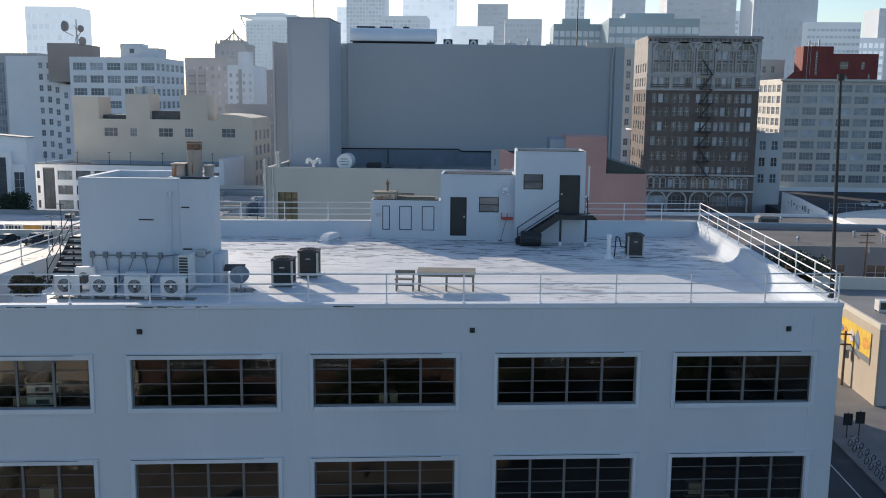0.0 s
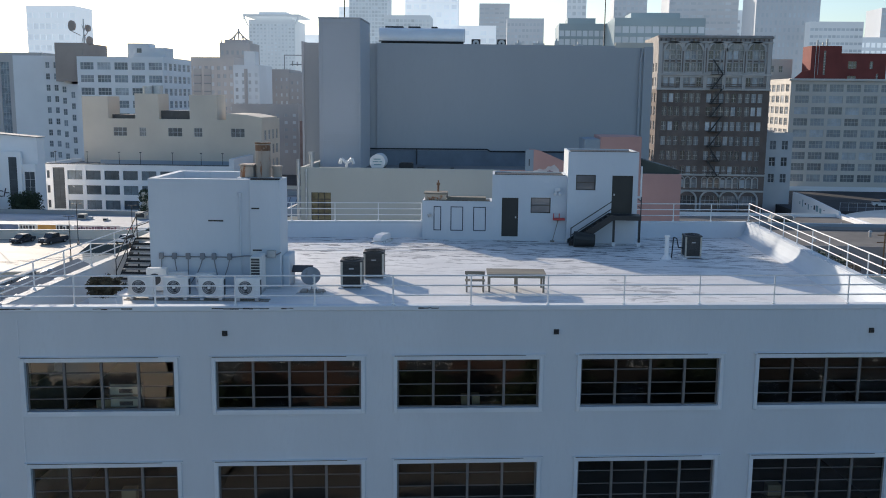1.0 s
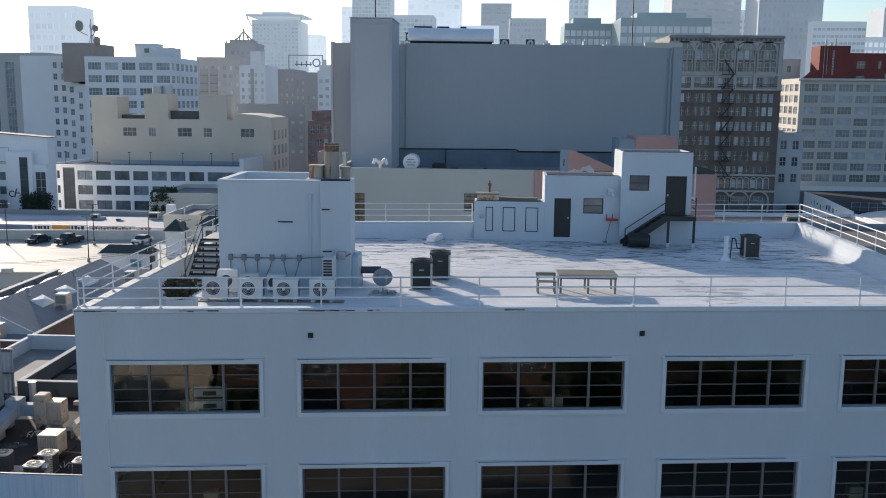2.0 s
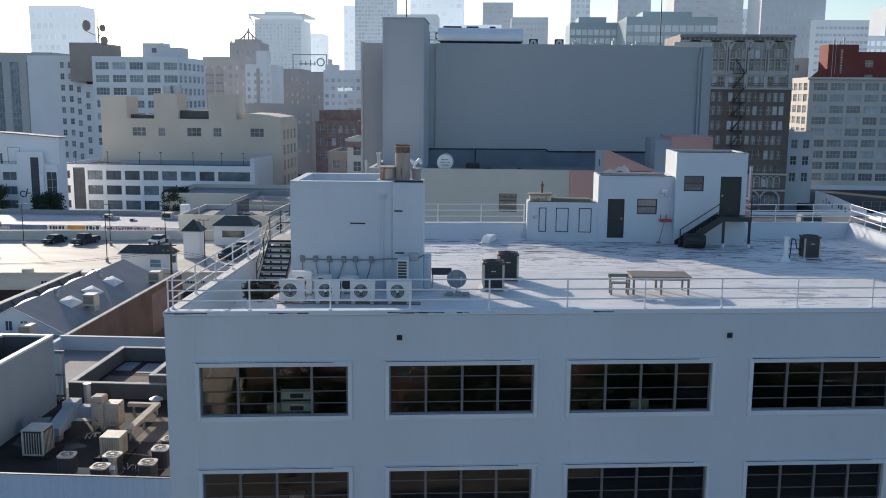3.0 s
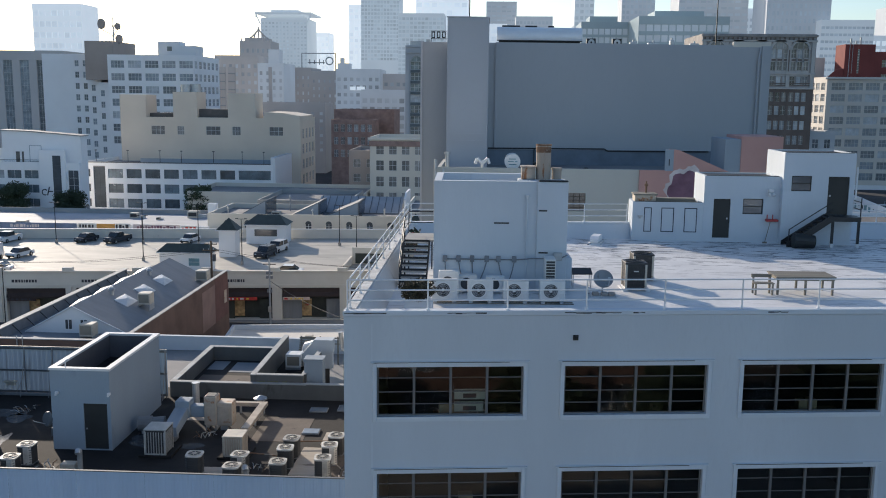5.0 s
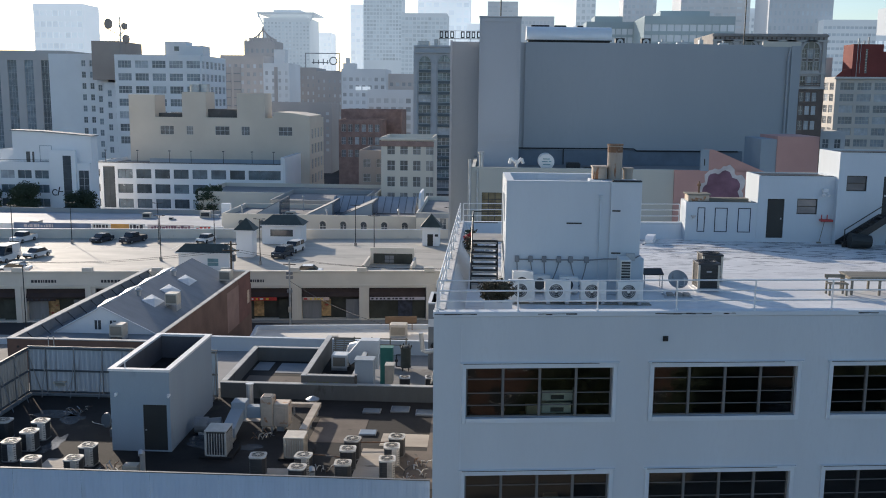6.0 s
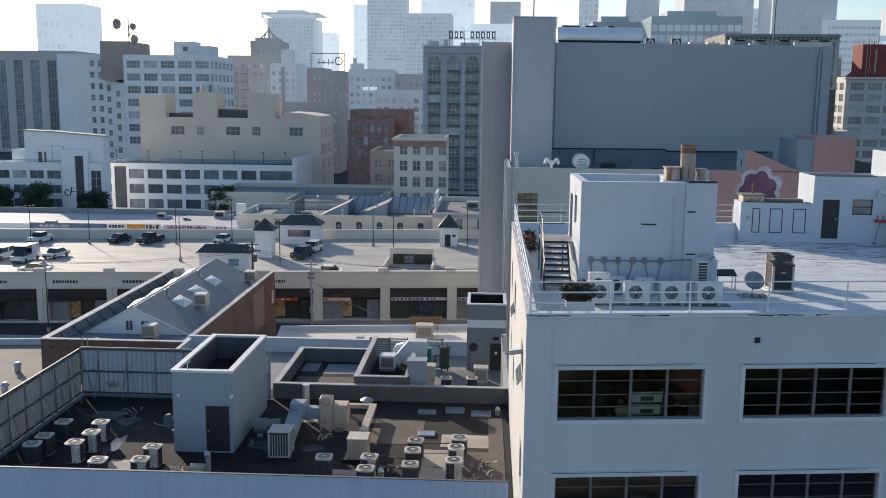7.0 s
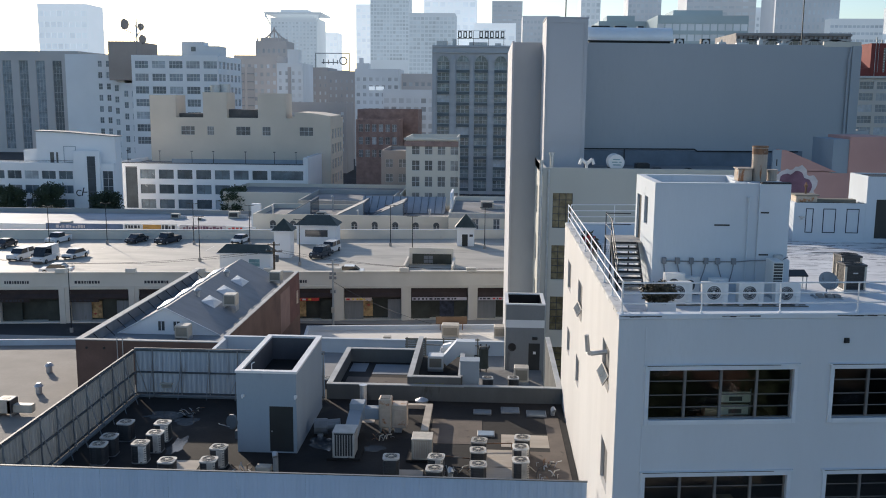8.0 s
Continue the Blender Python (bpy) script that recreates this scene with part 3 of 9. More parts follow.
# cartons and clutter on the sills inside
carton = mat("brown_cardboard", (0.42, 0.33, 0.22), 0.85, var=0.12, local=True)
for x, z, w, h in ((15.75, 21.95, 0.3, 0.32), (16.12, 21.95, 0.28, 0.36), (3.2, 21.95, 1.0, 0.3), (3.9, 18.25, 0.5, 0.6), (27.0, 18.3, 0.5, 0.4)):
    solid("cardboard_box", Geo().box(0, w, 0, 0.35, 0, h, ch=0.01).box(0.02, w - 0.02, 0.02, 0.33, h, h + 0.008), carton, "brown cardboard box on a sill behind glass", "box", m=FACADE @ pose(x, 0.5, 21.0 if z > 20 else 17.45))
for x, z in ((15.6, 21.0), (3.0, 21.0), (3.8, 17.45), (26.9, 17.45)):
    solid("window_bench", Geo().box(0, 1.6, 0, 0.5, 0.78, 0.84, ch=0.01).box(0.05, 0.12, 0.05, 0.45, 0, 0.78).box(1.48, 1.55, 0.05, 0.45, 0, 0.78), wood_brown,
          "plain brown work table behind the window", "table", m=FACADE @ pose(x, 0.42, z))
for o in [o for o in scene.objects if o.name.startswith("cardboard_box")]:
    o.location.z += 0.848


pale_board = mat("pale_board", (0.6, 0.58, 0.52), 0.7, var=0.12, local=True)
for z, w in ((1.36, 1.05), (0.92, 1.0)):
    solid("hanging_panel", Geo().box(0, w, 0, 0.05, 0, 0.36, ch=0.01).box(0.3, 0.75, -0.012, -0.001, 0.05, 0.2, m=1), (pale_board, sign_dark), "pale hanging panel with dark marks behind glass", "panel", m=FACADE @ pose(3.7, 0.45, 21.0 + z - 0.0))
solid("panel_stand", Geo().box(0, 0.05, 0, 0.05, 0, 1.8).box(1.1, 1.15, 0, 0.05, 0, 1.8).box(0.05, 1.1, 0.0, 0.05, 0.86, 0.9).box(0.05, 1.1, 0.0, 0.05, 1.3, 1.34), win_bar, "dark metal stand that holds panels", "stand", m=FACADE @ pose(3.65, 0.52, 21.0))

# ---- railings on the parapets ----
def railing(m, length, pitch, label):
    rail = thing("roof_railing", label, "railing", m, "railings round the roof")
    n = max(1, round(length / pitch))
    for i in range(n + 1):
        x = length * i / n
        part("post", Geo().cyl((x, 0, 0), (x, 0, 1.02), 0.028, n=8).cyl((x, 0, 0), (x, 0, 0.06), 0.06, n=8), rail_white, rail)
    for z in (0.34, 0.68, 1.02):
        part("rail", Geo().cyl((0, 0, z), (length, 0, z), 0.026, n=8), rail_white, rail)
    return rail


railing(FACADE @ pose(0.12, 0.14, TOP + 0.03), LEN - 0.24, 2.55, "white painted three-bar pipe railing on the front parapet")
railing(pose(0.14, 0.5, TOP + 0.03, 0, 0, 90), 21.9, 2.45, "white painted three-bar pipe railing on the side parapet")
railing(pose(WIDE - 0.14, 4.1, TOP + 0.03, 0, 0, 90), 22.2, 2.2, "white painted three-bar pipe railing on the side parapet")
railing(pose(0.3, DEEP - 0.1, TOP + 0.03, 0, 0, SKEW), 12.3, 2.5, "white painted three-bar pipe railing on the back parapet")
railing(pose(24.9, DEEP - 0.1 + 24.6 * tan_skew, TOP + 0.03, 0, 0, SKEW), 6.7, 2.4, "white painted three-bar pipe railing on the back parapet")
MAST = 8.57 - (TOP - ROOF)
solid("flag_pole", Geo().cyl((0, 0, 0), (0, 0, MAST), 0.08, 0.045, n=10).cyl((0, 0, MAST - 0.02), (0, 0, MAST + 0.2), 0.12, 0.13, n=10).cyl((0, 0, -0.02), (0, 0, 0.07), 0.14, n=10),
      steel_black, "tall dark bare flag pole on the roof corner", "pole", m=pose(WIDE - 0.09, 4.55, TOP + 0.03, 0, -1.9, 0))

# ---- stair head house with its chimneys ----
bulk = thing("bulkhead", "white stucco stair house with an open parapet top", "roof structure", pose(2.43, 8.33, 0, 0, 0, 1.5) @ pose(-2.3, -10, 0))
BX0, BX1, BY0, BY1, BZ = 2.3, 7.73, 10.0, 14.2, 29.08
SHX, SHY = 6.5, BY0 + 1.6
g = Geo().sheet((BX0, BY0), (1, 0), (0, -1), BX1 - BX0, ROOF, BZ)
g.sheet((BX1, BY0), (0, 1), (1, 0), SHY - BY0, ROOF, BZ).sheet((SHX, SHY), (1, 0), (0, 1), BX1 - SHX, ROOF, BZ)
g.sheet((SHX, SHY), (0, 1), (1, 0), BY1 - SHY, ROOF, BZ).sheet((BX0, BY1), (1, 0), (0, 1), SHX - BX0, ROOF, BZ)
g.sheet((BX0, BY0), (0, 1), (-1, 0), BY1 - BY0, ROOF, BZ, [(2.85, 3.85, 26.3, 28.3), (1.35, 2.15, 27.2, 28.75)], 0.25)
part("wall", g, white_wall, bulk)
part("coping", Geo().kerb_ring(BX0 + 0.006, SHX - 0.006, BY0 + 0.006, BY1 - 0.006, 0.3, BZ - 0.7, BZ + 0.04), white_wall, bulk)
part("roof", Geo().box(BX0 + 0.3, SHX - 0.3, BY0 + 0.3, BY1 - 0.3, BZ - 1.0, BZ - 0.7), roof_white, bulk)
part("shaft_roof", Geo().box(SHX, BX1 - 0.006, BY0 + 0.006, SHY - 0.006, BZ - 0.3, BZ + 0.035), roof_white, bulk)
part("shaft_wall", Geo().box(6.5, BX1 + 0.02, BY0 - 0.1, BY0 - 0.002, ROOF, BZ + 0.04, ch=0.02), white_wall, bulk)
part("base_curb", Geo().box(BX1, BX1 + 0.3, BY0 + 0.3, SHY, ROOF, ROOF + 1.3, ch=0.04), white_wall, bulk)
part("door", Geo().box(BX0 + 0.1, BX0 + 0.15, BY0 + 2.85, BY0 + 3.85, 26.3, 28.3), dark_paint, bulk, "dark painted steel door")
part("window", Geo().box(BX0 + 0.1, BX0 + 0.14, BY0 + 1.35, BY0 + 2.15, 27.2, 28.75), far_glass, bulk, "narrow dark window")
for x, z, w in ((4.76, 27.41, 0.62), (6.58, 27.95, 0.33), (6.6, 26.22, 0.38)):
    y = BY0 - (0.1 if x > 6 else 0)
    part("slot", Geo().box(x, x + w, y - 0.02, y - 0.001, z - 0.03, z + 0.03), steel_black, bulk)
part("downpipe", Geo().cyl((6.1, BY0 - 0.07, 24.9), (6.1, BY0 - 0.07, 28.4), 0.032, n=8).cyl((6.1, BY0 - 0.07, 28.35), (6.1, BY0 - 0.07, 28.58), 0.04, 0.1, n=8), white_wall, bulk)
cond = Geo().tube([(2.78, BY0 - 0.05, 25.9), (5.7, BY0 - 0.05, 25.9), (6.3, BY0 - 0.16, 25.98), (7.5, BY0 - 0.16, 26.0), (7.78, BY0 - 0.16, 26.15)], 0.028)
dull_pipe = mat("dull_grey_conduit", (0.22, 0.23, 0.25), 0.6, metal=0.2, var=0.15)
part("conduit", cond, dull_pipe, bulk)
for x, dx in ((2.78, 0.05), (3.33, 0.2), (3.89, 0.05), (4.49, -0.3), (4.97, 0.22), (5.62, -0.22)):
    part("conduit_box", Geo().box(x - 0.09, x + 0.09, BY0 - 0.12, BY0 - 0.002, 25.8, 26.05, ch=0.01), dull_pipe, bulk)
    part("hose", Geo().tube([(x, BY0 - 0.06, 25.82), (x + dx * 0.3, BY0 - 0.12, 25.5), (x + dx * 0.7, BY0 - 0.2, 25.2), (x + dx * 1.4, BY0 - 0.35, 24.85)], 0.024), dull_pipe, bulk)
part("meter_box", Geo().box(7.2, 7.56, BY0 - 0.25, BY0 - 0.102, 25.92, 26.24, ch=0.015), grey_metal, bulk)
part("tar_rim", Geo().box(6.55, 7.74, BY0 - 0.12, BY0 + 0.2, BZ + 0.042, BZ + 0.1, ch=0.02), black_tar, bulk)
chim = thing("chimney_stack", "rust-stained sheet metal chimney stacks on the stair house", "chimney", pose(-0.24, -0.84, BZ + 0.04))
part("rusty_top", Geo().cyl((7.15, 10.5, 1.12), (7.15, 10.5, 1.43), 0.316, 0.318, n=18).ring((7.15, 10.5), 0.3, 0.335, 0, 360, 1.4, 1.46, 18, "z"), rust, chim, "rust-brown flue top")
# black disc in place of the shaded hole of the flue
part("flue_mouth", Geo().ring((7.15, 10.5), 0, 0.28, 0, 360, 1.441, 1.446, 16, "z"), black_tar, chim)
part("flue_pipe", Geo().cyl((7.15, 10.5, 0), (7.15, 10.5, 1.4), 0.31, n=18).cyl((7.15, 10.5, 1.36), (7.15, 10.5, 1.44), 0.325, n=18), rust_flue, chim)
part("box_flue", Geo().box(6.24, 6.8, 10.2, 10.9, 0, 0.5, ch=0.03).box(6.2, 6.83, 10.16, 10.94, 0.5, 0.55), rust_flue, chim)
part("short_flue", Geo().cyl((7.72, 10.6, 0), (7.72, 10.6, 0.45), 0.2, n=14).cyl((7.72, 10.6, 0.38), (7.72, 10.6, 0.48), 0.23, n=14), rust_flue, chim)
part("base", Geo().box(6.1, 7.93, 10.1, 10.95, -0.2, 0.002, ch=0.02), white_wall, chim)

# steel stair to the stair house door
stair = thing("steel_stair", "black steel stair with open treads up to the stair house door", "stairs", pose(-0.1, -0.6, 0))
N = 8
tread_steel = mat("pale_grey_tread_steel", (0.34, 0.33, 0.31), 0.6, metal=0.2, var=0.25)
for i in range(N):
    y, z = 8.75 + i * 0.3, ROOF + 0.2 * (i + 1)
    part("tread", Geo().box(1.15, 2.2, y, y + 0.29, z - 0.04, z, ch=0.005), tread_steel, stair)
    # added dark strips stand in for the shade behind the open treads
    part("riser", Geo().box(1.16, 2.19, y + 0.26, y + 0.28, z, z + 0.085), steel_black, stair)
for x in (1.13, 2.22):
    part("stringer", Geo().prism([(8.7, ROOF), (8.95, ROOF), (11.25, ROOF + 1.48), (11.25, ROOF + 1.68), (11.0, ROOF + 1.68)], x - 0.03, x + 0.03, "x"), steel_black, stair)
part("landing", Geo().box(1.1, 2.5, 11.2, 13.3, ROOF + 1.6, ROOF + 1.66), tread_steel, stair)
for x, y in ((1.13, 11.25), (1.13, 13.25), (2.2, 13.25)):
    part("leg", Geo().box(x - 0.03, x + 0.03, y - 0.03, y + 0.03, ROOF, ROOF + 1.6), steel_black, stair)
for z in (0.5, 1.0):
    part("handrail", Geo().tube([(1.13, 8.75, ROOF + z + 0.1), (1.13, 11.2, ROOF + 1.66 + z), (1.13, 13.25, ROOF + 1.66 + z), (2.25, 13.25, ROOF + 1.66 + z)], 0.022), steel_black, stair)
for y, z in ((8.75, 0.05), (10.0, 0.8), (11.2, 1.66), (13.25, 1.66)):
    part("baluster", Geo().cyl((1.13, y, ROOF + z), (1.13, y, ROOF + z + 1.05), 0.022, n=6), steel_black, stair)

# ---- the row of roof rooms with painted bars ----
rooms = thing("roof_rooms", "three stepped white stucco roof rooms with painted bars", "roof structure")


def room(x0, x1, y0, y1, z, holes):
    g = Geo().sheet((x0, y0), (1, 0), (0, -1), x1 - x0, ROOF, z, holes, 0.12)
    g.sheet((x0, y0), (0, 1), (-1, 0), y1 - y0, ROOF, z).sheet((x1, y0), (0, 1), (1, 0), y1 - y0, ROOF, z).sheet((x0, y1), (1, 0), (0, 1), x1 - x0, ROOF, z)
    part("coping", Geo().kerb_ring(x0 + 0.006, x1 - 0.006, y0 + 0.006, y1 - 0.006, 0.13, z - 0.35, z + 0.03), white_wall, rooms)
    part("wall", g, white_wall, rooms)
    part("roof", Geo().box(x0 + 0.13, x1 - 0.13, y0 + 0.13, y1 - 0.13, z - 0.6, z - 0.04), black_tar, rooms)
    part("tar_line", Geo().box(x0 + 0.1, x1 - 0.1, y0 - 0.012, y0 + 0.1, z + 0.031, z + 0.06), black_tar, rooms)


room(12.66, 16.55, 22.75, 24.3, 26.8, [])
room(16.555, 20.68, 22.75, 25.4, 28.3, [(0.55, 1.47, 24.87, 27.05), (2.15, 3.25, 26.22, 27.08)])
room(20.68, 24.5, 22.3, 25.6, 29.65, [(0.45, 1.52, 27.58, 28.42), (2.42, 3.55, 26.3, 28.4)])
part("door", Geo().box(17.1, 18.02, 22.83, 22.87, 24.87, 27.05).box(17.85, 17.92, 22.79, 22.83, 25.9, 26.0, m=1), (dark_paint, grey_metal), rooms, "dark painted plank door")
part("door", Geo().box(23.1, 24.23, 22.38, 22.42, 26.3, 28.4).box(23.2, 23.28, 22.33, 22.38, 27.3, 27.4, m=1), (dark_paint, grey_metal), rooms, "dark painted steel door")
for x0, x1, y, z0, z1 in ((18.7, 19.8, 22.81, 26.22, 27.08), (21.13, 22.2, 22.36, 27.58, 28.42)):
    wn_ = part("window", Geo().box(x0, x1, y + 0.02, y + 0.04, z0, z1), far_glass, rooms)
    part("window_bars", Geo().box(x0, x1, y - 0.01, y + 0.015, (z0 + z1) / 2 - 0.02, (z0 + z1) / 2 + 0.02).box(x0, x0 + 0.05, y - 0.01, y + 0.015, z0, z1).box(x1 - 0.05, x1, y - 0.01, y + 0.015, z0, z1)
         .box(x0, x1, y - 0.01, y + 0.015, z0, z0 + 0.05).box(x0, x1, y - 0.01, y + 0.015, z1 - 0.05, z1), dark_paint, wn_)
part("roof_hatch", Geo().box(12.8, 13.95, 22.95, 23.95, 26.7, 27.18, ch=0.03).box(12.72, 14.03, 22.88, 24.02, 27.18, 27.25, m=1).box(14.03, 16.2, 23.3, 23.9, 26.7, 26.98, m=1), (rust_duct, wood_grey), rooms, "weathered timber and sheet roof hatch")
part("vent_pipe", Geo().cyl((13.5, 23.6, 27.2), (13.5, 23.6, 27.62), 0.06, n=8).cyl((13.5, 23.6, 27.62), (13.5, 23.6, 27.76), 0.1, n=8).cyl((13.5, 23.6, 27.76), (13.5, 23.6, 27.9), 0.04, n=6), rust, rooms)
part("wall_lamp", Geo().box(12.95, 13.2, 22.57, 22.75, 26.0, 26.08).cyl((13.08, 22.65, 25.9), (13.08, 22.65, 26.0), 0.08, n=8), grey_metal, rooms, "small dark wall lamp")
part("wall_lamp", Geo().box(20.0, 20.3, 22.55, 22.75, 27.45, 27.65, ch=0.02).cyl((20.05, 22.55, 27.4), (20.0, 22.43, 27.3), 0.06, 0.09, n=8).cyl((20.25, 22.55, 27.4), (20.3, 22.43, 27.3), 0.06, 0.09, n=8), white_trim, rooms, "twin white floodlight")
part("pipe_tee", Geo().cyl((24.5, 22.6, 27.2), (24.75, 22.6, 27.2), 0.06, n=8).cyl((24.72, 22.6, 27.0), (24.72, 22.6, 28.9), 0.05, n=8), rail_white, rooms)
# painted outlines on the low room: thin dark lines round three upright bars
outline = mat("dark_blue_painted_outline", (0.035, 0.045, 0.07), 0.8, var=0.2)
for x0, x1 in ((13.3, 13.72), (14.25, 14.95), (15.52, 16.22)):
    part("painted_bar", Geo().ring_box(x0, x1, 22.738, 22.746, 25.15, 26.51, 0.045), outline, rooms, "dark outlined painted bar")
# black stair to the upper room
st2 = thing("steel_stair", "black steel stair and landing at the upper roof room door", "stairs")
for i in range(8):
    x, z = 20.95 + i * 0.27, ROOF + 0.2 * (i + 1)
    part("tread", Geo().box(x, x + 0.28, 21.3, 22.25, z - 0.05, z), steel_black, st2)
for y in (21.28, 22.27):
    part("stringer", Geo().prism([(20.75, ROOF), (21.15, ROOF), (23.15, ROOF + 1.45), (23.15, ROOF + 1.7), (22.95, ROOF + 1.7), (20.75, ROOF + 0.2)], y - 0.03, y + 0.03, "y"), steel_black, st2)
part("landing", Geo().box(23.05, 24.6, 21.26, 22.28, ROOF + 1.42, ROOF + 1.66), steel_black, st2)
for x in (23.15, 24.52):
    part("leg", Geo().box(x - 0.06, x + 0.06, 21.28, 21.4, ROOF + 0.22, ROOF + 1.45).box(x - 0.08, x + 0.08, 21.25, 21.43, ROOF, ROOF + 0.22, m=1), (steel_black, white_trim), st2)
for z in (0.45, 0.85):
    part("handrail", Geo().tube([(20.85, 21.28, ROOF + z + 0.1), (23.05, 21.28, ROOF + 1.62 + z)], 0.028), steel_black, st2)
    part("handrail", Geo().tube([(24.56, 21.3, ROOF + 1.62 + z), (24.56, 22.3, ROOF + 1.62 + z)], 0.028), steel_black, st2)
part("newel", Geo().cyl((20.85, 21.28, ROOF), (20.85, 21.28, ROOF + 0.98), 0.03, n=6), steel_black, st2)
part("newel", Geo().cyl((24.56, 21.3, ROOF + 1.6), (24.56, 21.3, ROOF + 2.7), 0.03, n=6), steel_black, st2)
solid("hose_drum", Geo().cyl((21.0, 20.95, ROOF + 0.42), (22.1, 20.95, ROOF + 0.36), 0.42, 0.34, n=14), dark_paint, "dark round hose drum under the stair", "hose reel")
wr = solid("wall_rack", Geo().box(19.95, 20.6, 22.4, 22.745, 25.86, 25.98, ch=0.02).box(19.95, 20.0, 22.43, 22.47, 25.95, 26.25).box(20.25, 20.3, 22.43, 22.47, 25.95, 26.25), red_paint, "small red rack fixed to the stucco", "rack")
solid("push_broom", Geo().cyl((20.25, 22.7, 25.9), (19.95, 22.5, 24.72), 0.018, n=6).box(19.82, 20.05, 22.45, 22.55, ROOF, 24.73), wood_grey, "old push broom leaning on the wall", "broom")

# ---- things on the white roof ----
# shade in the fan recess is painted as a flat grey disc
fan_grey = mat("grey_fan_recess_shade", (0.17, 0.175, 0.18), 0.6, local=True)


def split_unit():
    """An outdoor heat pump with one round fan."""
    u = thing("outdoor_unit", "white wall-type outdoor air conditioner with one round fan", "air conditioner", group="row of outdoor units")
    part("casing", Geo().box(0, 0.98, 0, 0.36, 0.1, 0.88, ch=0.02).box(0.72, 0.725, -0.004, 0, 0.12, 0.86), unit_white, u)
    part("fan_guard", Geo().ring((0.42, 0.5), 0.27, 0.31, 0, 360, -0.03, 0.0, 24)
         .ring((0.42, 0.5), 0.0, 0.06, 0, 360, -0.03, 0.0, 10).ring((0.42, 0.5), 0.15, 0.154, 0, 360, -0.025, -0.015, 16).ring((0.42, 0.5), 0.215, 0.219, 0, 360, -0.025, -0.015, 20), unit_white, u)
    part("fan_opening", Geo().ring((0.42, 0.5), 0.0, 0.28, 0, 360, -0.006, -0.002, 24), fan_grey, u)
    fb = Geo()
    for a in (20, 140, 260):
        fb.prism([(0.42 + q * math.cos(radians(a + d)), 0.5 + q * math.sin(radians(a + d))) for q, d in ((0.05, 0), (0.25, -6), (0.26, 40), (0.07, 55))], -0.012, -0.008, "y")
    part("fan_blades", fb, unit_dark, u)
    part("end_grille", Geo().box(0.981, 0.986, 0.05, 0.31, 0.2, 0.8), unit_dark, u)
    part("pipe_cover", Geo().box(0.76, 0.94, -0.03, 0.0, 0.2, 0.4, ch=0.01), unit_white, u)
    for x in (0.06, 0.78):
        part("foot", Geo().box(x, x + 0.14, -0.02, 0.38, 0, 0.1), grey_metal, u)
    return u


first = split_unit()
first.matrix_basis = pose(2.56, 5.45, ROOF + 0.03, 0, 0, SKEW)
for x in (3.92, 5.28, 6.68):
    copy_thing(first, pose(x, 5.45 + (x - 2.56) * tan_skew * 0.4, ROOF + 0.03, 0, 0, SKEW * 0.5))
for dy in (0, 0.3):
    solid("timber_sleeper", Geo().box(0, 5.6, dy, dy + 0.12, 0, 0.028), wood_grey, "weathered timber sleeper under outdoor units", "timber", m=pose(2.4, 5.42, ROOF, 0, 0, 2.8))
for k, (x, y, z, w, h, a) in enumerate(((2.75, 6.9, 0, 0.8, 0.98, 8), (4.6, 7.4, 0, 0.75, 0.72, 0), (3.5, 7.3, 0, 0.8, 0.75, 20))):
    u = thing("outdoor_unit", "small older outdoor condenser behind the row of units", "air conditioner", pose(x, y, ROOF, 0, 0, a))
    part("casing", Geo().box(0, w, 0, 0.34, 0.08, h, ch=0.02), unit_white, u)
    part("fan_opening", Geo().ring((w * 0.42, h * 0.55), 0.0, 0.24, 0, 360, -0.006, -0.002, 18), fan_dark, u)
    part("foot", Geo().box(0.05, 0.15, 0, 0.34, 0, 0.08).box(w - 0.15, w - 0.05, 0, 0.34, 0, 0.08), grey_metal, u)
# louvred unit on the stair house wall
u = thing("louvred_condenser", "tall louvred condenser standing at the stair house wall", "air conditioner", pose(6.95, 7.02, ROOF, 0, 0, 1.5))
part("casing", Geo().box(0, 0.42, 0, 0.95, 0.12, 1.52, ch=0.02), unit_white, u)
for i in range(11):
    part("louvre", Geo().box(0.04, 0.38, -0.02, 0.0, 0.22 + i * 0.115, 0.3 + i * 0.115), unit_dark, u)
part("foot", Geo().box(0.02, 0.1, 0, 0.95, 0, 0.12).box(0.32, 0.4, 0, 0.95, 0, 0.12), grey_metal, u)


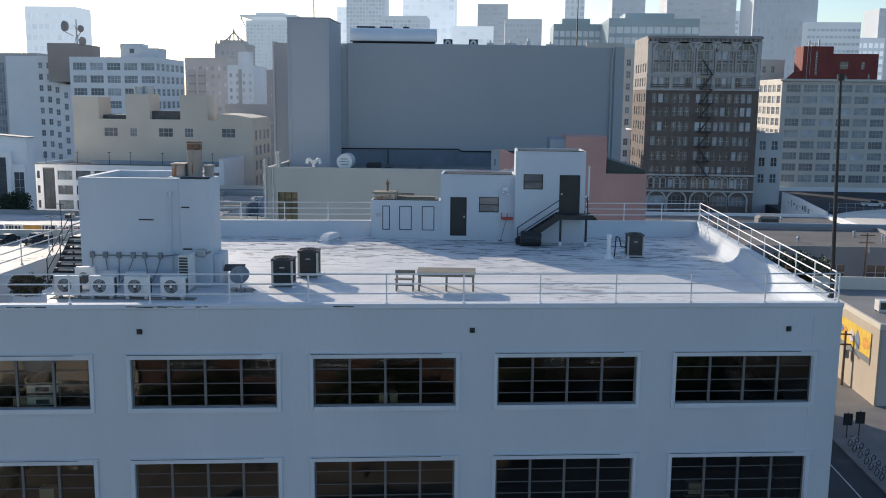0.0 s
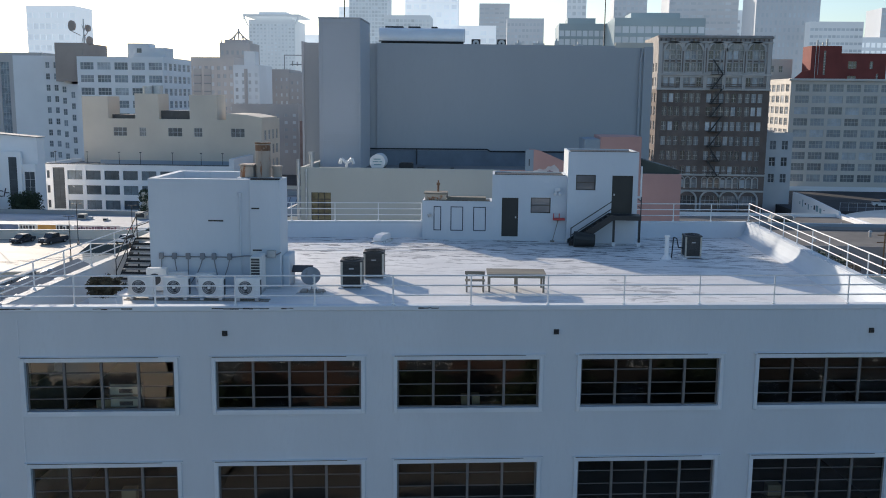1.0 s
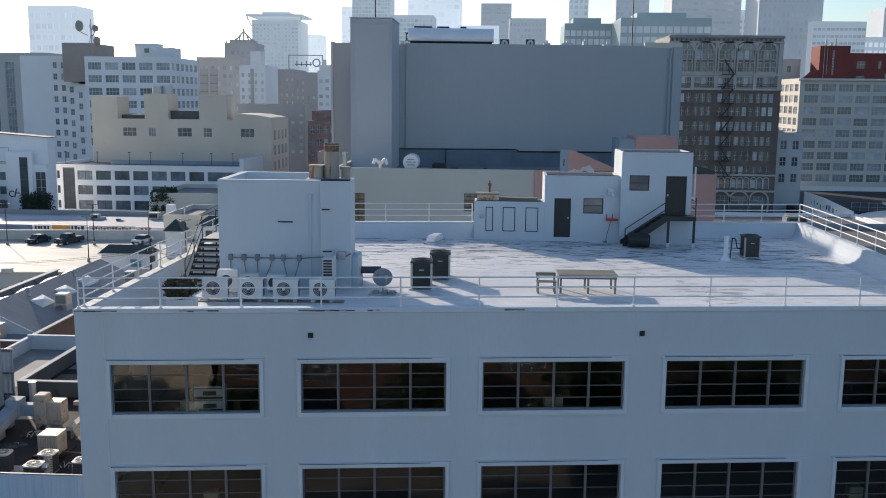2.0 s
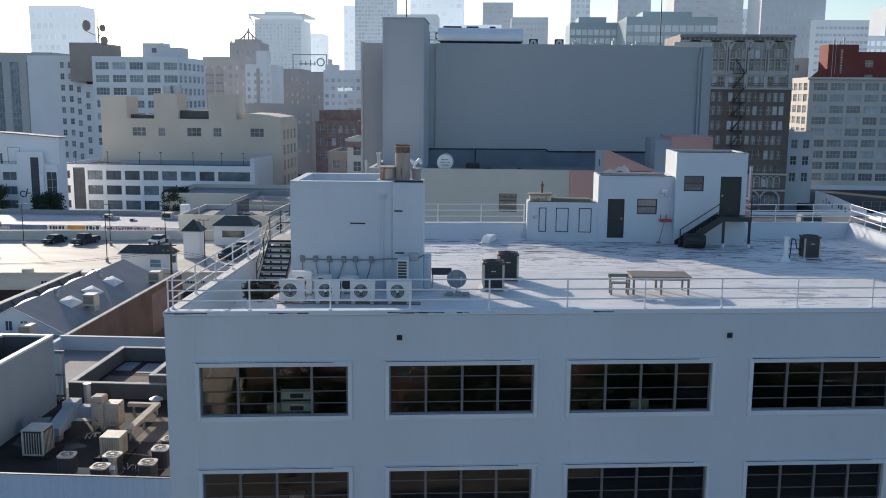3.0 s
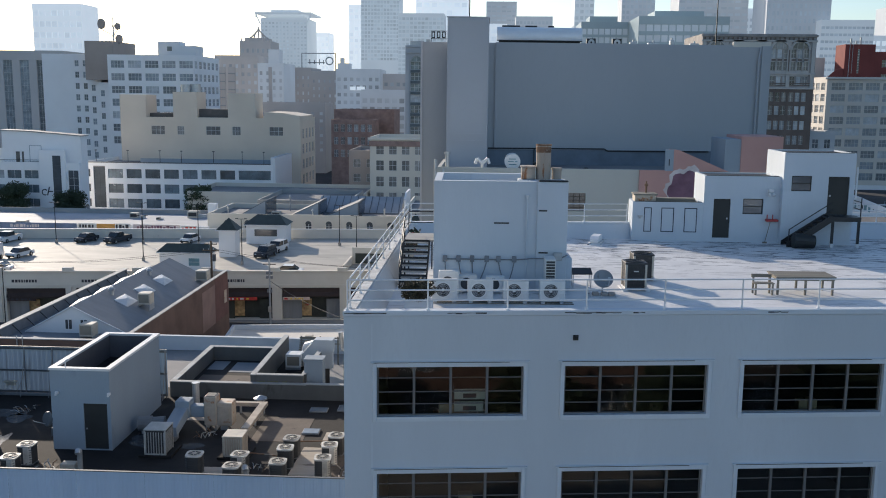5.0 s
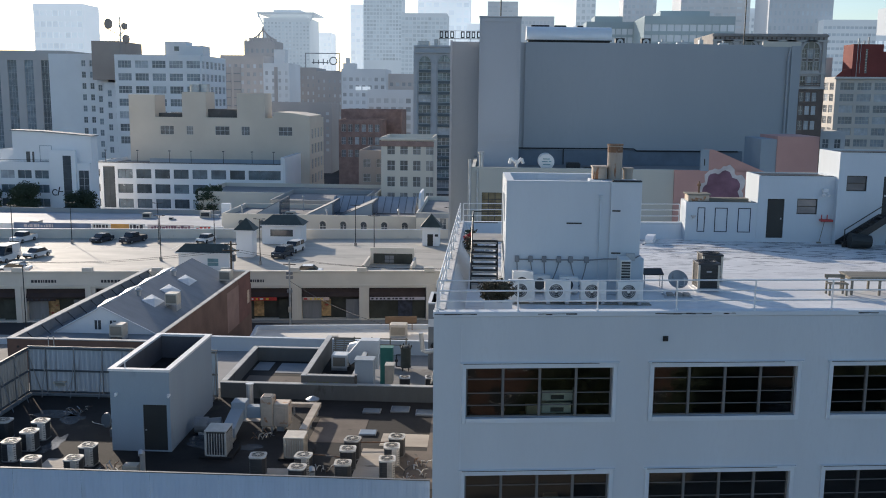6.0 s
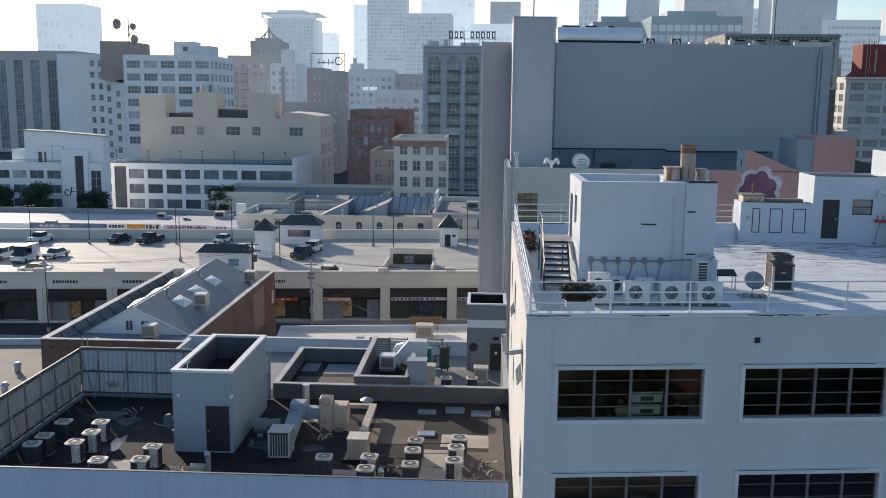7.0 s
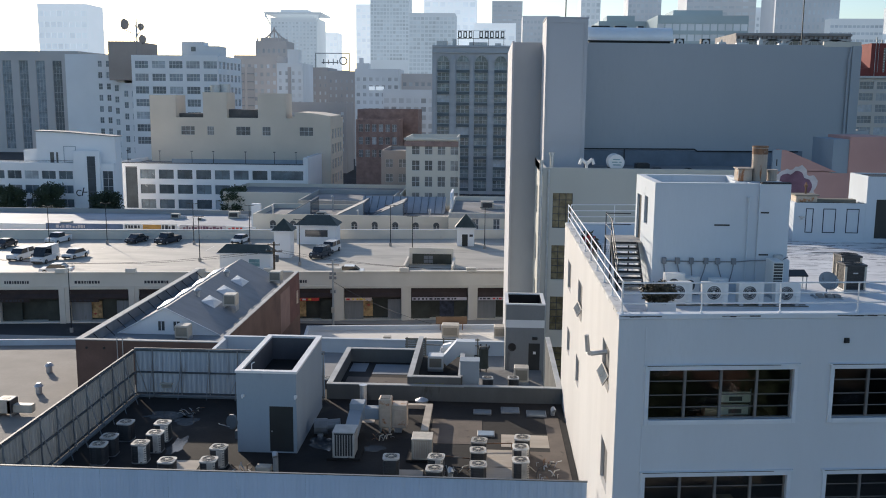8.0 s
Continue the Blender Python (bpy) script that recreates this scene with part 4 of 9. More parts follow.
def tall_condenser(dark=True, h=1.12):
    """A square upflow condenser: corner posts, louvred sides, domed fan guard."""
    u = thing("condenser", "dark square louvred condenser with pale corner posts", "air conditioner", group="square condensers on the white roof")
    w = 0.9
    part("base_pan", Geo().box(0, w, 0, w, 0, 0.07, ch=0.01), grey_metal, u)
    part("coil", Geo().box(0.04, w - 0.04, 0.04, w - 0.04, 0.07, h - 0.08), unit_dark, u)
    for a, b in ((0, 0), (w - 0.09, 0), (0, w - 0.09), (w - 0.09, w - 0.09)):
        part("corner_post", Geo().box(a, a + 0.09, b, b + 0.09, 0.07, h - 0.08, ch=0.01), unit_beige, u)
    lv = Geo()
    for i in range(16):
        z = 0.12 + i * (h - 0.25) / 16
        lv.box(0.09, w - 0.09, 0.015, 0.038, z, z + 0.022).box(0.09, w - 0.09, w - 0.038, w - 0.015, z, z + 0.022)
        lv.box(0.015, 0.038, 0.09, w - 0.09, z, z + 0.022).box(w - 0.038, w - 0.015, 0.09, w - 0.09, z, z + 0.022)
    part("louvres", lv, unit_dark, u)
    part("top_pan", Geo().box(-0.01, w + 0.01, -0.01, w + 0.01, h - 0.08, h, ch=0.015), unit_dark, u)
    fg = Geo()
    for r in (0.12, 0.22, 0.32, 0.4):
        fg.ring((w / 2, w / 2), r - 0.012, r + 0.012, 0, 360, h, h + 0.03, 16, "z")
    part("fan_guard", fg, steel_black, u)
    part("badge", Geo().box(w / 2 - 0.1, w / 2 + 0.1, 0.002, 0.012, h * 0.66, h * 0.7), grey_metal, u)
    return u


c1 = tall_condenser()
c1.matrix_basis = pose(10.33, 8.55, ROOF + 0.06, 0, 0, 3)
copy_thing(c1, pose(10.98, 10.75, ROOF + 0.06, 0, 0, 3))
copy_thing(c1, pose(26.25, 17.6, ROOF + 0.06, 0, 0, 2) @ Matrix.Diagonal((0.92, 0.92, 1, 1)))
for x, y in ((10.33, 8.55), (10.98, 10.75), (26.25, 17.6)):
    for a in (-0.08, 0.86):
        solid("condenser_sleeper", Geo().box(a, a + 0.18, -0.1, 1.1, 0, 0.06), white_trim, "pale sleeper under a roof condenser", "timber", m=pose(x, y, ROOF, 0, 0, 3))
solid("refrigerant_pipe", Geo().tube([(26.2, 17.9, ROOF + 0.5), (25.95, 17.8, ROOF + 0.55), (25.85, 17.8, ROOF + 1.0), (25.7, 17.85, ROOF + 1.05), (25.65, 17.9, ROOF)], 0.03), steel_black, "black insulated pipe loop beside a condenser", "pipe")
solid("vent_pipe", Geo().cyl((0, 0, 0), (0, 0, 1.18), 0.11, n=12).cyl((0, 0, 0), (0, 0, 0.22), 0.26, 0.13, n=12).cyl((0, 0, 1.12), (0, 0, 1.2), 0.13, n=12), rail_white, "white painted roof vent pipe with flashing", "vent", m=pose(25.3, 17.4, ROOF))
vent = thing("roof_vent", "low white painted roof vent lying across the roof", "vent", pose(10.6, 20.6, ROOF, 0, 0, 74))
part("curb", Geo().prism([(-0.1, 0), (1.6, 0), (1.5, 0.1), (0.0, 0.1)], -0.05, 0.6, "y"), roof_white, vent)
part("hood", Geo().prism([(0.05, 0.12), (1.5, 0.12), (1.5, 0.36), (1.3, 0.44), (0.4, 0.44), (0.05, 0.3)], 0.05, 0.5, "y"), rail_white, vent)
part("hood_mouth", Geo().box(1.5, 1.515, 0.12, 0.44, 0.16, 0.34), fan_dark, vent)
# satellite dish on ballast
d = thing("satellite_dish", "grey satellite dish on a ballasted roof frame", "satellite dish", pose(9.3, 7.5, ROOF))
bm_ = Geo()
for i in range(5):
    r0, r1 = 0.4 * i / 5, 0.4 * (i + 1) / 5
    k = 20
    v = [(r * math.cos(2 * math.pi * j / k), r * math.sin(2 * math.pi * j / k), 0.35 * r * r) for r in (r0, r1) for j in range(k)]
    bm_.add(v, [(j, (j + 1) % k, k + (j + 1) % k, k + j) for j in range(k)])
part("dish", bm_, screen_back, d, m=pose(0, 0, 0.68, 55, 0, 4))
part("arm", Geo().tube([(0, 0.0, 0.45), (0.18, -0.32, 0.5), (0.2, -0.42, 0.75)], 0.02).box(0.15, 0.25, -0.47, -0.37, 0.72, 0.84), grey_metal, d)
part("mast", Geo().cyl((0, 0.12, 0), (0, 0.12, 0.72), 0.03, n=8), grey_metal, d)
part("frame", Geo().box(-0.55, 0.55, -0.3, -0.25, 0, 0.05).box(-0.55, 0.55, 0.3, 0.35, 0, 0.05).box(-0.5, -0.45, -0.3, 0.35, 0.05, 0.09).box(0.45, 0.5, -0.3, 0.35, 0.05, 0.09), grey_metal, d)
for x in (-0.4, -0.05, 0.25):
    part("ballast_block", Geo().box(x, x + 0.25, -0.2, 0.2, 0.0, 0.14, ch=0.015), concrete, d)
# low tilted rack beside the stair house
rk = thing("tilted_rack", "dark tilted equipment rack on four thin legs", "rack", pose(8.2, 9.0, ROOF, 0, 0, 5))
part("panel", Geo().box(0, 0.85, 0, 0.5, 0, 0.05, ch=0.01), steel_black, rk, m=pose(0, 0, 0.55, 22, 0, 0))
for x, y, z in ((0.05, 0.04, 0.55), (0.8, 0.04, 0.55), (0.05, 0.44, 0.72), (0.8, 0.44, 0.72)):
    part("leg", Geo().box(x - 0.02, x + 0.02, y - 0.02, y + 0.02, 0, z), grey_metal, rk)
# timber table with a bench
tb = thing("picnic_table", "weathered grey slatted timber table", "table", pose(16.4, 8.35, ROOF, 0, 0, 2))
for i in range(7):
    part("board", Geo().box(0, 2.42, i * 0.185, i * 0.185 + 0.17, 0.72, 0.77, ch=0.008), wood_grey, tb)
part("apron", Geo().box(0.05, 2.37, 0.04, 0.08, 0.6, 0.72).box(0.05, 2.37, 1.18, 1.22, 0.6, 0.72).box(0.05, 0.09, 0.08, 1.18, 0.6, 0.72).box(2.33, 2.37, 0.08, 1.18, 0.6, 0.72), wood_grey, tb)
for x in (0.06, 1.18, 2.28):
    for y in (0.06, 1.12):
        part("leg", Geo().box(x, x + 0.08, y, y + 0.08, 0, 0.6), wood_grey, tb)
bn = thing("bench", "weathered grey timber bench beside the table", "bench", pose(15.5, 8.25, ROOF, 0, 0, 2))
for i in range(2):
    part("board", Geo().box(0, 0.82, i * 0.2, i * 0.2 + 0.17, 0.46, 0.5, ch=0.008), wood_grey, bn)
part("backboard", Geo().box(0, 0.82, 0.46, 0.5, 0.66, 0.8), wood_grey, bn)
for x in (0.04, 0.72):
    part("leg", Geo().box(x, x + 0.07, 0.02, 0.09, 0, 0.46), wood_grey, bn)
    part("back_leg", Geo().box(x, x + 0.07, 0.4, 0.46, 0, 0.8), wood_grey, bn)
part("stretcher", Geo().box(0.04, 0.8, 0.2, 0.25, 0.18, 0.24), wood_grey, bn)


def foliage(g, centre, radius, count, size, rng, squash=1.0):
    """Many small leaf blades, thinned towards an uneven outline."""
    c = Vector(centre)
    for _ in range(count):
        d = Vector((rng.gauss(0, 1), rng.gauss(0, 1), rng.gauss(0, 1))).normalized()
        lump = 0.75 + 0.45 * noise.noise(d * 2.3 + c)
        p = c + Vector((d.x, d.y, d.z * squash)) * radius * lump * rng.random() ** 0.4
        a = Vector((rng.gauss(0, 1), rng.gauss(0, 1), rng.gauss(0, 1))).normalized()
        b = a.orthogonal().normalized()
        s = size * rng.uniform(0.6, 1.3)
        g.add((p - a * s, p + b * s * 0.5, p + a * s, p - b * s * 0.5), [(0, 1, 2, 3)])
    return g


rng = random.Random(5)
bush = thing("potted_shrub", "round dark shrub in a pale planter box by the roof edge", "plant", pose(2.1, 4.4, ROOF))
part("planter", Geo().box(-0.5, 0.55, -0.3, 0.3, 0, 0.38, ch=0.02), white_trim, bush)
part("stem", Geo().cyl((0, 0, 0.36), (0, 0, 0.7), 0.03, n=6), bark, bush)
part("crown", foliage(foliage(Geo(), (0, 0, 0.74), 0.8, 5200, 0.055, rng, 0.62), (0.1, 0, 0.7), 0.45, 1600, 0.06, rng, 0.8), leaf_dry, bush)
for k, (x, y, s, m_, lab) in enumerate(((0.85, 15.6, 0.5, leaf_dry, "dry potted shrub at the parapet"), (0.8, 17.2, 0.35, red_paint, "red flowering plant in a pot"), (0.8, 18.6, 0.45, leaf, "green potted shrub at the parapet"))):
    b = thing("potted_shrub", lab, "plant", pose(x, y, ROOF))
    part("pot", Geo().cyl((0, 0, 0), (0, 0, 0.4), 0.17, 0.24, n=12), red_paint if k == 1 else unit_beige, b)
    part("crown", foliage(Geo(), (0, 0, 0.7), s, 260, 0.08, rng), m_, b)
ch = thing("garden_chair", "white moulded garden chair near the parapet", "chair", pose(1.5, 17.6, ROOF, 0, 0, -40))
part("seat", Geo().box(0, 0.45, 0, 0.45, 0.4, 0.44, ch=0.01), rail_white, ch)
part("backrest", Geo().box(0, 0.45, 0.42, 0.46, 0.44, 0.9, ch=0.01), rail_white, ch)
for x in (0.02, 0.39):
    for y in (0.02, 0.4):
        part("leg", Geo().box(x, x + 0.04, y, y + 0.04, 0, 0.4), rail_white, ch)

# ---- ground ----
grey_walk = mat("mottled_grey_pavement", (0.2, 0.19, 0.18), 0.85, var=0.15, scale=0.3, fine=4, bump=0.2, stain=(0.13, 0.125, 0.12), amount=0.4, stain_scale=0.25)
solid("ground", Geo().box(-2600, 2600, -2400, 3400, -0.5, 0.0), asphalt, "grey asphalt street ground", kind="structure")
for k, (x0, x1, y0, y1) in enumerate(((-140, 33.5, -3.0, 90), (-160, 45, 100.2, 240), (52.9, 200, 44, 200), (-60, 80, -60, -18))):
    solid("pavement", Geo().box(x0, x1, y0, y1, 0.0, 0.15, ch=0.03), (concrete, concrete, grey_walk, concrete)[k], "concrete pavement with a kerb", kind="structure")

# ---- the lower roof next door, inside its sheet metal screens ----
# drawn first, then scaled about the camera's end point to fit its view
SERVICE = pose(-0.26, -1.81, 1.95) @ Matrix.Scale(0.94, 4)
REAR = pose(0.17, 1.2, -1.3) @ Matrix.Scale(1.04, 4)


def settle(things, m):
    for o in things:
        o.matrix_basis = m @ o.matrix_basis


def newly(old):
    return [o for o in scene.objects if o.parent is None and o not in old]


LOW = 14.2
standing = set(scene.objects)
nb = thing("service_block", "low dark-roofed service block with metal screens", "building")
part("wall", Geo().sheet((-27, 6.2), (1, 0), (0, -1), 27.25, -2.07, LOW).sheet((-27, 6.2), (0, 1), (-1, 0), 20.2, -2.07, LOW).sheet((0.25, 6.2), (0, 1), (1, 0), 20.2, -2.07, LOW).sheet((-27, 26.4), (1, 0), (0, 1), 27.25, -2.07, LOW), putty_wall, nb)
part("roof", Geo().box(-27, 0.25, 6.2, 26.4, LOW - 0.3, LOW), roof_dark, nb, "dark patched bitumen roof")
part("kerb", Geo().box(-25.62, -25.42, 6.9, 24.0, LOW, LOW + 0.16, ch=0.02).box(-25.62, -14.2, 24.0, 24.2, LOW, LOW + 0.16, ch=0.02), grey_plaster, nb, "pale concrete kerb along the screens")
rg = random.Random(77)
worn_tan = mat("worn_tan_roof_board", (0.42, 0.37, 0.31), 0.8, var=0.18, scale=0.6, fine=5, bump=0.2, stain=(0.2, 0.17, 0.14), amount=0.4, stain_scale=0.9, stretch=(0.5, 2, 1))
# brown of the roof's sun patches is put into this lighter felt
tan_felt = mat("sunlit_brown_felt", (0.115, 0.095, 0.08), 0.85, var=0.3, scale=0.5, fine=4, bump=0.25, stain=(0.05, 0.045, 0.04), amount=0.5, stain_scale=0.7)
wet_patch = mat("ponded_wet_felt", (0.06, 0.066, 0.075), 0.16, var=0.25, scale=0.8, bump=0.03)


def ragged(cx, cy, rx, ry, seed, h):
    """A low patch with an uneven rim."""
    rq = random.Random(seed)
    pts = []
    for i in range(18):
        a = radians(20 * i)
        k = rq.uniform(0.6, 1.1)
        pts.append((cx + rx * k * math.cos(a), cy + ry * k * math.sin(a)))
    return Geo().prism(pts, 0, h, "z")


for cx, cy, rx, ry, s in ((-22.6, 20.9, 1.5, 0.8, 1), (-21.3, 20.2, 0.7, 1.0, 2), (-20.5, 16.4, 0.45, 1.6, 3), (-12.9, 17.2, 0.9, 1.2, 4), (-10.2, 16.6, 0.8, 0.5, 5), (-13.4, 13.0, 0.9, 0.3, 6)):
    solid("roof_puddle", ragged(0, 0, rx, ry, s, 0.006), wet_patch, "shallow rain puddle on dark roof felt", "puddle", m=pose(cx, cy, LOW))
for k, (x0, x1, y0, y1, m_, lab) in enumerate(((-19.8, -18.5, 12.0, 14.35, worn_tan, "pale plywood board lying on the dark roof"), (-3.45, -0.9, 17.35, 19.2, worn_tan, "pale plywood board lying on the dark roof"),
                                               (-4.3, -2.55, 13.2, 16.9, worn_tan, "worn pale walkway board between condensers"), (-8.9, -7.3, 12.3, 13.9, worn_tan, "worn pale walkway board between condensers"),
                                               (-17.0, -15.9, 12.4, 13.8, tan_felt, "brown felt sheet in a sunlit tone on the roof"), (-7.3, -4.5, 17.6, 21.4, tan_felt, "brown felt sheet in a sunlit tone on the roof"),
                                               (-12.0, -10.6, 20.5, 21.6, worn_tan, "worn pale board under the ducts"), (-0.85, -0.05, 12.0, 22.0, tan_felt, "brown felt strip in a sunlit tone along the wall"), (-2.5, -0.9, 11.0, 16.8, tan_felt, "brown felt sheet in a sunlit tone on the roof"), (-10.0, -8.95, 11.2, 12.2, worn_tan, "worn pale walkway board between condensers"))):
    solid("roof_board", Geo().box(0, x1 - x0, 0, y1 - y0, 0.0, 0.012 + 0.003 * (k % 4)), m_, lab, "board", m=pose(x0, y0, LOW, 0, 0, rg.uniform(-2, 2)))


def corrugated(m, w, h, mat_, label, pitch=0.3, deep=0.03, legs=True):
    """A ribbed metal screen with rails, posts and raking braces behind it."""
    s = thing("metal_screen", label, "screen", m, "screens round the service roof")
    n = int(w / pitch)
    for k in range(0, n, 4):
        g = Geo()
        e = min(n, k + 4)
        lift = 0.012 * (k // 4 % 2)
        for i in range(k, e):
            x = w * i / n
            d = w / n
            pts = [(x, 0), (x + d * 0.35, 0), (x + d * 0.5, -deep), (x + d * 0.85, -deep), (x + d, 0)]
            for (a, p), (b, q) in zip(pts, pts[1:]):
                g.add([(a, p - lift, 0.08), (b, q - lift, 0.08), (b, q - lift, h), (a, p - lift, h)], [(0, 1, 2, 3)])
        part("sheet", g, mat_, s)
    for z in (0.14, h * 0.5, h - 0.1):
        part("rail", Geo().box(0, w, 0.02, 0.1, z - 0.05, z + 0.05), screen_rail, s)
    part("cap", Geo().box(-0.02, w + 0.02, -0.06, 0.05, h, h + 0.035), screen_rail, s)
    if not legs:
        return s
    step = 1.75
    for i in range(int(w / step) + 1):
        x = min(w - 0.06, 0.05 + i * step)
        part("post", Geo().box(x - 0.03, x + 0.03, 0.1, 0.16, 0, h - 0.02), screen_back, s)
        part("brace", Geo().tube([(x, 0.13, h * 0.82), (x + 0.02, 0.85, 0.02)], 0.028, 6), screen_back, s)
        if i % 2:
            part("brace", Geo().tube([(x, 0.13, h * 0.45), (x + 0.5, 0.5, 0.02)], 0.022, 6), screen_back, s)
    return s


corrugated(pose(-26.3, 6.6, LOW), 26.2, 2.75, screen_blue, "smooth pale blue corrugated metal screen", 0.36, 0.016)
corrugated(pose(-25.85, 24.45, LOW, 0, 0, -90) @ pose(0, 0, 0), 17.4, 2.85, screen_grey, "dull grey translucent screen with raking braces")
corrugated(pose(-14.1, 24.5, LOW, 0, 0, 180), 11.7, 2.95, screen_pale, "pale blue translucent sheet screen with dark rails")
flap = solid("wall_vent", Geo().box(0, 0.75, -0.25, 0, 0, 0.09, ch=0.01).box(0.1, 0.65, -0.12, 0, -0.22, 0), unit_beige, "small beige vent box on the screen", "vent", m=pose(-24.2, 24.42, LOW + 0.75))
tw = thing("stair_tower", "blue-grey stucco stair tower with open top, black door", "roof structure", pose(-17.1, 15.7, LOW))
TX, TY, TZ = 3.1, 7.3, 4.25
g = Geo().sheet((0, 0), (1, 0), (0, -1), TX, 0, TZ, [(1.68, 2.92, 0.05, 2.5)], 0.12).sheet((0, 0), (0, 1), (-1, 0), TY, 0, TZ).sheet((TX, 0), (0, 1), (1, 0), TY, 0, TZ).sheet((0, TY), (1, 0), (0, 1), TX, 0, TZ)
# shade inside the open tower top is put into this dark lining
part("inner_wall", Geo().kerb_ring(0.18, TX - 0.18, 0.18, TY - 0.18, 0.06, TZ - 1.3, TZ), mat("inner_wall_shade", (0.1, 0.1, 0.11), 0.9, var=0.2), tw)
part("wall", g, tower_wall, tw)
part("coping", Geo().kerb_ring(-0.05, TX + 0.05, -0.05, TY + 0.05, 0.3, TZ, TZ + 0.12), white_trim, tw)
part("roof", Geo().box(0.2, TX - 0.2, 0.2, TY - 0.2, TZ - 1.5, TZ - 1.3), roof_dark, tw)
part("door", Geo().box(1.68, 2.92, 0.07, 0.11, 0.05, 2.5).box(1.76, 1.83, 0.03, 0.07, 1.1, 1.17, m=1), (dark_paint, grey_metal), tw, "flat black door")
for x in (0.35, TX - 0.02):
    part("wall_lamp", Geo().box(x - 0.07, x + 0.07, -0.16, 0, 3.0, 3.12).cyl((x, -0.16, 3.02), (x, -0.24, 2.98), 0.05, n=8), white_trim, tw, "small white security lamp")
part("hook", Geo().tube([(0.8, 0.1, TZ + 0.1), (0.8, 0.1, TZ + 0.45), (0.95, 0.1, TZ + 0.55)], 0.03, 6), white_trim, tw)
dd = thing("satellite_dish", "pale satellite dish fixed beside the tower wall", "satellite dish", pose(-17.1, 16.0, LOW + 1.55))
part("dish", Geo().cyl((-0.3, -0.12, 0), (-0.35, -0.2, 0.02), 0.4, 0.36, n=18), screen_rail, dd)
part("arm", Geo().tube([(0, 0, -0.3), (-0.3, -0.1, -0.02)], 0.035), grey_metal, dd)
part("feed", Geo().tube([(-0.4, -0.2, -0.25), (-0.85, -0.5, -0.02), (-0.9, -0.52, 0.05)], 0.02, 6), grey_metal, dd)
part("junction_box", Geo().box(-0.2, 0, -0.1, 0.15, -0.95, -0.5, ch=0.02), screen_rail, dd)

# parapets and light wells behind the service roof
# shade on the well walls is put into this darker copy of the plaster
well_plaster = mat("shaded_dark_plaster", (0.125, 0.13, 0.128), 0.9, var=0.2, scale=0.4, stain=(0.075, 0.078, 0.07), amount=0.5, stain_scale=0.5, stretch=(1, 1, 0.4))
well_cap = mat("worn_dark_coping", (0.4, 0.41, 0.41), 0.8, var=0.2, scale=0.8)
stained_grey = mat("stained_grey_felt", (0.2, 0.195, 0.185), 0.85, var=0.2, scale=0.4, stain=(0.12, 0.115, 0.11), amount=0.5, stain_scale=0.35)
pw = thing("light_well", "grey plastered parapet walls round a sunken roof well", "roof structure")
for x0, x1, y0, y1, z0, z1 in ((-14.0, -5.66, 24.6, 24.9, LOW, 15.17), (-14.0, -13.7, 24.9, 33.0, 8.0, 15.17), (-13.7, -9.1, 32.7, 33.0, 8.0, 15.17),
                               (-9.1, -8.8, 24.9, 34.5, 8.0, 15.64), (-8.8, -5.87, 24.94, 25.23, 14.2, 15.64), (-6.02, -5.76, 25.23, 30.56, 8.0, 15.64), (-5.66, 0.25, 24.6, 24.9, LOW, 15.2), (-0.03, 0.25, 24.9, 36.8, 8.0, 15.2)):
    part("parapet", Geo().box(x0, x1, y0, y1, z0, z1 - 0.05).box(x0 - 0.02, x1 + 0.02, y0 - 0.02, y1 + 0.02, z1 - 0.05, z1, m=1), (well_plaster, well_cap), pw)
part("well_floor", Geo().box(-13.7, -5.9, 24.9, 34.5, 8.0, 14.2), roof_dark, pw)
moss = mat("yellow_green_moss_stain", (0.16, 0.165, 0.09), 0.9, var=0.3, scale=1.0)
for x, w, h in ((-8.7, 0.5, 0.8), (-8.1, 0.7, 0.55), (-7.2, 0.35, 0.7)):
    part("moss_stain", Geo().prism([(x, 15.2), (x + w, 15.25), (x + w * 0.8, 15.3 - h), (x + w * 0.4, 15.1 - h), (x + w * 0.1, 15.4 - h)][::-1], 24.935, 24.939, "y"), moss, pw)
part("floor_sheet", Geo().box(-11.9, -9.5, 29.9, 32.2, 14.2, 14.22), slate_roof, pw)
part("floor_sheet", Geo().box(-13.4, -9.2, 27.6, 29.2, 14.2, 14.215), tan_felt, pw)
part("floor_sheet", Geo().box(-13.5, -12.4, 30.4, 32.4, 14.2, 14.21), slate_roof, pw)
for x, y, w, d in ((-5.02, 22.3, 1.05, 0.75), (-3.42, 22.6, 1.1, 1.0), (-1.93, 22.1, 1.15, 1.0), (-4.74, 18.7, 0.95, 0.8)):
    s = thing("roof_skylight", "flat glazed roof skylight on a low curb", "skylight", pose(x, y, LOW), "skylights on the dark roof")
    part("curb", Geo().box(0, w, 0, d, 0, 0.1, ch=0.02), screen_back, s)
    part("pane", Geo().box(0.05, w - 0.05, 0.05, d - 0.05, 0.1, 0.115), hazed_glass, s)


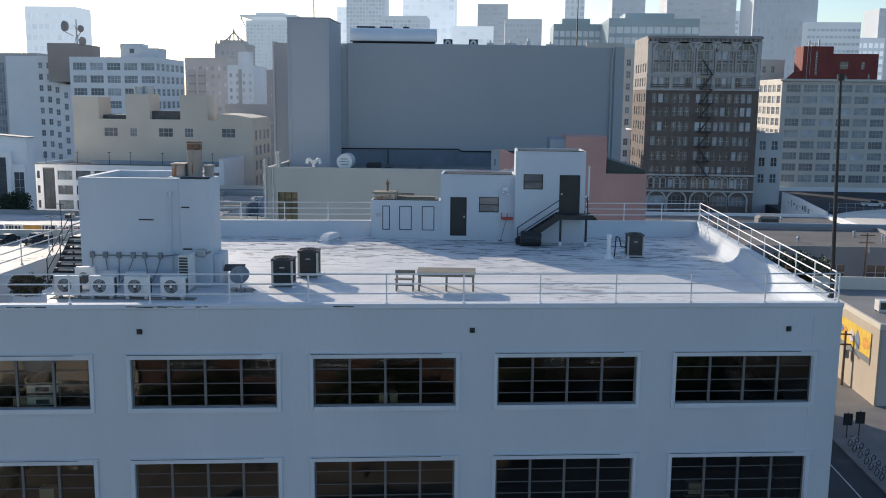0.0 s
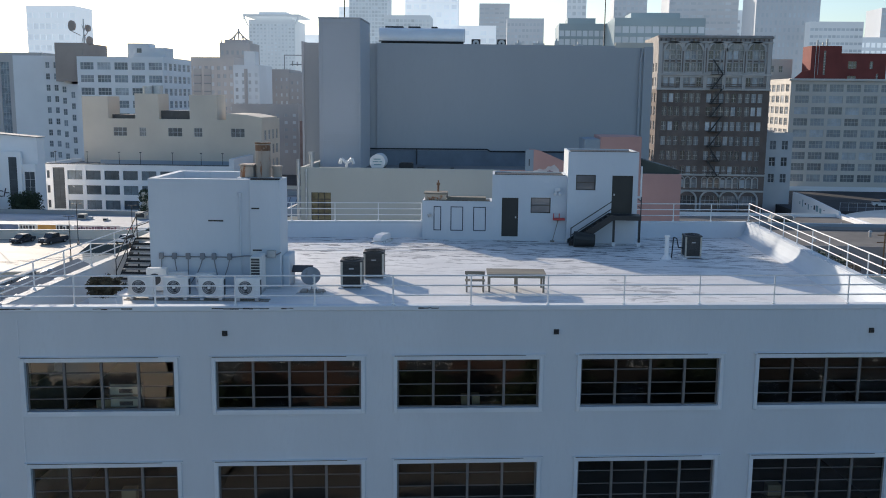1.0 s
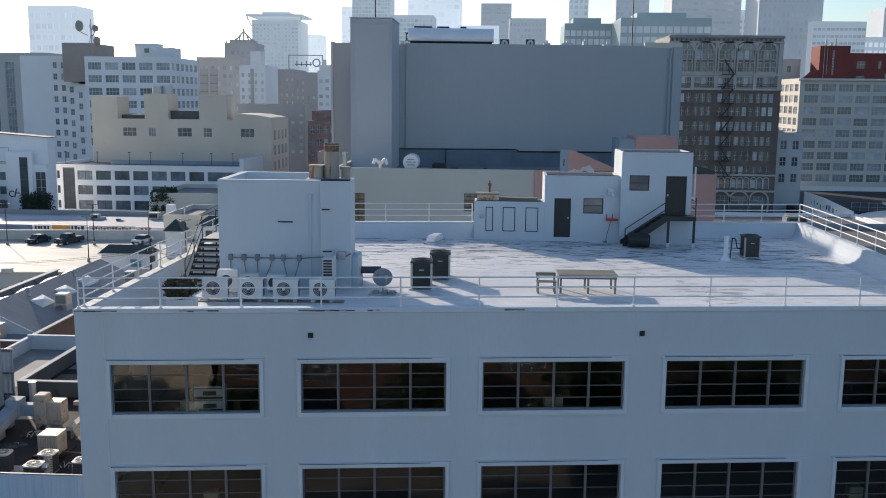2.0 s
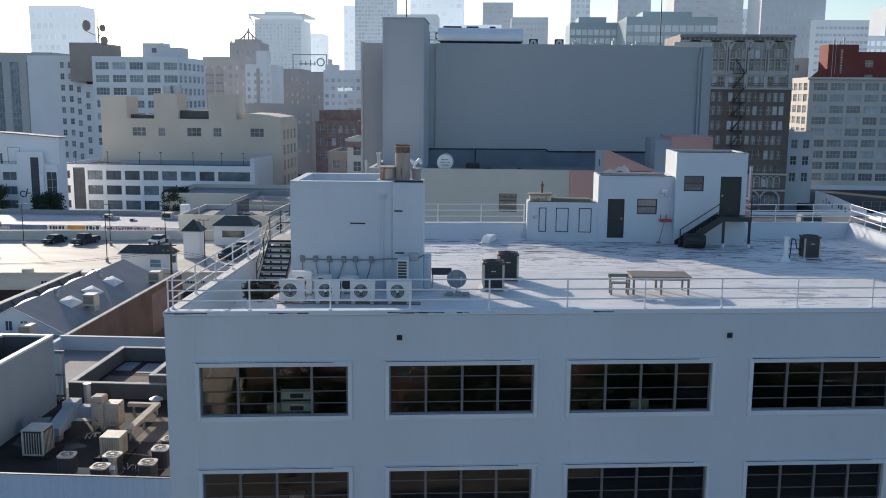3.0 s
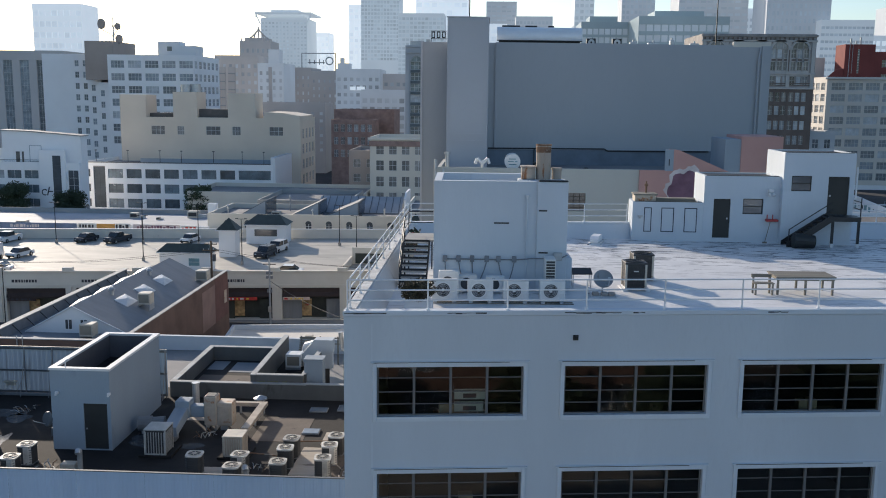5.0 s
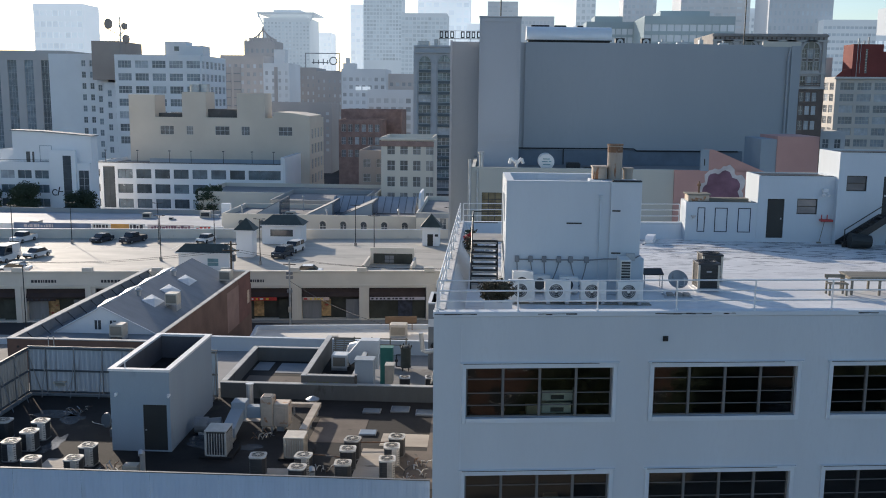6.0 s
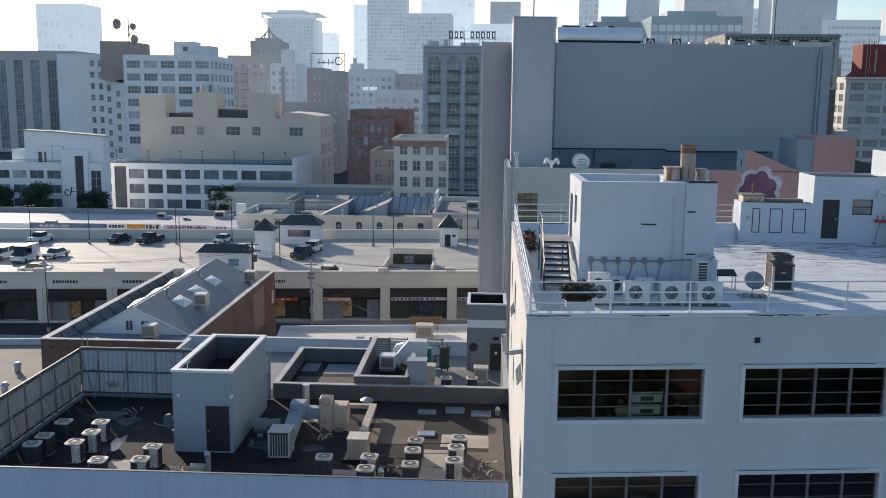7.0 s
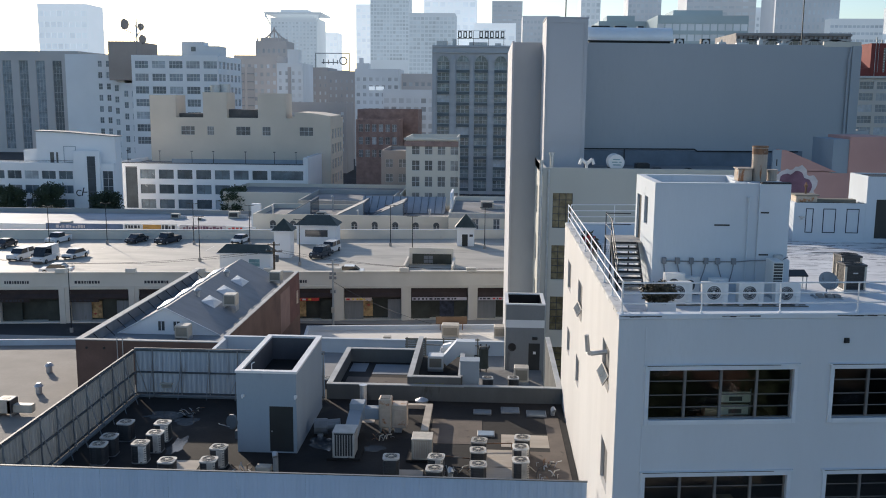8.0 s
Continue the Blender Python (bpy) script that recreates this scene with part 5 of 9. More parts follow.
# round-cornered condensers
ring_grey = mat("weathered_pale_top_ring", (0.5, 0.49, 0.46), 0.55, var=0.2, local=True, scale=4, rand=0.3, stain=(0.25, 0.23, 0.2), amount=0.35, stain_scale=5)
def round_condenser(body_m, label):
    u = thing("fan_condenser", label, "air conditioner", group="condensers on the service roof")
    w, h, r = 0.8, 1.0, 0.17
    pts = []
    for cx, cy, a0 in ((w - r, r, -90), (w - r, w - r, 0), (r, w - r, 90), (r, r, 180)):
        pts += [(cx + r * math.cos(radians(a0 + 30 * i)), cy + r * math.sin(radians(a0 + 30 * i))) for i in range(4)]
    c = w / 2
    grown = lambda k: [(c + (x - c) * k, c + (y - c) * k) for x, y in pts]
    part("coil", Geo().prism(grown(0.95), 0.05, h - 0.07, "z"), unit_dark, u)
    for z in (0.16, 0.28, 0.4, 0.52, 0.64, 0.76):
        part("louvre", Geo().prism(grown(0.98), z, z + 0.03, "z"), unit_dark, u)
    part("side_panel", Geo().box(w * 0.5, w - r * 0.9, -0.012, 0.02, 0.05, h - 0.08).prism([(w - r * 0.9, -0.012), (w - 0.02, r * 0.6), (w - 0.05, r * 0.6), (w - r * 0.9, 0.02)], 0.05, h - 0.08, "z"), body_m, u, "weathered sheet service panel")
    part("top_ring", Geo().prism(grown(1.02), h - 0.07, h, "z"), ring_grey, u)
    part("fan_opening", Geo().ring((c, c), 0, 0.32, 0, 360, h + 0.001, h + 0.006, 18, "z"), fan_dark, u)
    fg = Geo().ring((c, c), 0.3, 0.33, 0, 360, h + 0.008, h + 0.03, 18, "z").ring((c, c), 0.0, 0.1, 0, 360, h + 0.008, h + 0.035, 10, "z")
    for a in range(0, 180, 45):
        q = Vector((math.cos(radians(a)), math.sin(radians(a)), 0)) * 0.31
        fg.tube([Vector((c, c, h + 0.02)) - q, Vector((c, c, h + 0.02)) + q], 0.011, 4)
    part("fan_guard", fg, unit_beige, u)
    part("base_pan", Geo().prism(grown(1.0), 0, 0.06, "z"), screen_back, u)
    return u


dark_c = round_condenser(unit_dark, "dark round-cornered fan condenser with a pale top ring")
pale_c = round_condenser(mat("dull_grey_tan_sheet", (0.5, 0.475, 0.43), 0.6, var=0.25, local=True, scale=3, stain=(0.16, 0.13, 0.11), amount=0.4, stain_scale=3, rand=0.4), "dark fan condenser with one pale service panel")
spots = [(-23.49, 17.0, 0), (-23.52, 14.89, 0), (-23.56, 13.71, 0), (-21.51, 17.06, 1), (-21.37, 15.54, 1), (-21.6, 14.09, 1), (-17.56, 13.84, 1), (-19.51, 11.95, 0), (-17.54, 12.16, 1), (-8.83, 13.14, 0), (-6.7, 13.37, 1),
         (-6.69, 11.9, 0), (-4.64, 15.72, 0), (-4.62, 14.33, 0), (-4.6, 12.53, 0), (-2.43, 16.28, 0), (-2.48, 14.87, 1), (-2.53, 13.17, 1)]
used = [0, 0]
rng = random.Random(11)
for x, y, k in spots:
    m = pose(x - 0.4, y - 0.4, LOW + 0.002, 0, 0, rng.uniform(-6, 6))
    src = (dark_c, pale_c)[k]
    if used[k]:
        copy_thing(src, m)
    else:
        src.matrix_basis = m
    used[k] = 1


def slatted_unit(x, y, w, d, h, body, dark, label):
    u = thing("package_unit", label, "air conditioner", pose(x, y, LOW))
    part("curb", Geo().box(-0.3, w + 0.3, -0.12, d + 0.5, 0, 0.13, ch=0.02), roof_dark, u)
    part("casing", Geo().box(0, w, 0.03, d, 0.13, h, ch=0.02), dark, u)
    n = 8
    for i in range(n):
        a = 0.06 + i * (w - 0.12 - 0.035) / (n - 1)
        part("slat", Geo().box(a, a + 0.035, -0.015, 0.03, 0.2, h - 0.1), body, u)
    part("corner_frame", Geo().box(-0.01, 0.06, -0.02, 0.05, 0.13, h).box(w - 0.06, w + 0.01, -0.02, 0.05, 0.13, h).box(w - 0.04, w + 0.01, d - 0.05, d + 0.01, 0.13, h).box(0, w, -0.02, 0.05, 0.13, 0.2), body, u)
    for i in range(n - 1):
        a = 0.1 + i * (d - 0.2) / (n - 1)
        part("slat", Geo().box(w, w + 0.015, a, a + 0.05, 0.2, h - 0.1), body, u)
    part("lid", Geo().box(-0.03, w + 0.03, -0.03, d + 0.03, h, h + 0.06, ch=0.015), body, u)
    return u


slatted_unit(-12.02, 14.95, 1.1, 1.15, 1.42, mat("dull_white_sheet", (0.42, 0.42, 0.4), 0.55, var=0.15, local=True, scale=2, stain=(0.22, 0.2, 0.17), amount=0.35, stain_scale=2), unit_dark, "white slatted swamp cooler on a dark roof")
slatted_unit(-8.0, 15.0, 1.0, 1.05, 1.15, unit_beige, rust_duct, "beige slatted package unit on a curb")
dk = thing("duct_run", "rust-streaked sheet metal duct and fan housings on the roof", "duct", pose(0, 0, LOW))
part("fan_housing", Geo().box(-10.15, -9.45, 18.9, 19.7, 0.3, 1.95, ch=0.05).box(-10.05, -9.55, 18.98, 19.62, 1.95, 1.97, m=1), (rust_duct, fan_dark), dk)
part("fan_housing", Geo().box(-9.44, -8.6, 18.95, 19.8, 0.3, 1.6, ch=0.03).box(-9.3, -8.75, 18.9, 18.95, 0.5, 1.4), rust_duct, dk, "rusty box fan housing")
part("duct", Geo().box(-11.0, -10.15, 19.1, 19.65, 0.7, 1.35, ch=0.03), tower_wall, dk)
part("plenum", Geo().box(-11.75, -10.95, 18.9, 19.75, 0.7, 1.65, ch=0.03), tower_wall, dk)
part("flue", Geo().cyl((-11.3, 21.2, 0), (-11.3, 21.2, 1.95), 0.2, n=12).cyl((-11.3, 21.2, 1.95), (-11.3, 21.2, 2.02), 0.23, n=12), grey_metal, dk)
part("elbow", Geo().cyl((-13.6, 18.4, 0.5), (-12.9, 18.5, 0.5), 0.42, n=14).cyl((-12.9, 18.5, 0.55), (-12.2, 18.6, 0.6), 0.3, n=12), screen_back, dk)
part("sheet_bend", Geo().prism([(17.0, 0.35), (18.9, 0.7), (18.9, 1.3), (18.2, 1.15), (17.0, 0.85)], -11.75, -11.05, "x"), tower_wall, dk)
for x0, x1, y0, y1, z in ((-10.1, -10.03, 19.0, 19.6, 0.3), (-9.6, -9.5, 19.0, 19.6, 0.3), (-11.7, -11.6, 19.0, 19.6, 0.7), (-9.3, -8.9, 19.1, 19.6, 0.3), (-13.4, -13.1, 18.2, 18.7, 0.15), (-11.6, -11.2, 17.2, 17.8, 0.4)):
    part("support", Geo().box(x0, x1, y0, y1, 0, z), grey_metal, dk)
tr_ = thing("cable_tray", "raised pale duct bending across the dark roof on thin legs", "duct", pose(0, 0, LOW))
part("run", Geo().box(-9.2, -7.35, 21.7, 22.0, 0.5, 0.72).box(-7.75, -7.35, 17.6, 21.7, 0.5, 0.72), worn_tan, tr_)
for x, y in ((-8.9, 21.85), (-7.55, 21.85), (-7.55, 19.8), (-7.55, 17.9)):
    part("leg", Geo().box(x - 0.03, x + 0.03, y - 0.13, y - 0.08, 0, 0.5).box(x - 0.03, x + 0.03, y + 0.08, y + 0.13, 0, 0.5), grey_metal, tr_)
hood = thing("exhaust_hood", "mushroom-shaped metal roof exhaust", "vent", pose(-8.1, 23.3, LOW))
part("stack", Geo().cyl((0, 0, 0), (0, 0, 0.45), 0.22, n=12), grey_metal, hood)
part("cap", Geo().cyl((0, 0, 0.42), (0, 0, 0.5), 0.4, 0.4, n=14).cyl((0, 0, 0.5), (0, 0, 0.66), 0.4, 0.08, n=14), grey_metal, hood)
for x, y, h in ((-14.5, 13.0, 1.0), (-5.9, 11.6, 1.0), (-0.4, 22.6, 0.35)):
    solid("gooseneck_vent", Geo().tube([(0, 0, 0), (0, 0, h), (0.0, -0.2, h + 0.12), (0.05, -0.33, h)], 0.13, 10), grey_metal, "bent galvanised roof vent", "vent", m=pose(x, y, LOW))
solid("junction_box", Geo().box(0, 0.75, 0, 0.5, 0, 0.35, ch=0.03), unit_beige, "low pale metal box on the dark roof", "box", m=pose(-15.5, 12.9, LOW))
for x, y, a in ((-5.7, 13.8, 10), (-1.5, 14.6, 40), (-5.6, 12.2, 5), (-16.3, 13.0, 80), (-1.3, 13.2, 20), (-9.9, 18.0, 60), (-21.3, 21.3, 30)):
    t = thing("scrap_pile", "tangle of bent pipes and scrap metal on the roof", "scrap", pose(x, y, LOW, 0, 0, a))
    rg = random.Random(int(x * 10))
    for i in range(11):
        r0 = Vector((rg.uniform(-0.6, 0.6), rg.uniform(-0.4, 0.4), 0.03))
        r1 = r0 + Vector((rg.uniform(-0.5, 0.5), rg.uniform(-0.4, 0.4), rg.uniform(0.02, 0.4)))
        part("bar", Geo().tube([r0, (r0 + r1) / 2 + Vector((0, 0.1, 0.08)), r1], rg.uniform(0.012, 0.035), 5), (grey_metal, rust, unit_beige, unit_dark)[i % 4], t)
for x0, y0, x1, y1 in ((-6.9, 15.3, -4.9, 14.9), (-4.9, 17.0, -2.9, 17.2)):
    solid("roof_pipe", Geo().tube([(x0, y0, LOW), (x0, y0, LOW + 0.28), (x1, y1, LOW + 0.28), (x1, y1, LOW)], 0.035, 6), rust if x0 > -7 else grey_metal, "thin pipe run just above the roof", "pipe")
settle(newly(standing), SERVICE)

# second small stair tower and equipment behind
standing = set(scene.objects)
t2 = thing("stair_tower", "grey stucco stair tower with a dark door", "roof structure", pose(-2.9, 39.0, 12.0))
g = Geo().sheet((0, 0), (1, 0), (0, -1), 2.9, -12, 5.05, [(1.75, 2.6, 0.0, 2.1)], 0.1).sheet((0, 0), (0, 1), (-1, 0), 4, -12, 5.05).sheet((2.9, 0), (0, 1), (1, 0), 4, -12, 5.05).sheet((0, 4), (1, 0), (0, 1), 2.9, -12, 5.05)
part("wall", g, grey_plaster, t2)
part("coping", Geo().kerb_ring(-0.05, 2.95, -0.05, 4.05, 0.25, 5.05, 5.15), white_trim, t2)
# dark lining again carries the shade inside the open top
part("inner_wall", Geo().box(0.2, 2.7, 3.6, 3.8, 4.0, 5.05).box(0.2, 2.7, 0.2, 3.6, 3.8, 4.0), roof_dark, t2)
part("door", Geo().box(1.75, 2.6, 0.05, 0.09, 0, 2.1).box(2.1, 2.3, 0.03, 0.05, 1.25, 1.45, m=1), (dark_paint, sign_white), t2)
part("wall_lamp", Geo().box(2.0, 2.4, -0.15, 0, 2.4, 2.6, ch=0.02), steel_black, t2)
part("wall_fan", Geo().ring((0.5, 1.8), 0.0, 0.24, 0, 360, -0.05, -0.001, 16).ring((0.5, 1.8), 0.25, 0.31, 0, 360, -0.1, -0.001, 16), steel_black, t2, "round dark wall fan")
part("pale_band", Geo().box(-0.004, 2.904, -0.006, -0.001, 3.3, 3.9), white_trim, t2)
rb = thing("back_block", "low grey-roofed block with a white rear parapet", "building")
part("wall", Geo().sheet((-27, 21), (1, 0), (0, -1), 26.8, 0, 10.6).sheet((-27, 21), (0, 1), (-1, 0), 27, 0, 10.6).sheet((-0.2, 21), (0, 1), (1, 0), 27, 0, 10.6).sheet((-27, 48), (1, 0), (0, 1), 26.8, 0, 10.6), putty_wall, rb)
part("roof", Geo().box(-27, -0.2, 21, 48, 10.3, 10.6), roof_grey, rb)
part("terrace", Geo().box(-5.6, -0.2, 22.0, 38.98, 10.6, 12.0), stained_grey, rb, "stained grey raised terrace")
part("rear_parapet", Geo().box(-27, -0.2, 47.7, 48, 10.6, 11.75).box(-27, -0.2, 47.65, 48.05, 11.75, 11.85), white_wall, rb)
part("side_parapet", Geo().box(-27, -26.7, 27, 47.7, 10.6, 11.7), white_wall, rb)
tl = thing("timber_rack", "weathered slatted timber rack on posts by the rear parapet", "rack", pose(-10.9, 44.4, 10.6))
for x in (0.0, 1.55, 3.0, 4.5, 5.8):
    part("post", Geo().box(x, x + 0.1, 0, 0.1, 0, 2.35), wood_grey, tl)
part("top_rail", Geo().box(-0.1, 6.0, -0.03, 0.0, 2.2, 2.3).box(-0.1, 6.0, -0.03, 0.0, 1.72, 1.8), wood_grey, tl)
for k in range(9):
    part("slat", Geo().box(-0.05, 1.65, 0.02, 0.08, 0, 0.11), wood_grey, tl, m=pose(0, -1.1 + 0.12 * k, 0.95 + 0.15 * k, -38, 0, 0))
for x in (0.1, 0.8, 1.5):
    part("rafter", Geo().box(x, x + 0.06, 0, 1.75, -0.07, 0.0), wood_grey, tl, m=pose(0, -1.2, 0.88, 51, 0, 0))
drum_green = mat("dark_green_grey_steel", (0.045, 0.055, 0.05), 0.55, metal=0.2, var=0.2, local=True, scale=3)
tk = thing("steel_tank", "dark green steel tank with lugs round its lid", "tank", pose(-4.55, 38.5, 12.0))
part("shell", Geo().cyl((0, 0, 0.35), (0, 0, 1.75), 0.38, n=20).cyl((0, 0, 0.28), (0, 0, 0.36), 0.41, n=20), drum_green, tk)
part("lid", Geo().cyl((0, 0, 1.75), (0, 0, 1.84), 0.45, n=20).cyl((0, 0, 1.84), (0, 0, 1.92), 0.4, 0.2, n=20), drum_green, tk)
for a in range(0, 360, 60):
    q = Vector((0.42 * math.cos(radians(a)), 0.42 * math.sin(radians(a)), 0))
    part("lug", Geo().cyl(q + Vector((0, 0, 1.84)), q + Vector((0, 0, 2.0)), 0.05, n=8), steel_black, tk)
for a in (45, 135, 225, 315):
    q = Vector((0.32 * math.cos(radians(a)), 0.32 * math.sin(radians(a)), 0))
    part("leg", Geo().cyl(q, q + Vector((0, 0, 0.3)), 0.04, n=6), steel_black, tk)
part("side_pipe", Geo().tube([(-0.38, 0, 1.2), (-0.7, 0, 1.2), (-0.7, 0, 0.3), (-0.4, 0, 0.3)], 0.05, 8).cyl((-0.7, -0.06, 0.75), (-0.7, 0.06, 0.75), 0.13, n=10), steel_black, tk)
solid("storage_locker", Geo().box(0, 0.95, 0, 0.7, 0, 2.9, ch=0.02).box(-0.03, 0.98, -0.03, 0.73, 2.9, 2.96), mat("dull_teal_sheet", (0.03, 0.16, 0.14), 0.6, var=0.15, local=True), "teal painted sheet metal locker on the roof", "locker", m=pose(-6.55, 39.1, 10.6))
solid("curved_hood", Geo().prism([(0, 0), (0.3, 0), (0.5, 0.35), (0.58, 0.9), (0.6, 1.75), (0, 1.75)], 0, 0.9, "y").box(-0.02, 0.64, -0.02, 0.92, 1.75, 1.8), unit_beige, "beige curved sheet metal hood beside a duct", "hood", m=pose(-5.58, 33.6, 12.0))
for x, y in ((-15.5, 40.5), (-12.2, 42.0), (-16.5, 37.0), (-4.55, 33.45), (-2.75, 33.6)):
    copy_thing(dark_c, pose(x, y, 12.002 if y < 34 else 10.602, 0, 0, 4))


def louvred_cooler(x, y, z, w, d, h, m_, lab):
    u = thing("roof_cooler", lab, "air conditioner", pose(x, y, z))
    part("casing", Geo().box(0, w, 0, d, 0.15, h, ch=0.03), m_, u)
    part("grille", Geo().box(0.12, w - 0.12, -0.02, 0, 0.3, h - 0.15), louvre_tan, u)
    for y0 in (0, d - 0.1):
        part("stand", Geo().box(0, w, y0, y0 + 0.1, 0, 0.15), grey_metal, u)


louvred_cooler(-2.3, 35.4, 12.0, 1.05, 1.0, 1.2, unit_beige, "beige louvred cooler below the parapet")
settle(newly(standing), REAR)
standing = set(scene.objects)
louvred_cooler(-8.25, 30.8, LOW, 1.05, 1.0, 1.05, unit_white, "white louvred cooler inside a roof well")
solid("duct_elbow", Geo().tube([(-7.3, 33.0, 14.2), (-7.3, 33.0, 15.0), (-7.2, 32.95, 15.3), (-6.6, 32.6, 15.55)], 0.28, 12), rail_white, "white painted round duct elbow", "duct")
solid("duct_slope", Geo().prism([(-7.35, 15.0), (-7.0, 14.5), (-6.05, 15.3), (-5.1, 15.3), (-5.1, 16.2), (-6.35, 16.2)], 31.2, 32.0, "y").box(-5.9, -5.15, 31.3, 31.9, 14.2, 15.32), white_wall, "white sloping boxed duct", "duct")
solid("duct_casing", Geo().box(0, 1.15, 0, 0.9, -3.0, 4.35, ch=0.03).box(-0.03, 1.18, -0.03, 0.93, 4.35, 4.42), tower_wall, "tall grey sheet metal plenum", "duct", m=pose(-5.9, 25.45, 12.1))
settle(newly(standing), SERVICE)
ff = thing("long_block", "low block with a pale sunlit roof and white parapet", "building", pose(-26, 79.0, 0, 0, 0, SKEW))
part("wall", Geo().sheet((0, -26), (1, 0), (0, -1), 27, 0, 5.0).sheet((0, -26), (0, 1), (-1, 0), 26, 0, 5.0).sheet((27, -26), (0, 1), (1, 0), 26, 0, 5.0).sheet((0, 0), (1, 0), (0, 1), 27, 0, 5.0), putty_wall, ff)
part("roof", Geo().box(0.05, 26.95, -25.9, -0.05, 4.2, 4.5), roof_pale, ff, "pale sunlit roof covering")
part("parapet", Geo().kerb_ring(0.01, 26.99, -25.99, -0.01, 0.3, 4.5, 5.05), white_wall, ff)
bb = thing("billboard_frame", "brown timber board fixed on a low roof", "sign", pose(-10.5, 80.0, 4.5, 0, 0, SKEW))
part("board", Geo().box(0, 3.8, 0, 0.1, 0.8, 1.7, ch=0.02), wood_brown, bb)
part("post", Geo().box(0.5, 0.6, 0.1, 0.2, 0, 1.7).box(3.2, 3.3, 0.1, 0.2, 0, 1.7), wood_brown, bb)
for x, y, s in ((-9.6, 76.5, 0.9), (-22.0, 71.0, 0.5), (-16.2, 74.0, 0.4), (-3.5, 77, 0.8)):
    u = thing("roof_cooler", "boxy galvanised cooler on a pale roof", "air conditioner", pose(x, y, 4.5))
    part("casing", Geo().box(0, 2.2 * s, 0, 1.8 * s, 0.2, 1.7 * s, ch=0.05), unit_beige, u)
    part("grille", Geo().box(0.2 * s, 2.0 * s, -0.03, 0, 0.4 * s, 1.4 * s), louvre_tan, u)
    for y0 in (0, 1.5 * s):
        part("skid", Geo().box(0, 2.2 * s, y0, y0 + 0.15, 0, 0.2), grey_metal, u)
# ---- brick hall with a shingled gable roof behind parapets ----
hall_brick = mat("dark_brown_brick", (0.13, 0.085, 0.07), 0.9, var=0.22, scale=0.4, fine=8, bump=0.3, stain=(0.175, 0.13, 0.11), amount=0.3, stain_scale=0.4)
bh = thing("brick_hall", "red brick hall with a grey gabled roof behind white-capped parapets", "building")
X0, X1, Y0, Y1 = -41.2, -28.0, 50.0, 84.5
part("wall", Geo().box(X0, X1, Y0, Y0 + 0.35, 0, 10.6).box(X0, X0 + 0.35, Y0 + 0.35, Y1, 0, 10.6).box(X1 - 0.35, X1, Y0 + 0.35, Y1, 0, 10.6).box(X0, X1, Y1, Y1 + 0.35, 0, 9.0), hall_brick, bh)
part("coping", Geo().box(X0 - 0.05, X1 + 0.05, Y0 - 0.05, Y0 + 0.4, 10.6, 10.68).box(X0 - 0.05, X0 + 0.6, Y0 + 0.4, Y1, 10.6, 10.68).box(X1 - 0.36, X1 + 0.05, Y0 + 0.4, Y1, 10.6, 10.68), well_cap, bh)
part("flat_roof", Geo().box(X0 + 0.35, X1 - 0.35, Y0 + 0.35, Y1, 9.2, 9.5), slate_roof, bh)
GX0, GX1, GXM, GY0 = -40.0, -30.0, -35.3, 56.6
part("gable_roof", Geo().add([(GX0, GY0, 9.5), (GXM, GY0, 12.1), (GX1, GY0, 9.5), (GX0, Y1, 9.5), (GXM, Y1, 12.1), (GX1, Y1, 9.5)], [(0, 3, 4, 1), (1, 4, 5, 2)]), slate_roof, bh, "grey shingle roof slopes")
part("gable_wall", Geo().prism([(GX0, 9.5), (GX1, 9.5), (GXM, 12.05)], GY0 + 0.1, GY0 + 0.3, "y"), office_white, bh, "white gable with two small windows")
part("verge", Geo().tube([(GX0, GY0, 9.55), (GXM, GY0, 12.13), (GX1, GY0, 9.55)], 0.08, 6), white_trim, bh)
for x in (-36.0, -34.5):
    part("window", Geo().box(x, x + 0.6, GY0 + 0.03, GY0 + 0.09, 9.9, 10.8).box(x + 0.27, x + 0.34, GY0 - 0.0, GY0 + 0.03, 9.9, 10.8, m=1), (far_glass, white_trim), bh)
for y, sx in ((62.8, -1), (68.3, -1), (74.0, -1), (79.5, -1), (64.5, 1), (69.9, 1), (75.6, 1)):
    z = 12.1 - 0.528 * 1.75 if sx < 0 else 12.1 - 0.528 * 2.17
    s = thing("roof_skylight", "milky domed skylight on a shingle roof", "skylight", pose(GXM + (2.17 if sx > 0 else -1.75), y, z, 0, sx * 27.8, 0), "skylights on the gabled roof")
    part("curb", Geo().box(-0.78, 0.78, -1.5, 1.5, -0.15, 0.14, ch=0.03), grey_metal, s)
    part("dome", Geo().add([(-0.74, -1.45, 0.14), (0.74, -1.45, 0.14), (0.74, 1.45, 0.14), (-0.74, 1.45, 0.14), (-0.12, -0.3, 0.36), (0.12, -0.3, 0.36), (0.12, 0.3, 0.36), (-0.12, 0.3, 0.36)],
                           [(0, 1, 5, 4), (1, 2, 6, 5), (2, 3, 7, 6), (3, 0, 4, 7), (4, 5, 6, 7)]), milky, s, "milky plastic dome")
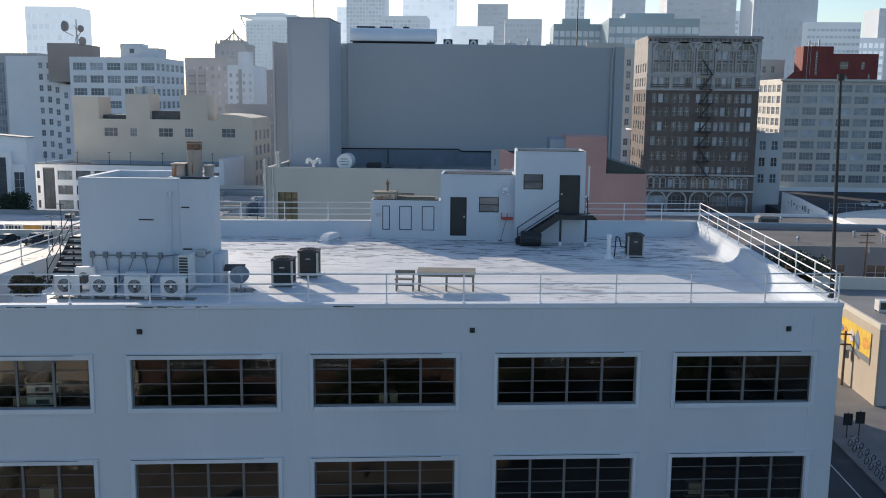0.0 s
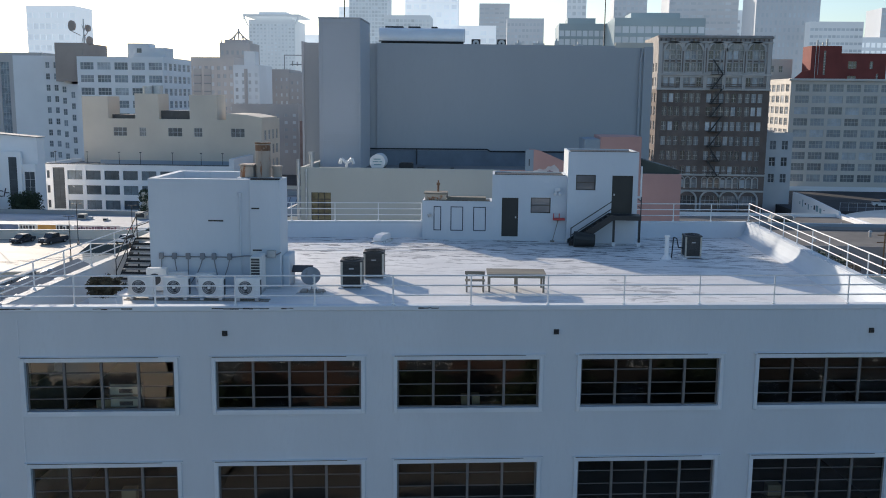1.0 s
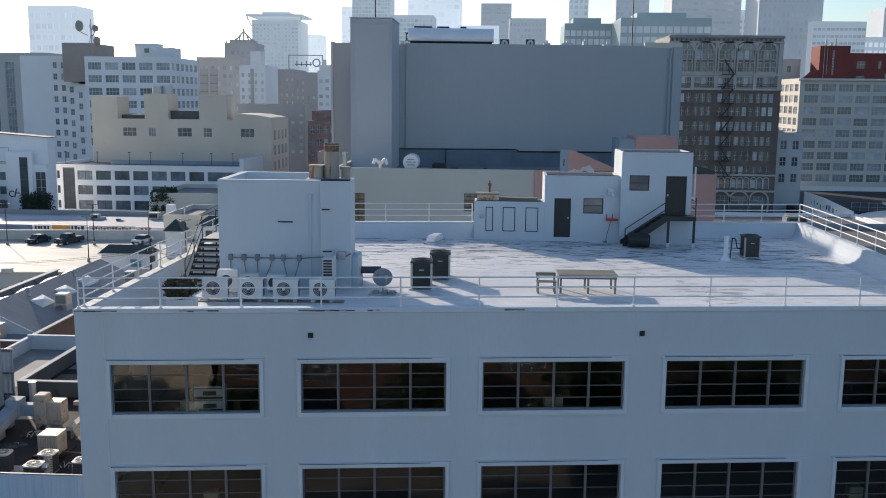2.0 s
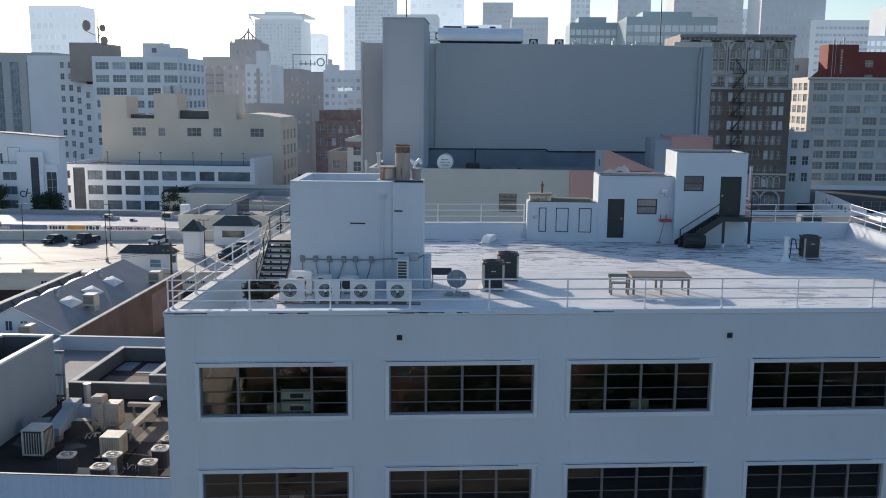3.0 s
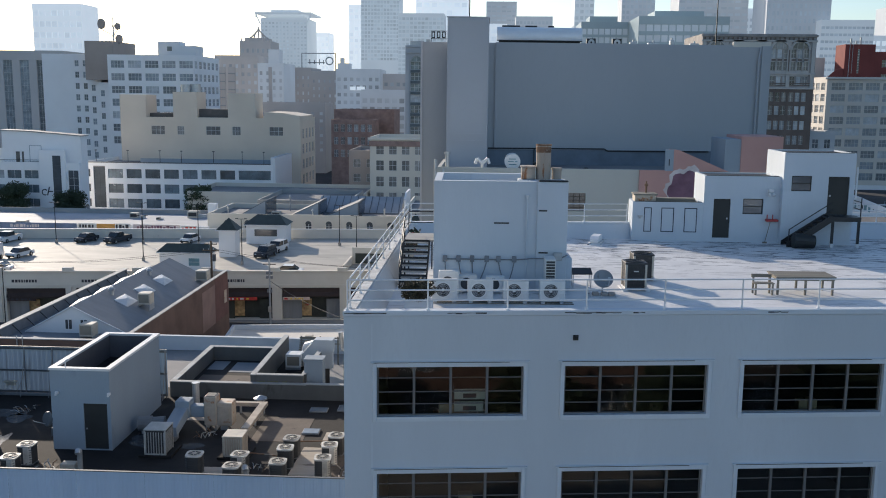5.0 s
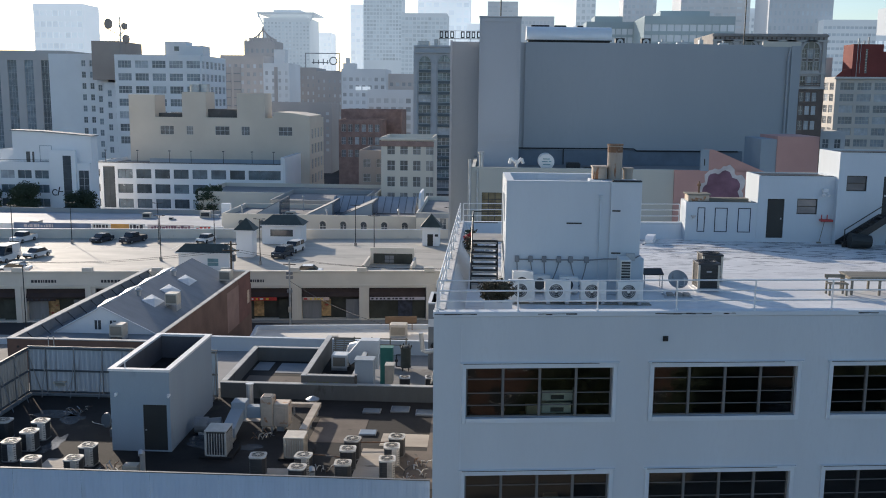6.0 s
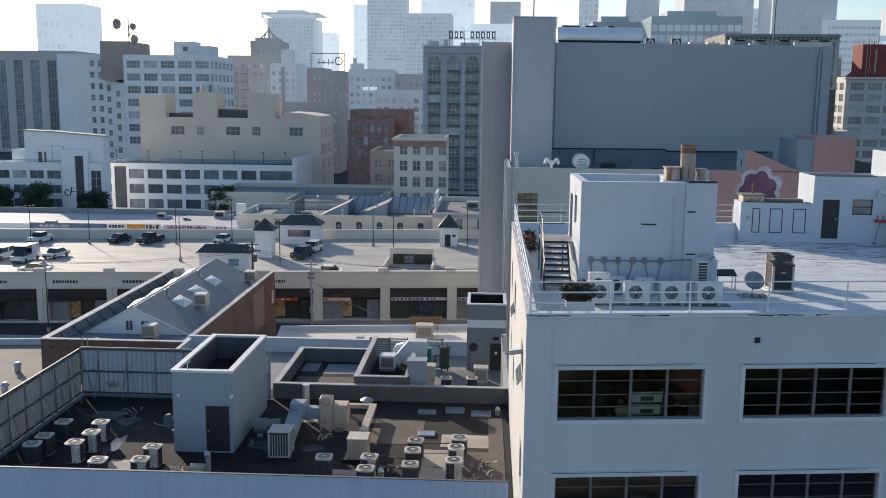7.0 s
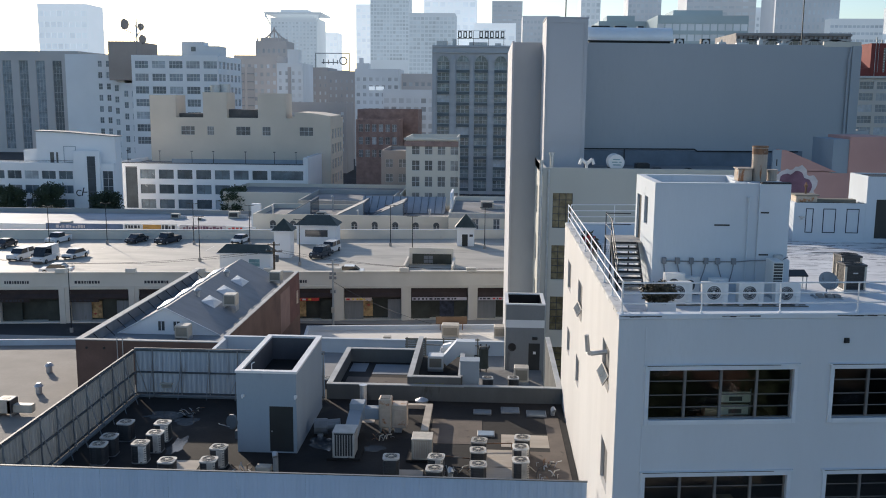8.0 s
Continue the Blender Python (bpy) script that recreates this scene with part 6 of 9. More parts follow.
for x, y, z, s in ((-31.9, 64.6, 10.3, 1.3), (-30.9, 80.8, 9.7, 1.4), (-33.6, 54.2, 9.5, 1.3)):
    u = thing("roof_cooler", "beige swamp cooler on the brick hall roof", "air conditioner", pose(x, y, z))
    part("casing", Geo().box(0, s, 0, s, 0.3, 1.5, ch=0.05), unit_beige, u)
    part("grille", Geo().box(0.12, s - 0.12, -0.02, 0.0, 0.5, 1.35), louvre_tan, u)
    for x0 in (0, s - 0.1):
        part("stand", Geo().box(x0, x0 + 0.1, 0, s, -0.3, 0.3), grey_metal, u)
for y, z in ((64.3, 11.9), (75.3, 11.85)):
    solid("turbine_vent", Geo().cyl((0, 0, -0.3), (0, 0, 0.2), 0.2, n=10).cyl((0, 0, 0.2), (0, 0, 0.4), 0.3, 0.38, n=12).cyl((0, 0, 0.4), (0, 0, 0.62), 0.38, 0.16, n=12), grey_metal, "round metal ridge vent", "vent", m=pose(GXM + 0.8, y, z))
part("parapet_lining", Geo().box(X0 + 0.35, X0 + 0.38, Y0 + 0.4, Y1, 9.5, 10.58).box(X1 - 0.38, X1 - 0.35, Y0 + 0.4, Y1, 9.5, 10.58).box(X0 + 0.4, X1 - 0.4, Y0 + 0.35, Y0 + 0.38, 9.5, 10.58), slate_roof, bh)
for i in range(12):
    part("brace", Geo().tube([(X0 + 0.38, 53 + i * 2.8, 10.4), (X0 + 1.25, 53 + i * 2.8, 9.52)], 0.045, 6), steel_black, bh)
part("wall_ladder", Geo().box(-37.4, -37.34, Y0 - 0.12, Y0 - 0.02, 5, 10.9).box(-36.9, -36.84, Y0 - 0.12, Y0 - 0.02, 5, 10.9), grey_metal, bh)
for x in (-40.2, -38.6, -33.5, -31.0, -29.0):
    part("wall_tie", Geo().cyl((x, Y0 - 0.06, 9.9), (x, Y0, 9.9), 0.12, n=8), steel_black, bh)
part("wall_ad", Geo().box(X1 + 0.016, X1 + 0.04, 82.8, 83.8, 6.8, 8.4), rust_duct, bh, "small yellow painted sign panel")
part("painted_panel", Geo().box(X1, X1 + 0.015, 74, 79, 5.2, 9.9), mat("faded_pink_paint_on_brick", (0.24, 0.165, 0.145), 0.9, var=0.15, scale=0.5, fine=8, bump=0.25), bh, "faded pink painted brick panel")
part("painted_panel", Geo().box(X1, X1 + 0.015, 79.01, Y1, 5.2, 10.5), mat("maroon_paint_on_brick", (0.14, 0.075, 0.067), 0.9, var=0.2, scale=0.5, fine=8, bump=0.25), bh, "dull maroon painted brick panel")
# pale lot roof beyond the service block
lot_roof = mat("stained_tan_roof", (0.24, 0.22, 0.195), 0.85, var=0.15, scale=0.2, fine=3, bump=0.2, stain=(0.19, 0.17, 0.15), amount=0.45, stain_scale=0.15)
lot = thing("lot_block", "low block with a stained tan roof", "building", pose(-41.6, 69.5, 0, 0, 0, SKEW))
part("wall", Geo().sheet((-40, -37), (1, 0), (0, -1), 40, 0, 5.6).sheet((0, -37), (0, 1), (1, 0), 37, 0, 5.6).sheet((-40, 0), (1, 0), (0, 1), 40, 0, 5.6), putty_wall, lot)
part("roof", Geo().box(-39.9, -0.05, -36.9, -0.05, 4.7, 5.0), lot_roof, lot)
part("parapet", Geo().kerb_ring(-39.99, -0.01, -36.99, -0.01, 0.3, 5.0, 5.65), white_wall, lot)
u = thing("roof_cooler", "galvanised swamp cooler on a pale roof", "air conditioner", pose(-46.2, 45.0, 5.0))
part("casing", Geo().box(0, 1.3, 0, 1.3, 0.3, 1.5, ch=0.05).box(1.0, 1.32, 0.0, 1.3, 0.3, 1.45, m=1), (unit_beige, unit_dark), u)
part("fan_opening", Geo().ring((0.65, 0.65), 0, 0.4, 0, 360, 1.5, 1.52, 14, "z"), fan_dark, u)
for x0 in (0, 1.2):
    part("stand", Geo().box(x0, x0 + 0.1, 0, 1.3, 0, 0.3), grey_metal, u)
part("duct", Geo().box(1.32, 3.0, 0.3, 1.0, 0.3, 1.0, ch=0.03), unit_beige, u)
for x, y in ((-45.6, 51.5), (-47.7, 58)):
    solid("roof_vent", Geo().cyl((0, 0, 0), (0, 0, 0.7), 0.3, n=10).cyl((0, 0, 0.7), (0, 0, 1.0), 0.45, 0.2, n=10), grey_metal, "small round roof vent", "vent", m=pose(x, y, 5.0))

# ---- parking structure with shops below, across the far street ----
DECK = 6.3
pk = thing("parking_structure", "cream concrete parking structure with shops at street level", "building", pose(-20, 102.5, 0, 0, 0, SKEW) @ pose(20, -102.5, 0))
SX0, SX1, SY0, SY1 = -124.0, 4.0, 102.5, 141.0
shop_display = mat("warm_shop_display", (0.45, 0.3, 0.14), 0.6, var=0.6, scale=1.5, stain=(0.4, 0.06, 0.05), amount=0.5, stain_scale=1.2)
sign_lilac = mat("pale_lilac_sign_board", (0.5, 0.48, 0.52), 0.6, var=0.1)
sign_cream = mat("cream_pink_sign_board", (0.65, 0.5, 0.42), 0.6, var=0.15, scale=1.5)
wall_blue_dark = mat("dark_blue_goods", (0.05, 0.06, 0.09), 0.6, var=0.6, scale=1.5)
piers = [3.2 - 9.7 * i for i in range(13)]
shop = []
for p in piers:
    shop.append((p - 8.9 - SX0, p - 0.6 - SX0, 0.2, 4.9))
part("wall", Geo().sheet((SX0, SY0), (1, 0), (0, -1), SX1 - SX0, 0, 7.25, [s for s in shop if s[0] > 0], 1.6).box(SX0, SX1, SY0 + 0.02, SY0 + 0.4, 6.3, 7.25)
     .box(SX0, SX1, SY1 - 0.3, SY1, 0, 7.95).box(SX0, SX0 + 0.3, SY0, SY1, 0, 7.3).box(SX1 - 0.3, SX1, SY0, SY1, 0, 7.3), shop_cream, pk)
part("deck", Geo().box(SX0 + 0.3, SX1 - 0.3, SY0 + 0.4, SY1 - 0.3, DECK - 0.4, DECK), deck_conc, pk, "sunlit pale concrete parking deck")
part("wall_cap", Geo().box(SX0, SX1, SY1 - 0.36, SY1 + 0.06, 7.95, 8.05), white_trim, pk)
part("cornice", Geo().box(SX0, SX1, SY0 - 0.25, SY0 + 0.45, 7.25, 7.42).box(SX0, SX1, SY0 - 0.12, SY0, 5.15, 5.35), shop_cream, pk)
for i, p in enumerate(piers):
    if p - 9 < SX0:
        continue
    part("pier", Geo().box(p - 0.6, p + 0.2, SY0 - 0.18, SY0, 0, 5.15).box(p - 0.9, p + 0.5, SY0 - 0.3, SY0 + 0.6, 7.25, 7.9, ch=0.05), shop_cream, pk)
    x0, x1 = p - 8.85, p - 0.65
    part("shop_inside", Geo().box(x0, x1, SY0 + 1.5, SY0 + 1.6, 0.2, 4.9), shop_dark, pk)
    part("awning", Geo().box(x0, x1, SY0 + 0.25, SY0 + 0.4, 3.75, 4.9).prism([(SY0 + 0.25, 4.2), (SY0 - 0.1, 3.75), (SY0 - 0.1, 3.55), (SY0 + 0.25, 3.7)], x0, x1, "x"), awning_dark, pk, "dark brown fascia and short awning")
    span = {0: 1.0, 1: 1.0, 2: 0.48, 3: 0.75}.get(i, 0.5)
    sign = part("shop_sign", Geo().box(x0 + 0.1, x0 + 0.1 + (x1 - x0 - 0.2) * span, SY0 - 0.16, SY0 - 0.11, 3.1, 3.55), {2: sign_cream, 3: sign_red}.get(i, sign_lilac if i < 2 else awning_dark), pk)
    rs = random.Random(60 + i)
    x, tones = x0 + 0.3, {0: (sign_red, sign_dark), 1: (sign_dark, sign_dark), 2: (sign_red, sign_yellow), 3: (sign_yellow, sign_white)}.get(i, (sign_dark, sign_dark))
    while x < x0 + (x1 - x0) * span * 0.8:
        bw = rs.uniform(0.15, 0.5)
        part("sign_bar", Geo().box(x, x + bw, SY0 - 0.175, SY0 - 0.161, 3.2, 3.45), tones[rs.random() > 0.4], sign)
        x += bw + rs.uniform(0.08, 0.4)
    if i in (2, 3, 6):
        part("display", Geo().box(x0 + 0.3, x0 + (x1 - x0) * 0.5, SY0 + 1.2, SY0 + 1.3, 0.5, 3.0), shop_display, pk, "warm coloured goods behind glass")
    if i in (1, 5):
        part("display", Geo().box(x0 + 4.2, x1 - 0.3, SY0 + 1.2, SY0 + 1.3, 0.4, 3.0), wall_blue_dark, pk, "dark blue goods behind glass")
    w = (x1 - x0) / 3
    for a, b in ((x0, x0 + w), (x1 - w * 0.7, x1)):
        part("shutter", Geo().box(a, b, SY0 + 0.8, SY0 + 0.85, 0.2, 3.1), (screen_back, shop_dark)[i % 2], pk)
    bars = Geo()
    rg = random.Random(i)
    x = x0 + 0.8
    while x < x1 - 4:
        bw = rg.uniform(0.15, 0.4)
        bars.box(x, x + bw, SY0 - 0.03, SY0 - 0.002, 5.75, 6.15)
        x += bw + 0.12
    if i in (3, 5, 6, 7, 8):
        part("sign_lettering", bars, sign_dark, pk)


def stair_hut(x, y, w, d, h, roof_h, label, door=True, ridge=0.0):
    s = thing("stair_hut", label, "roof structure", pose(x, y, DECK))
    part("wall", Geo().box(0, w, 0, d, 0, h, ch=0.03), office_white, s)
    part("roof", Geo().add([(-0.4, -0.4, h), (w + 0.4, -0.4, h), (w + 0.4, d + 0.4, h), (-0.4, d + 0.4, h), (w * 0.5 - ridge, d * 0.5, h + roof_h), (w * 0.5 + ridge + 0.01, d * 0.5, h + roof_h)],
                            [(0, 1, 5, 4), (1, 2, 5), (2, 3, 4, 5), (3, 0, 4), (3, 2, 1, 0)]), green_roof, s)
    part("eave", Geo().box(-0.42, w + 0.42, -0.42, -0.36, h - 0.12, h + 0.05), white_trim, s)
    if door:
        part("door", Geo().box(w * 0.3, w * 0.3 + 1.0, -0.04, -0.002, 0.0, 2.1), dark_paint, s)
        part("sign", Geo().box(w * 0.3 + 1.3, w * 0.3 + 1.9, -0.04, -0.002, 1.7, 2.1), sign_dark, s)
    return s


stair_hut(-39.0, 118.5, 2.7, 2.7, 4.4, 1.9, "white stair hut with a dark green hipped roof", False)
stair_hut(-9.9, 133.5, 3.0, 3.0, 3.3, 2.3, "white stair hut with a dark pyramid roof and a dark door")
hd = stair_hut(-44.2, 105.6, 7.6, 2.6, 2.86, 1.15, "low white hut with a wide dark hipped roof", False, 3.1)
part("window", Geo().box(4.4, 6.0, -0.05, -0.002, 0.9, 2.0).box(4.35, 6.05, -0.07, -0.051, 1.42, 1.48, m=1), (teal_paint, white_trim), hd)
hb = stair_hut(-38.2, 132.6, 7.0, 4.6, 3.4, 1.6, "white hut with a wide window and dark roof", False, 2.0)
part("window", Geo().box(1.5, 5.5, -0.05, -0.002, 1.4, 2.6), far_glass, hb)
rp = thing("ramp_well", "pale walled ramp opening in the parking deck", "ramp", pose(-17.0, 107.0, DECK))
part("wall", Geo().box(0, 0.3, 0, 8, 0, 1.2).box(7.2, 7.5, 0, 8, 0, 1.2).box(0.3, 7.2, 7.7, 8, 0, 2.6), shop_cream, rp)
part("opening", Geo().box(0.8, 6.9, 7.62, 7.7, 0.1, 1.7), shop_dark, rp)
part("window", Geo().box(2.6, 4.0, 7.55, 7.62, 0.3, 1.4).box(3.25, 3.32, 7.53, 7.55, 0.3, 1.4, m=1).box(2.6, 4.0, 7.53, 7.55, 0.8, 0.87, m=1), (bright_glass, dark_paint), rp)
line_white = mat("faded_white_road_paint", (0.6, 0.6, 0.57), 0.8, var=0.15)
for x in range(-100, -40, 6):
    solid("bay_line", Geo().box(0, 0.12, 0, 5, 0.0, 0.006), line_white, "faded white parking bay line", kind="structure", m=pose(x, 124, DECK + 0.004))


def lamp_post(x, y, z, h, label="slim dark twin-headed lamp post"):
    s = thing("street_lamp", label, "lamp", pose(x, y, z), "lamp posts on the parking deck")
    part("post", Geo().cyl((0, 0, 0), (0, 0, h), 0.085, 0.055, n=8), steel_black, s)
    part("base", Geo().cyl((0, 0, 0), (0, 0, 0.6), 0.25, n=10), concrete, s)
    part("arm", Geo().box(-0.65, 0.65, -0.03, 0.03, h - 0.07, h), steel_black, s)
    for a in (-0.7, 0.7):
        part("head", Geo().box(a - 0.22, a + 0.22, -0.14, 0.14, h - 0.03, h + 0.07, ch=0.025), steel_black, s)
    return s


for x, y in ((-49.8, 113.9), (-78.7, 123.7), (-71.0, 129.2), (-56.0, 130.5), (-45.8, 129.5), (-21.5, 132.0), (-33.5, 112.0), (-16.5, 118.0), (-5.0, 131.0)):
    lamp_post(x, y, DECK, 7.2)


def car(kind, paint, label, m):
    """A parked vehicle: shaped body, cabin glass, wheels with rims, lamps."""
    c = thing("parked_" + kind, label, kind, m, "vehicles on the parking deck")
    L, W, H = {"car": (4.6, 1.8, 1.45), "pickup": (5.4, 1.95, 1.8), "van": (5.6, 2.0, 2.5), "suv": (4.9, 1.95, 1.8)}[kind]
    b = 0.62 * H if kind != "van" else 1.15
    low = [(0, 0.35), (0.05 * L, 0.25), (0.95 * L, 0.25), (L, 0.4), (L, b - 0.12), (0.97 * L, b), (0.03 * L, b - 0.05), (0, b - 0.25)]
    part("body", Geo().prism(low, 0.02, W - 0.02, "y"), paint, c)
    top = {"car": [(0.2 * L, b), (0.85 * L, b), (0.7 * L, H), (0.36 * L, H)], "pickup": [(0.22 * L, b), (0.62 * L, b), (0.6 * L, H), (0.32 * L, H)],
           "van": [(0.1 * L, b), (0.99 * L, b), (0.98 * L, H), (0.24 * L, H)], "suv": [(0.22 * L, b), (0.98 * L, b), (0.93 * L, H), (0.36 * L, H)]}[kind]
    part("cabin", Geo().prism(top, 0.1, W - 0.1, "y"), car_glass, c)
    part("roof_panel", Geo().box(top[3][0] + 0.05, top[2][0] - 0.05, 0.14, W - 0.14, H, H + 0.04, ch=0.015), paint, c)
    if kind in ("van", "suv"):
        part("side_panel", Geo().box(0.55 * L, 0.96 * L, 0.085, 0.098, b, H - 0.02).box(0.55 * L, 0.96 * L, W - 0.098, W - 0.085, b, H - 0.02) if kind == "van" else Geo().box(0.6 * L, 0.64 * L, 0.085, 0.098, b, H), paint, c)
    for x in (0.18 * L, 0.8 * L):
        for y in (0, W):
            w = part("wheel", Geo().cyl((x, y - 0.1, 0.34), (x, y + 0.1, 0.34), 0.34, n=14), tyre, c)
            part("rim", Geo().cyl((x, y - 0.11, 0.34), (x, y + 0.11, 0.34), 0.19, n=10), chrome, w)
    for y in (0.2, W - 0.5):
        part("headlight", Geo().box(-0.02, 0.03, y, y + 0.3, b - 0.42, b - 0.28), bright_glass, c)
        part("tail_light", Geo().box(L - 0.02, L + 0.02, y, y + 0.25, b - 0.4, b - 0.25), red_paint, c)
    part("bumper", Geo().box(-0.05, 0.05, 0.1, W - 0.1, 0.3, 0.5), steel_black, c)
    if kind == "pickup":
        part("bed", Geo().box(0.64 * L, 0.96 * L, 0.15, W - 0.15, b - 0.05, b + 0.02), tyre, c)
    return c


for kind, paint, lab, x, y, a in (("pickup", car_white, "white pickup truck parked on the deck", -79.6, 127.5, 82), ("car", car_dark, "dark saloon car parked at the deck wall", -66.5, 129.5, 75),
                                  ("pickup", car_dark, "dark green pickup truck parked at the deck wall", -61.0, 129.0, 72), ("suv", car_white, "pale boxy off-road car parked on the deck", -77.6, 110.6, 84),
                                  ("van", car_white, "white passenger van parked on the deck", -72.6, 108.6, 88), ("car", car_white, "white car parked behind a van", -70.2, 113.0, 76), ("car", car_white, "white car at the parapet", -69.6, 101.0, 8),
                                  ("car", car_white, "white small car parked at the wall", -48.0, 131.0, 80), ("suv", car_dark, "dark off-road car on the deck", -31.2, 117.0, 78), ("suv", car_white, "white boxy car behind a dark one", -30.5, 122.5, 78),
                                  ("car", car_white, "white car close to the parapet", -27.0, 103.6, 4), ("car", car_dark, "dark car among others on the deck", -86.0, 122.0, 85), ("suv", car_white, "white car among others on the deck", -93.0, 116.0, 70)):
    car(kind, paint, lab, pose(x, y, DECK, 0, 0, a))

def utility_pole(x, y, h, label):
    s = thing("utility_pole", label, "utility pole", pose(x, y, 0.15))
    part("pole", Geo().cyl((0, 0, 0), (0, 0, h), 0.19, 0.13, n=10), bark, s)
    for z, w in ((h - 1.4, 1.2), (h - 0.5, 0.9)):
        part("crossarm", Geo().box(-w, w, -0.2, -0.1, z, z + 0.14), bark, s)
        for k in (-0.9, -0.3, 0.3, 0.9):
            part("insulator", Geo().cyl((k * w, -0.15, z + 0.14), (k * w, -0.15, z + 0.34), 0.06, 0.04, n=6), grey_metal, s)
    part("transformer", Geo().cyl((0.42, 0, h - 2.9), (0.42, 0, h - 1.9), 0.25, n=12), screen_rail, s)
    return s


def cable(name, label, a, b, sag, r=0.022):
    a, b = Vector(a), Vector(b)
    pts = [a.lerp(b, i / 12) - Vector((0, 0, sag * 4 * (i / 12) * (1 - i / 12))) for i in range(13)]
    return solid(name, Geo().tube(pts, r, 5), steel_black, label, "cable")


utility_pole(-34.8, 100.4, 11.65, "weathered wooden utility pole with crossarms beside the deck")
utility_pole(-86.0, 99.0, 11.0, "weathered wooden utility pole with crossarms beside the deck")
utility_pole(16.0, 101.6, 11.4, "weathered wooden utility pole with crossarms beside the deck")
sp = thing("utility_pole", "pale steel pole with small equipment boxes by the kerb", "utility pole", pose(-26.2, 99.3, 0.15))
part("pole", Geo().cyl((0, 0, 0), (0, 0, 9.4), 0.16, 0.12, n=10), grey_metal, sp)
for z, w in ((6.6, 0.5), (7.2, 0.45), (4.6, 0.35)):
    part("equipment_box", Geo().box(-w, -0.14, -0.2, 0.1, z, z + 0.45, ch=0.02).box(0.14, w, -0.2, 0.1, z, z + 0.4, ch=0.02), screen_back, sp)
part("crossarm", Geo().box(-0.9, 0.9, -0.06, 0.06, 8.6, 8.72), bark, sp)
part("meter_box", Geo().box(-0.22, 0.22, -0.34, -0.16, 1.8, 2.6, ch=0.02), unit_beige, sp)
cable("overhead_cable", "thin slack service cable to a low roof", (-26.1, 99.2, 6.4), (-11.0, 80.5, 5.2), 0.6, 0.03)
for k, dz in ((-1.0, 0.0), (1.0, 0.05)):
    cable("overhead_cable", "thin sagging overhead cable between utility poles", (-34.8 + k, 100.25, 10.6), (-86.0 + k, 98.85, 9.9), 1.9 + dz)
    cable("overhead_cable", "thin sagging overhead cable between utility poles", (-34.8 + k, 100.25, 10.6), (16.0 + k, 101.45, 10.3), 2.2 + dz)
for x, y in ((-61.0, 92.0), (-94, 92.5)):
    lamp_post(x, y, 0.15, 9.2, "slim dark street lamp post by the kerb")

# ---- low roofs and graffiti walls behind the deck ----
gw = thing("painted_wall", "long low wall with painted signs and graffiti", "wall", pose(-124, 146, 0))
part("wall", Geo().box(0, 75, 0, 0.4, 0, 7.3), office_white, gw)
wall_orange = mat("orange_sign_paint", (0.6, 0.33, 0.1), 0.8, var=0.15)
wall_blue = mat("dull_blue_sign_paint", (0.16, 0.21, 0.32), 0.8, var=0.2)
for x0, x1, z0, z1, m_ in ((34.0, 43.0, 6.2, 7.5, wall_blue), (43.0, 49.2, 6.3, 7.5, wall_blue), (49.4, 53.0, 6.3, 7.55, sign_white), (53.1, 56.7, 6.2, 7.5, wall_orange), (56.7, 59.8, 6.2, 7.6, sign_white), (60.3, 69.4, 6.3, 7.5, mural_pale), (69.6, 72.7, 6.4, 7.4, sign_white)):
    part("painted_patch", Geo().box(x0, x1, -0.03, -0.004, z0, z1), m_, gw)
rg = random.Random(4)
for x0, x1, z0, z1, m_ in ((49.7, 52.7, 6.7, 7.3, sign_dark), (56.9, 59.6, 6.4, 7.4, sign_dark), (61.0, 69.0, 6.5, 7.3, mural_purple), (69.8, 72.5, 6.6, 7.2, sign_red), (36.0, 42.0, 6.6, 7.2, mural_pale)):
    x = x0
    while x < x1 - 0.3:
        w = min(x1 - x, rg.uniform(0.25, 0.6))
        part("painted_bar", Geo().box(x, x + w, -0.04, -0.031, z0, z1 - rg.choice((0, 0, 0.2))), m_, gw)
        x += w + rg.uniform(0.08, 0.3)
# sky reflected at a low angle is put into this bluish base colour
roof_blue = mat("sky_tinted_pale_roof", (0.34, 0.37, 0.405), 0.7, var=0.15, scale=0.15, fine=3, bump=0.15, stain=(0.26, 0.285, 0.315), amount=0.4, stain_scale=0.15)
# darker stand-in for pale paint: the walls' shade is in its colour
shade_wall = mat("shade_grey_side_wall", (0.33, 0.34, 0.34), 0.85, var=0.1, scale=0.15)
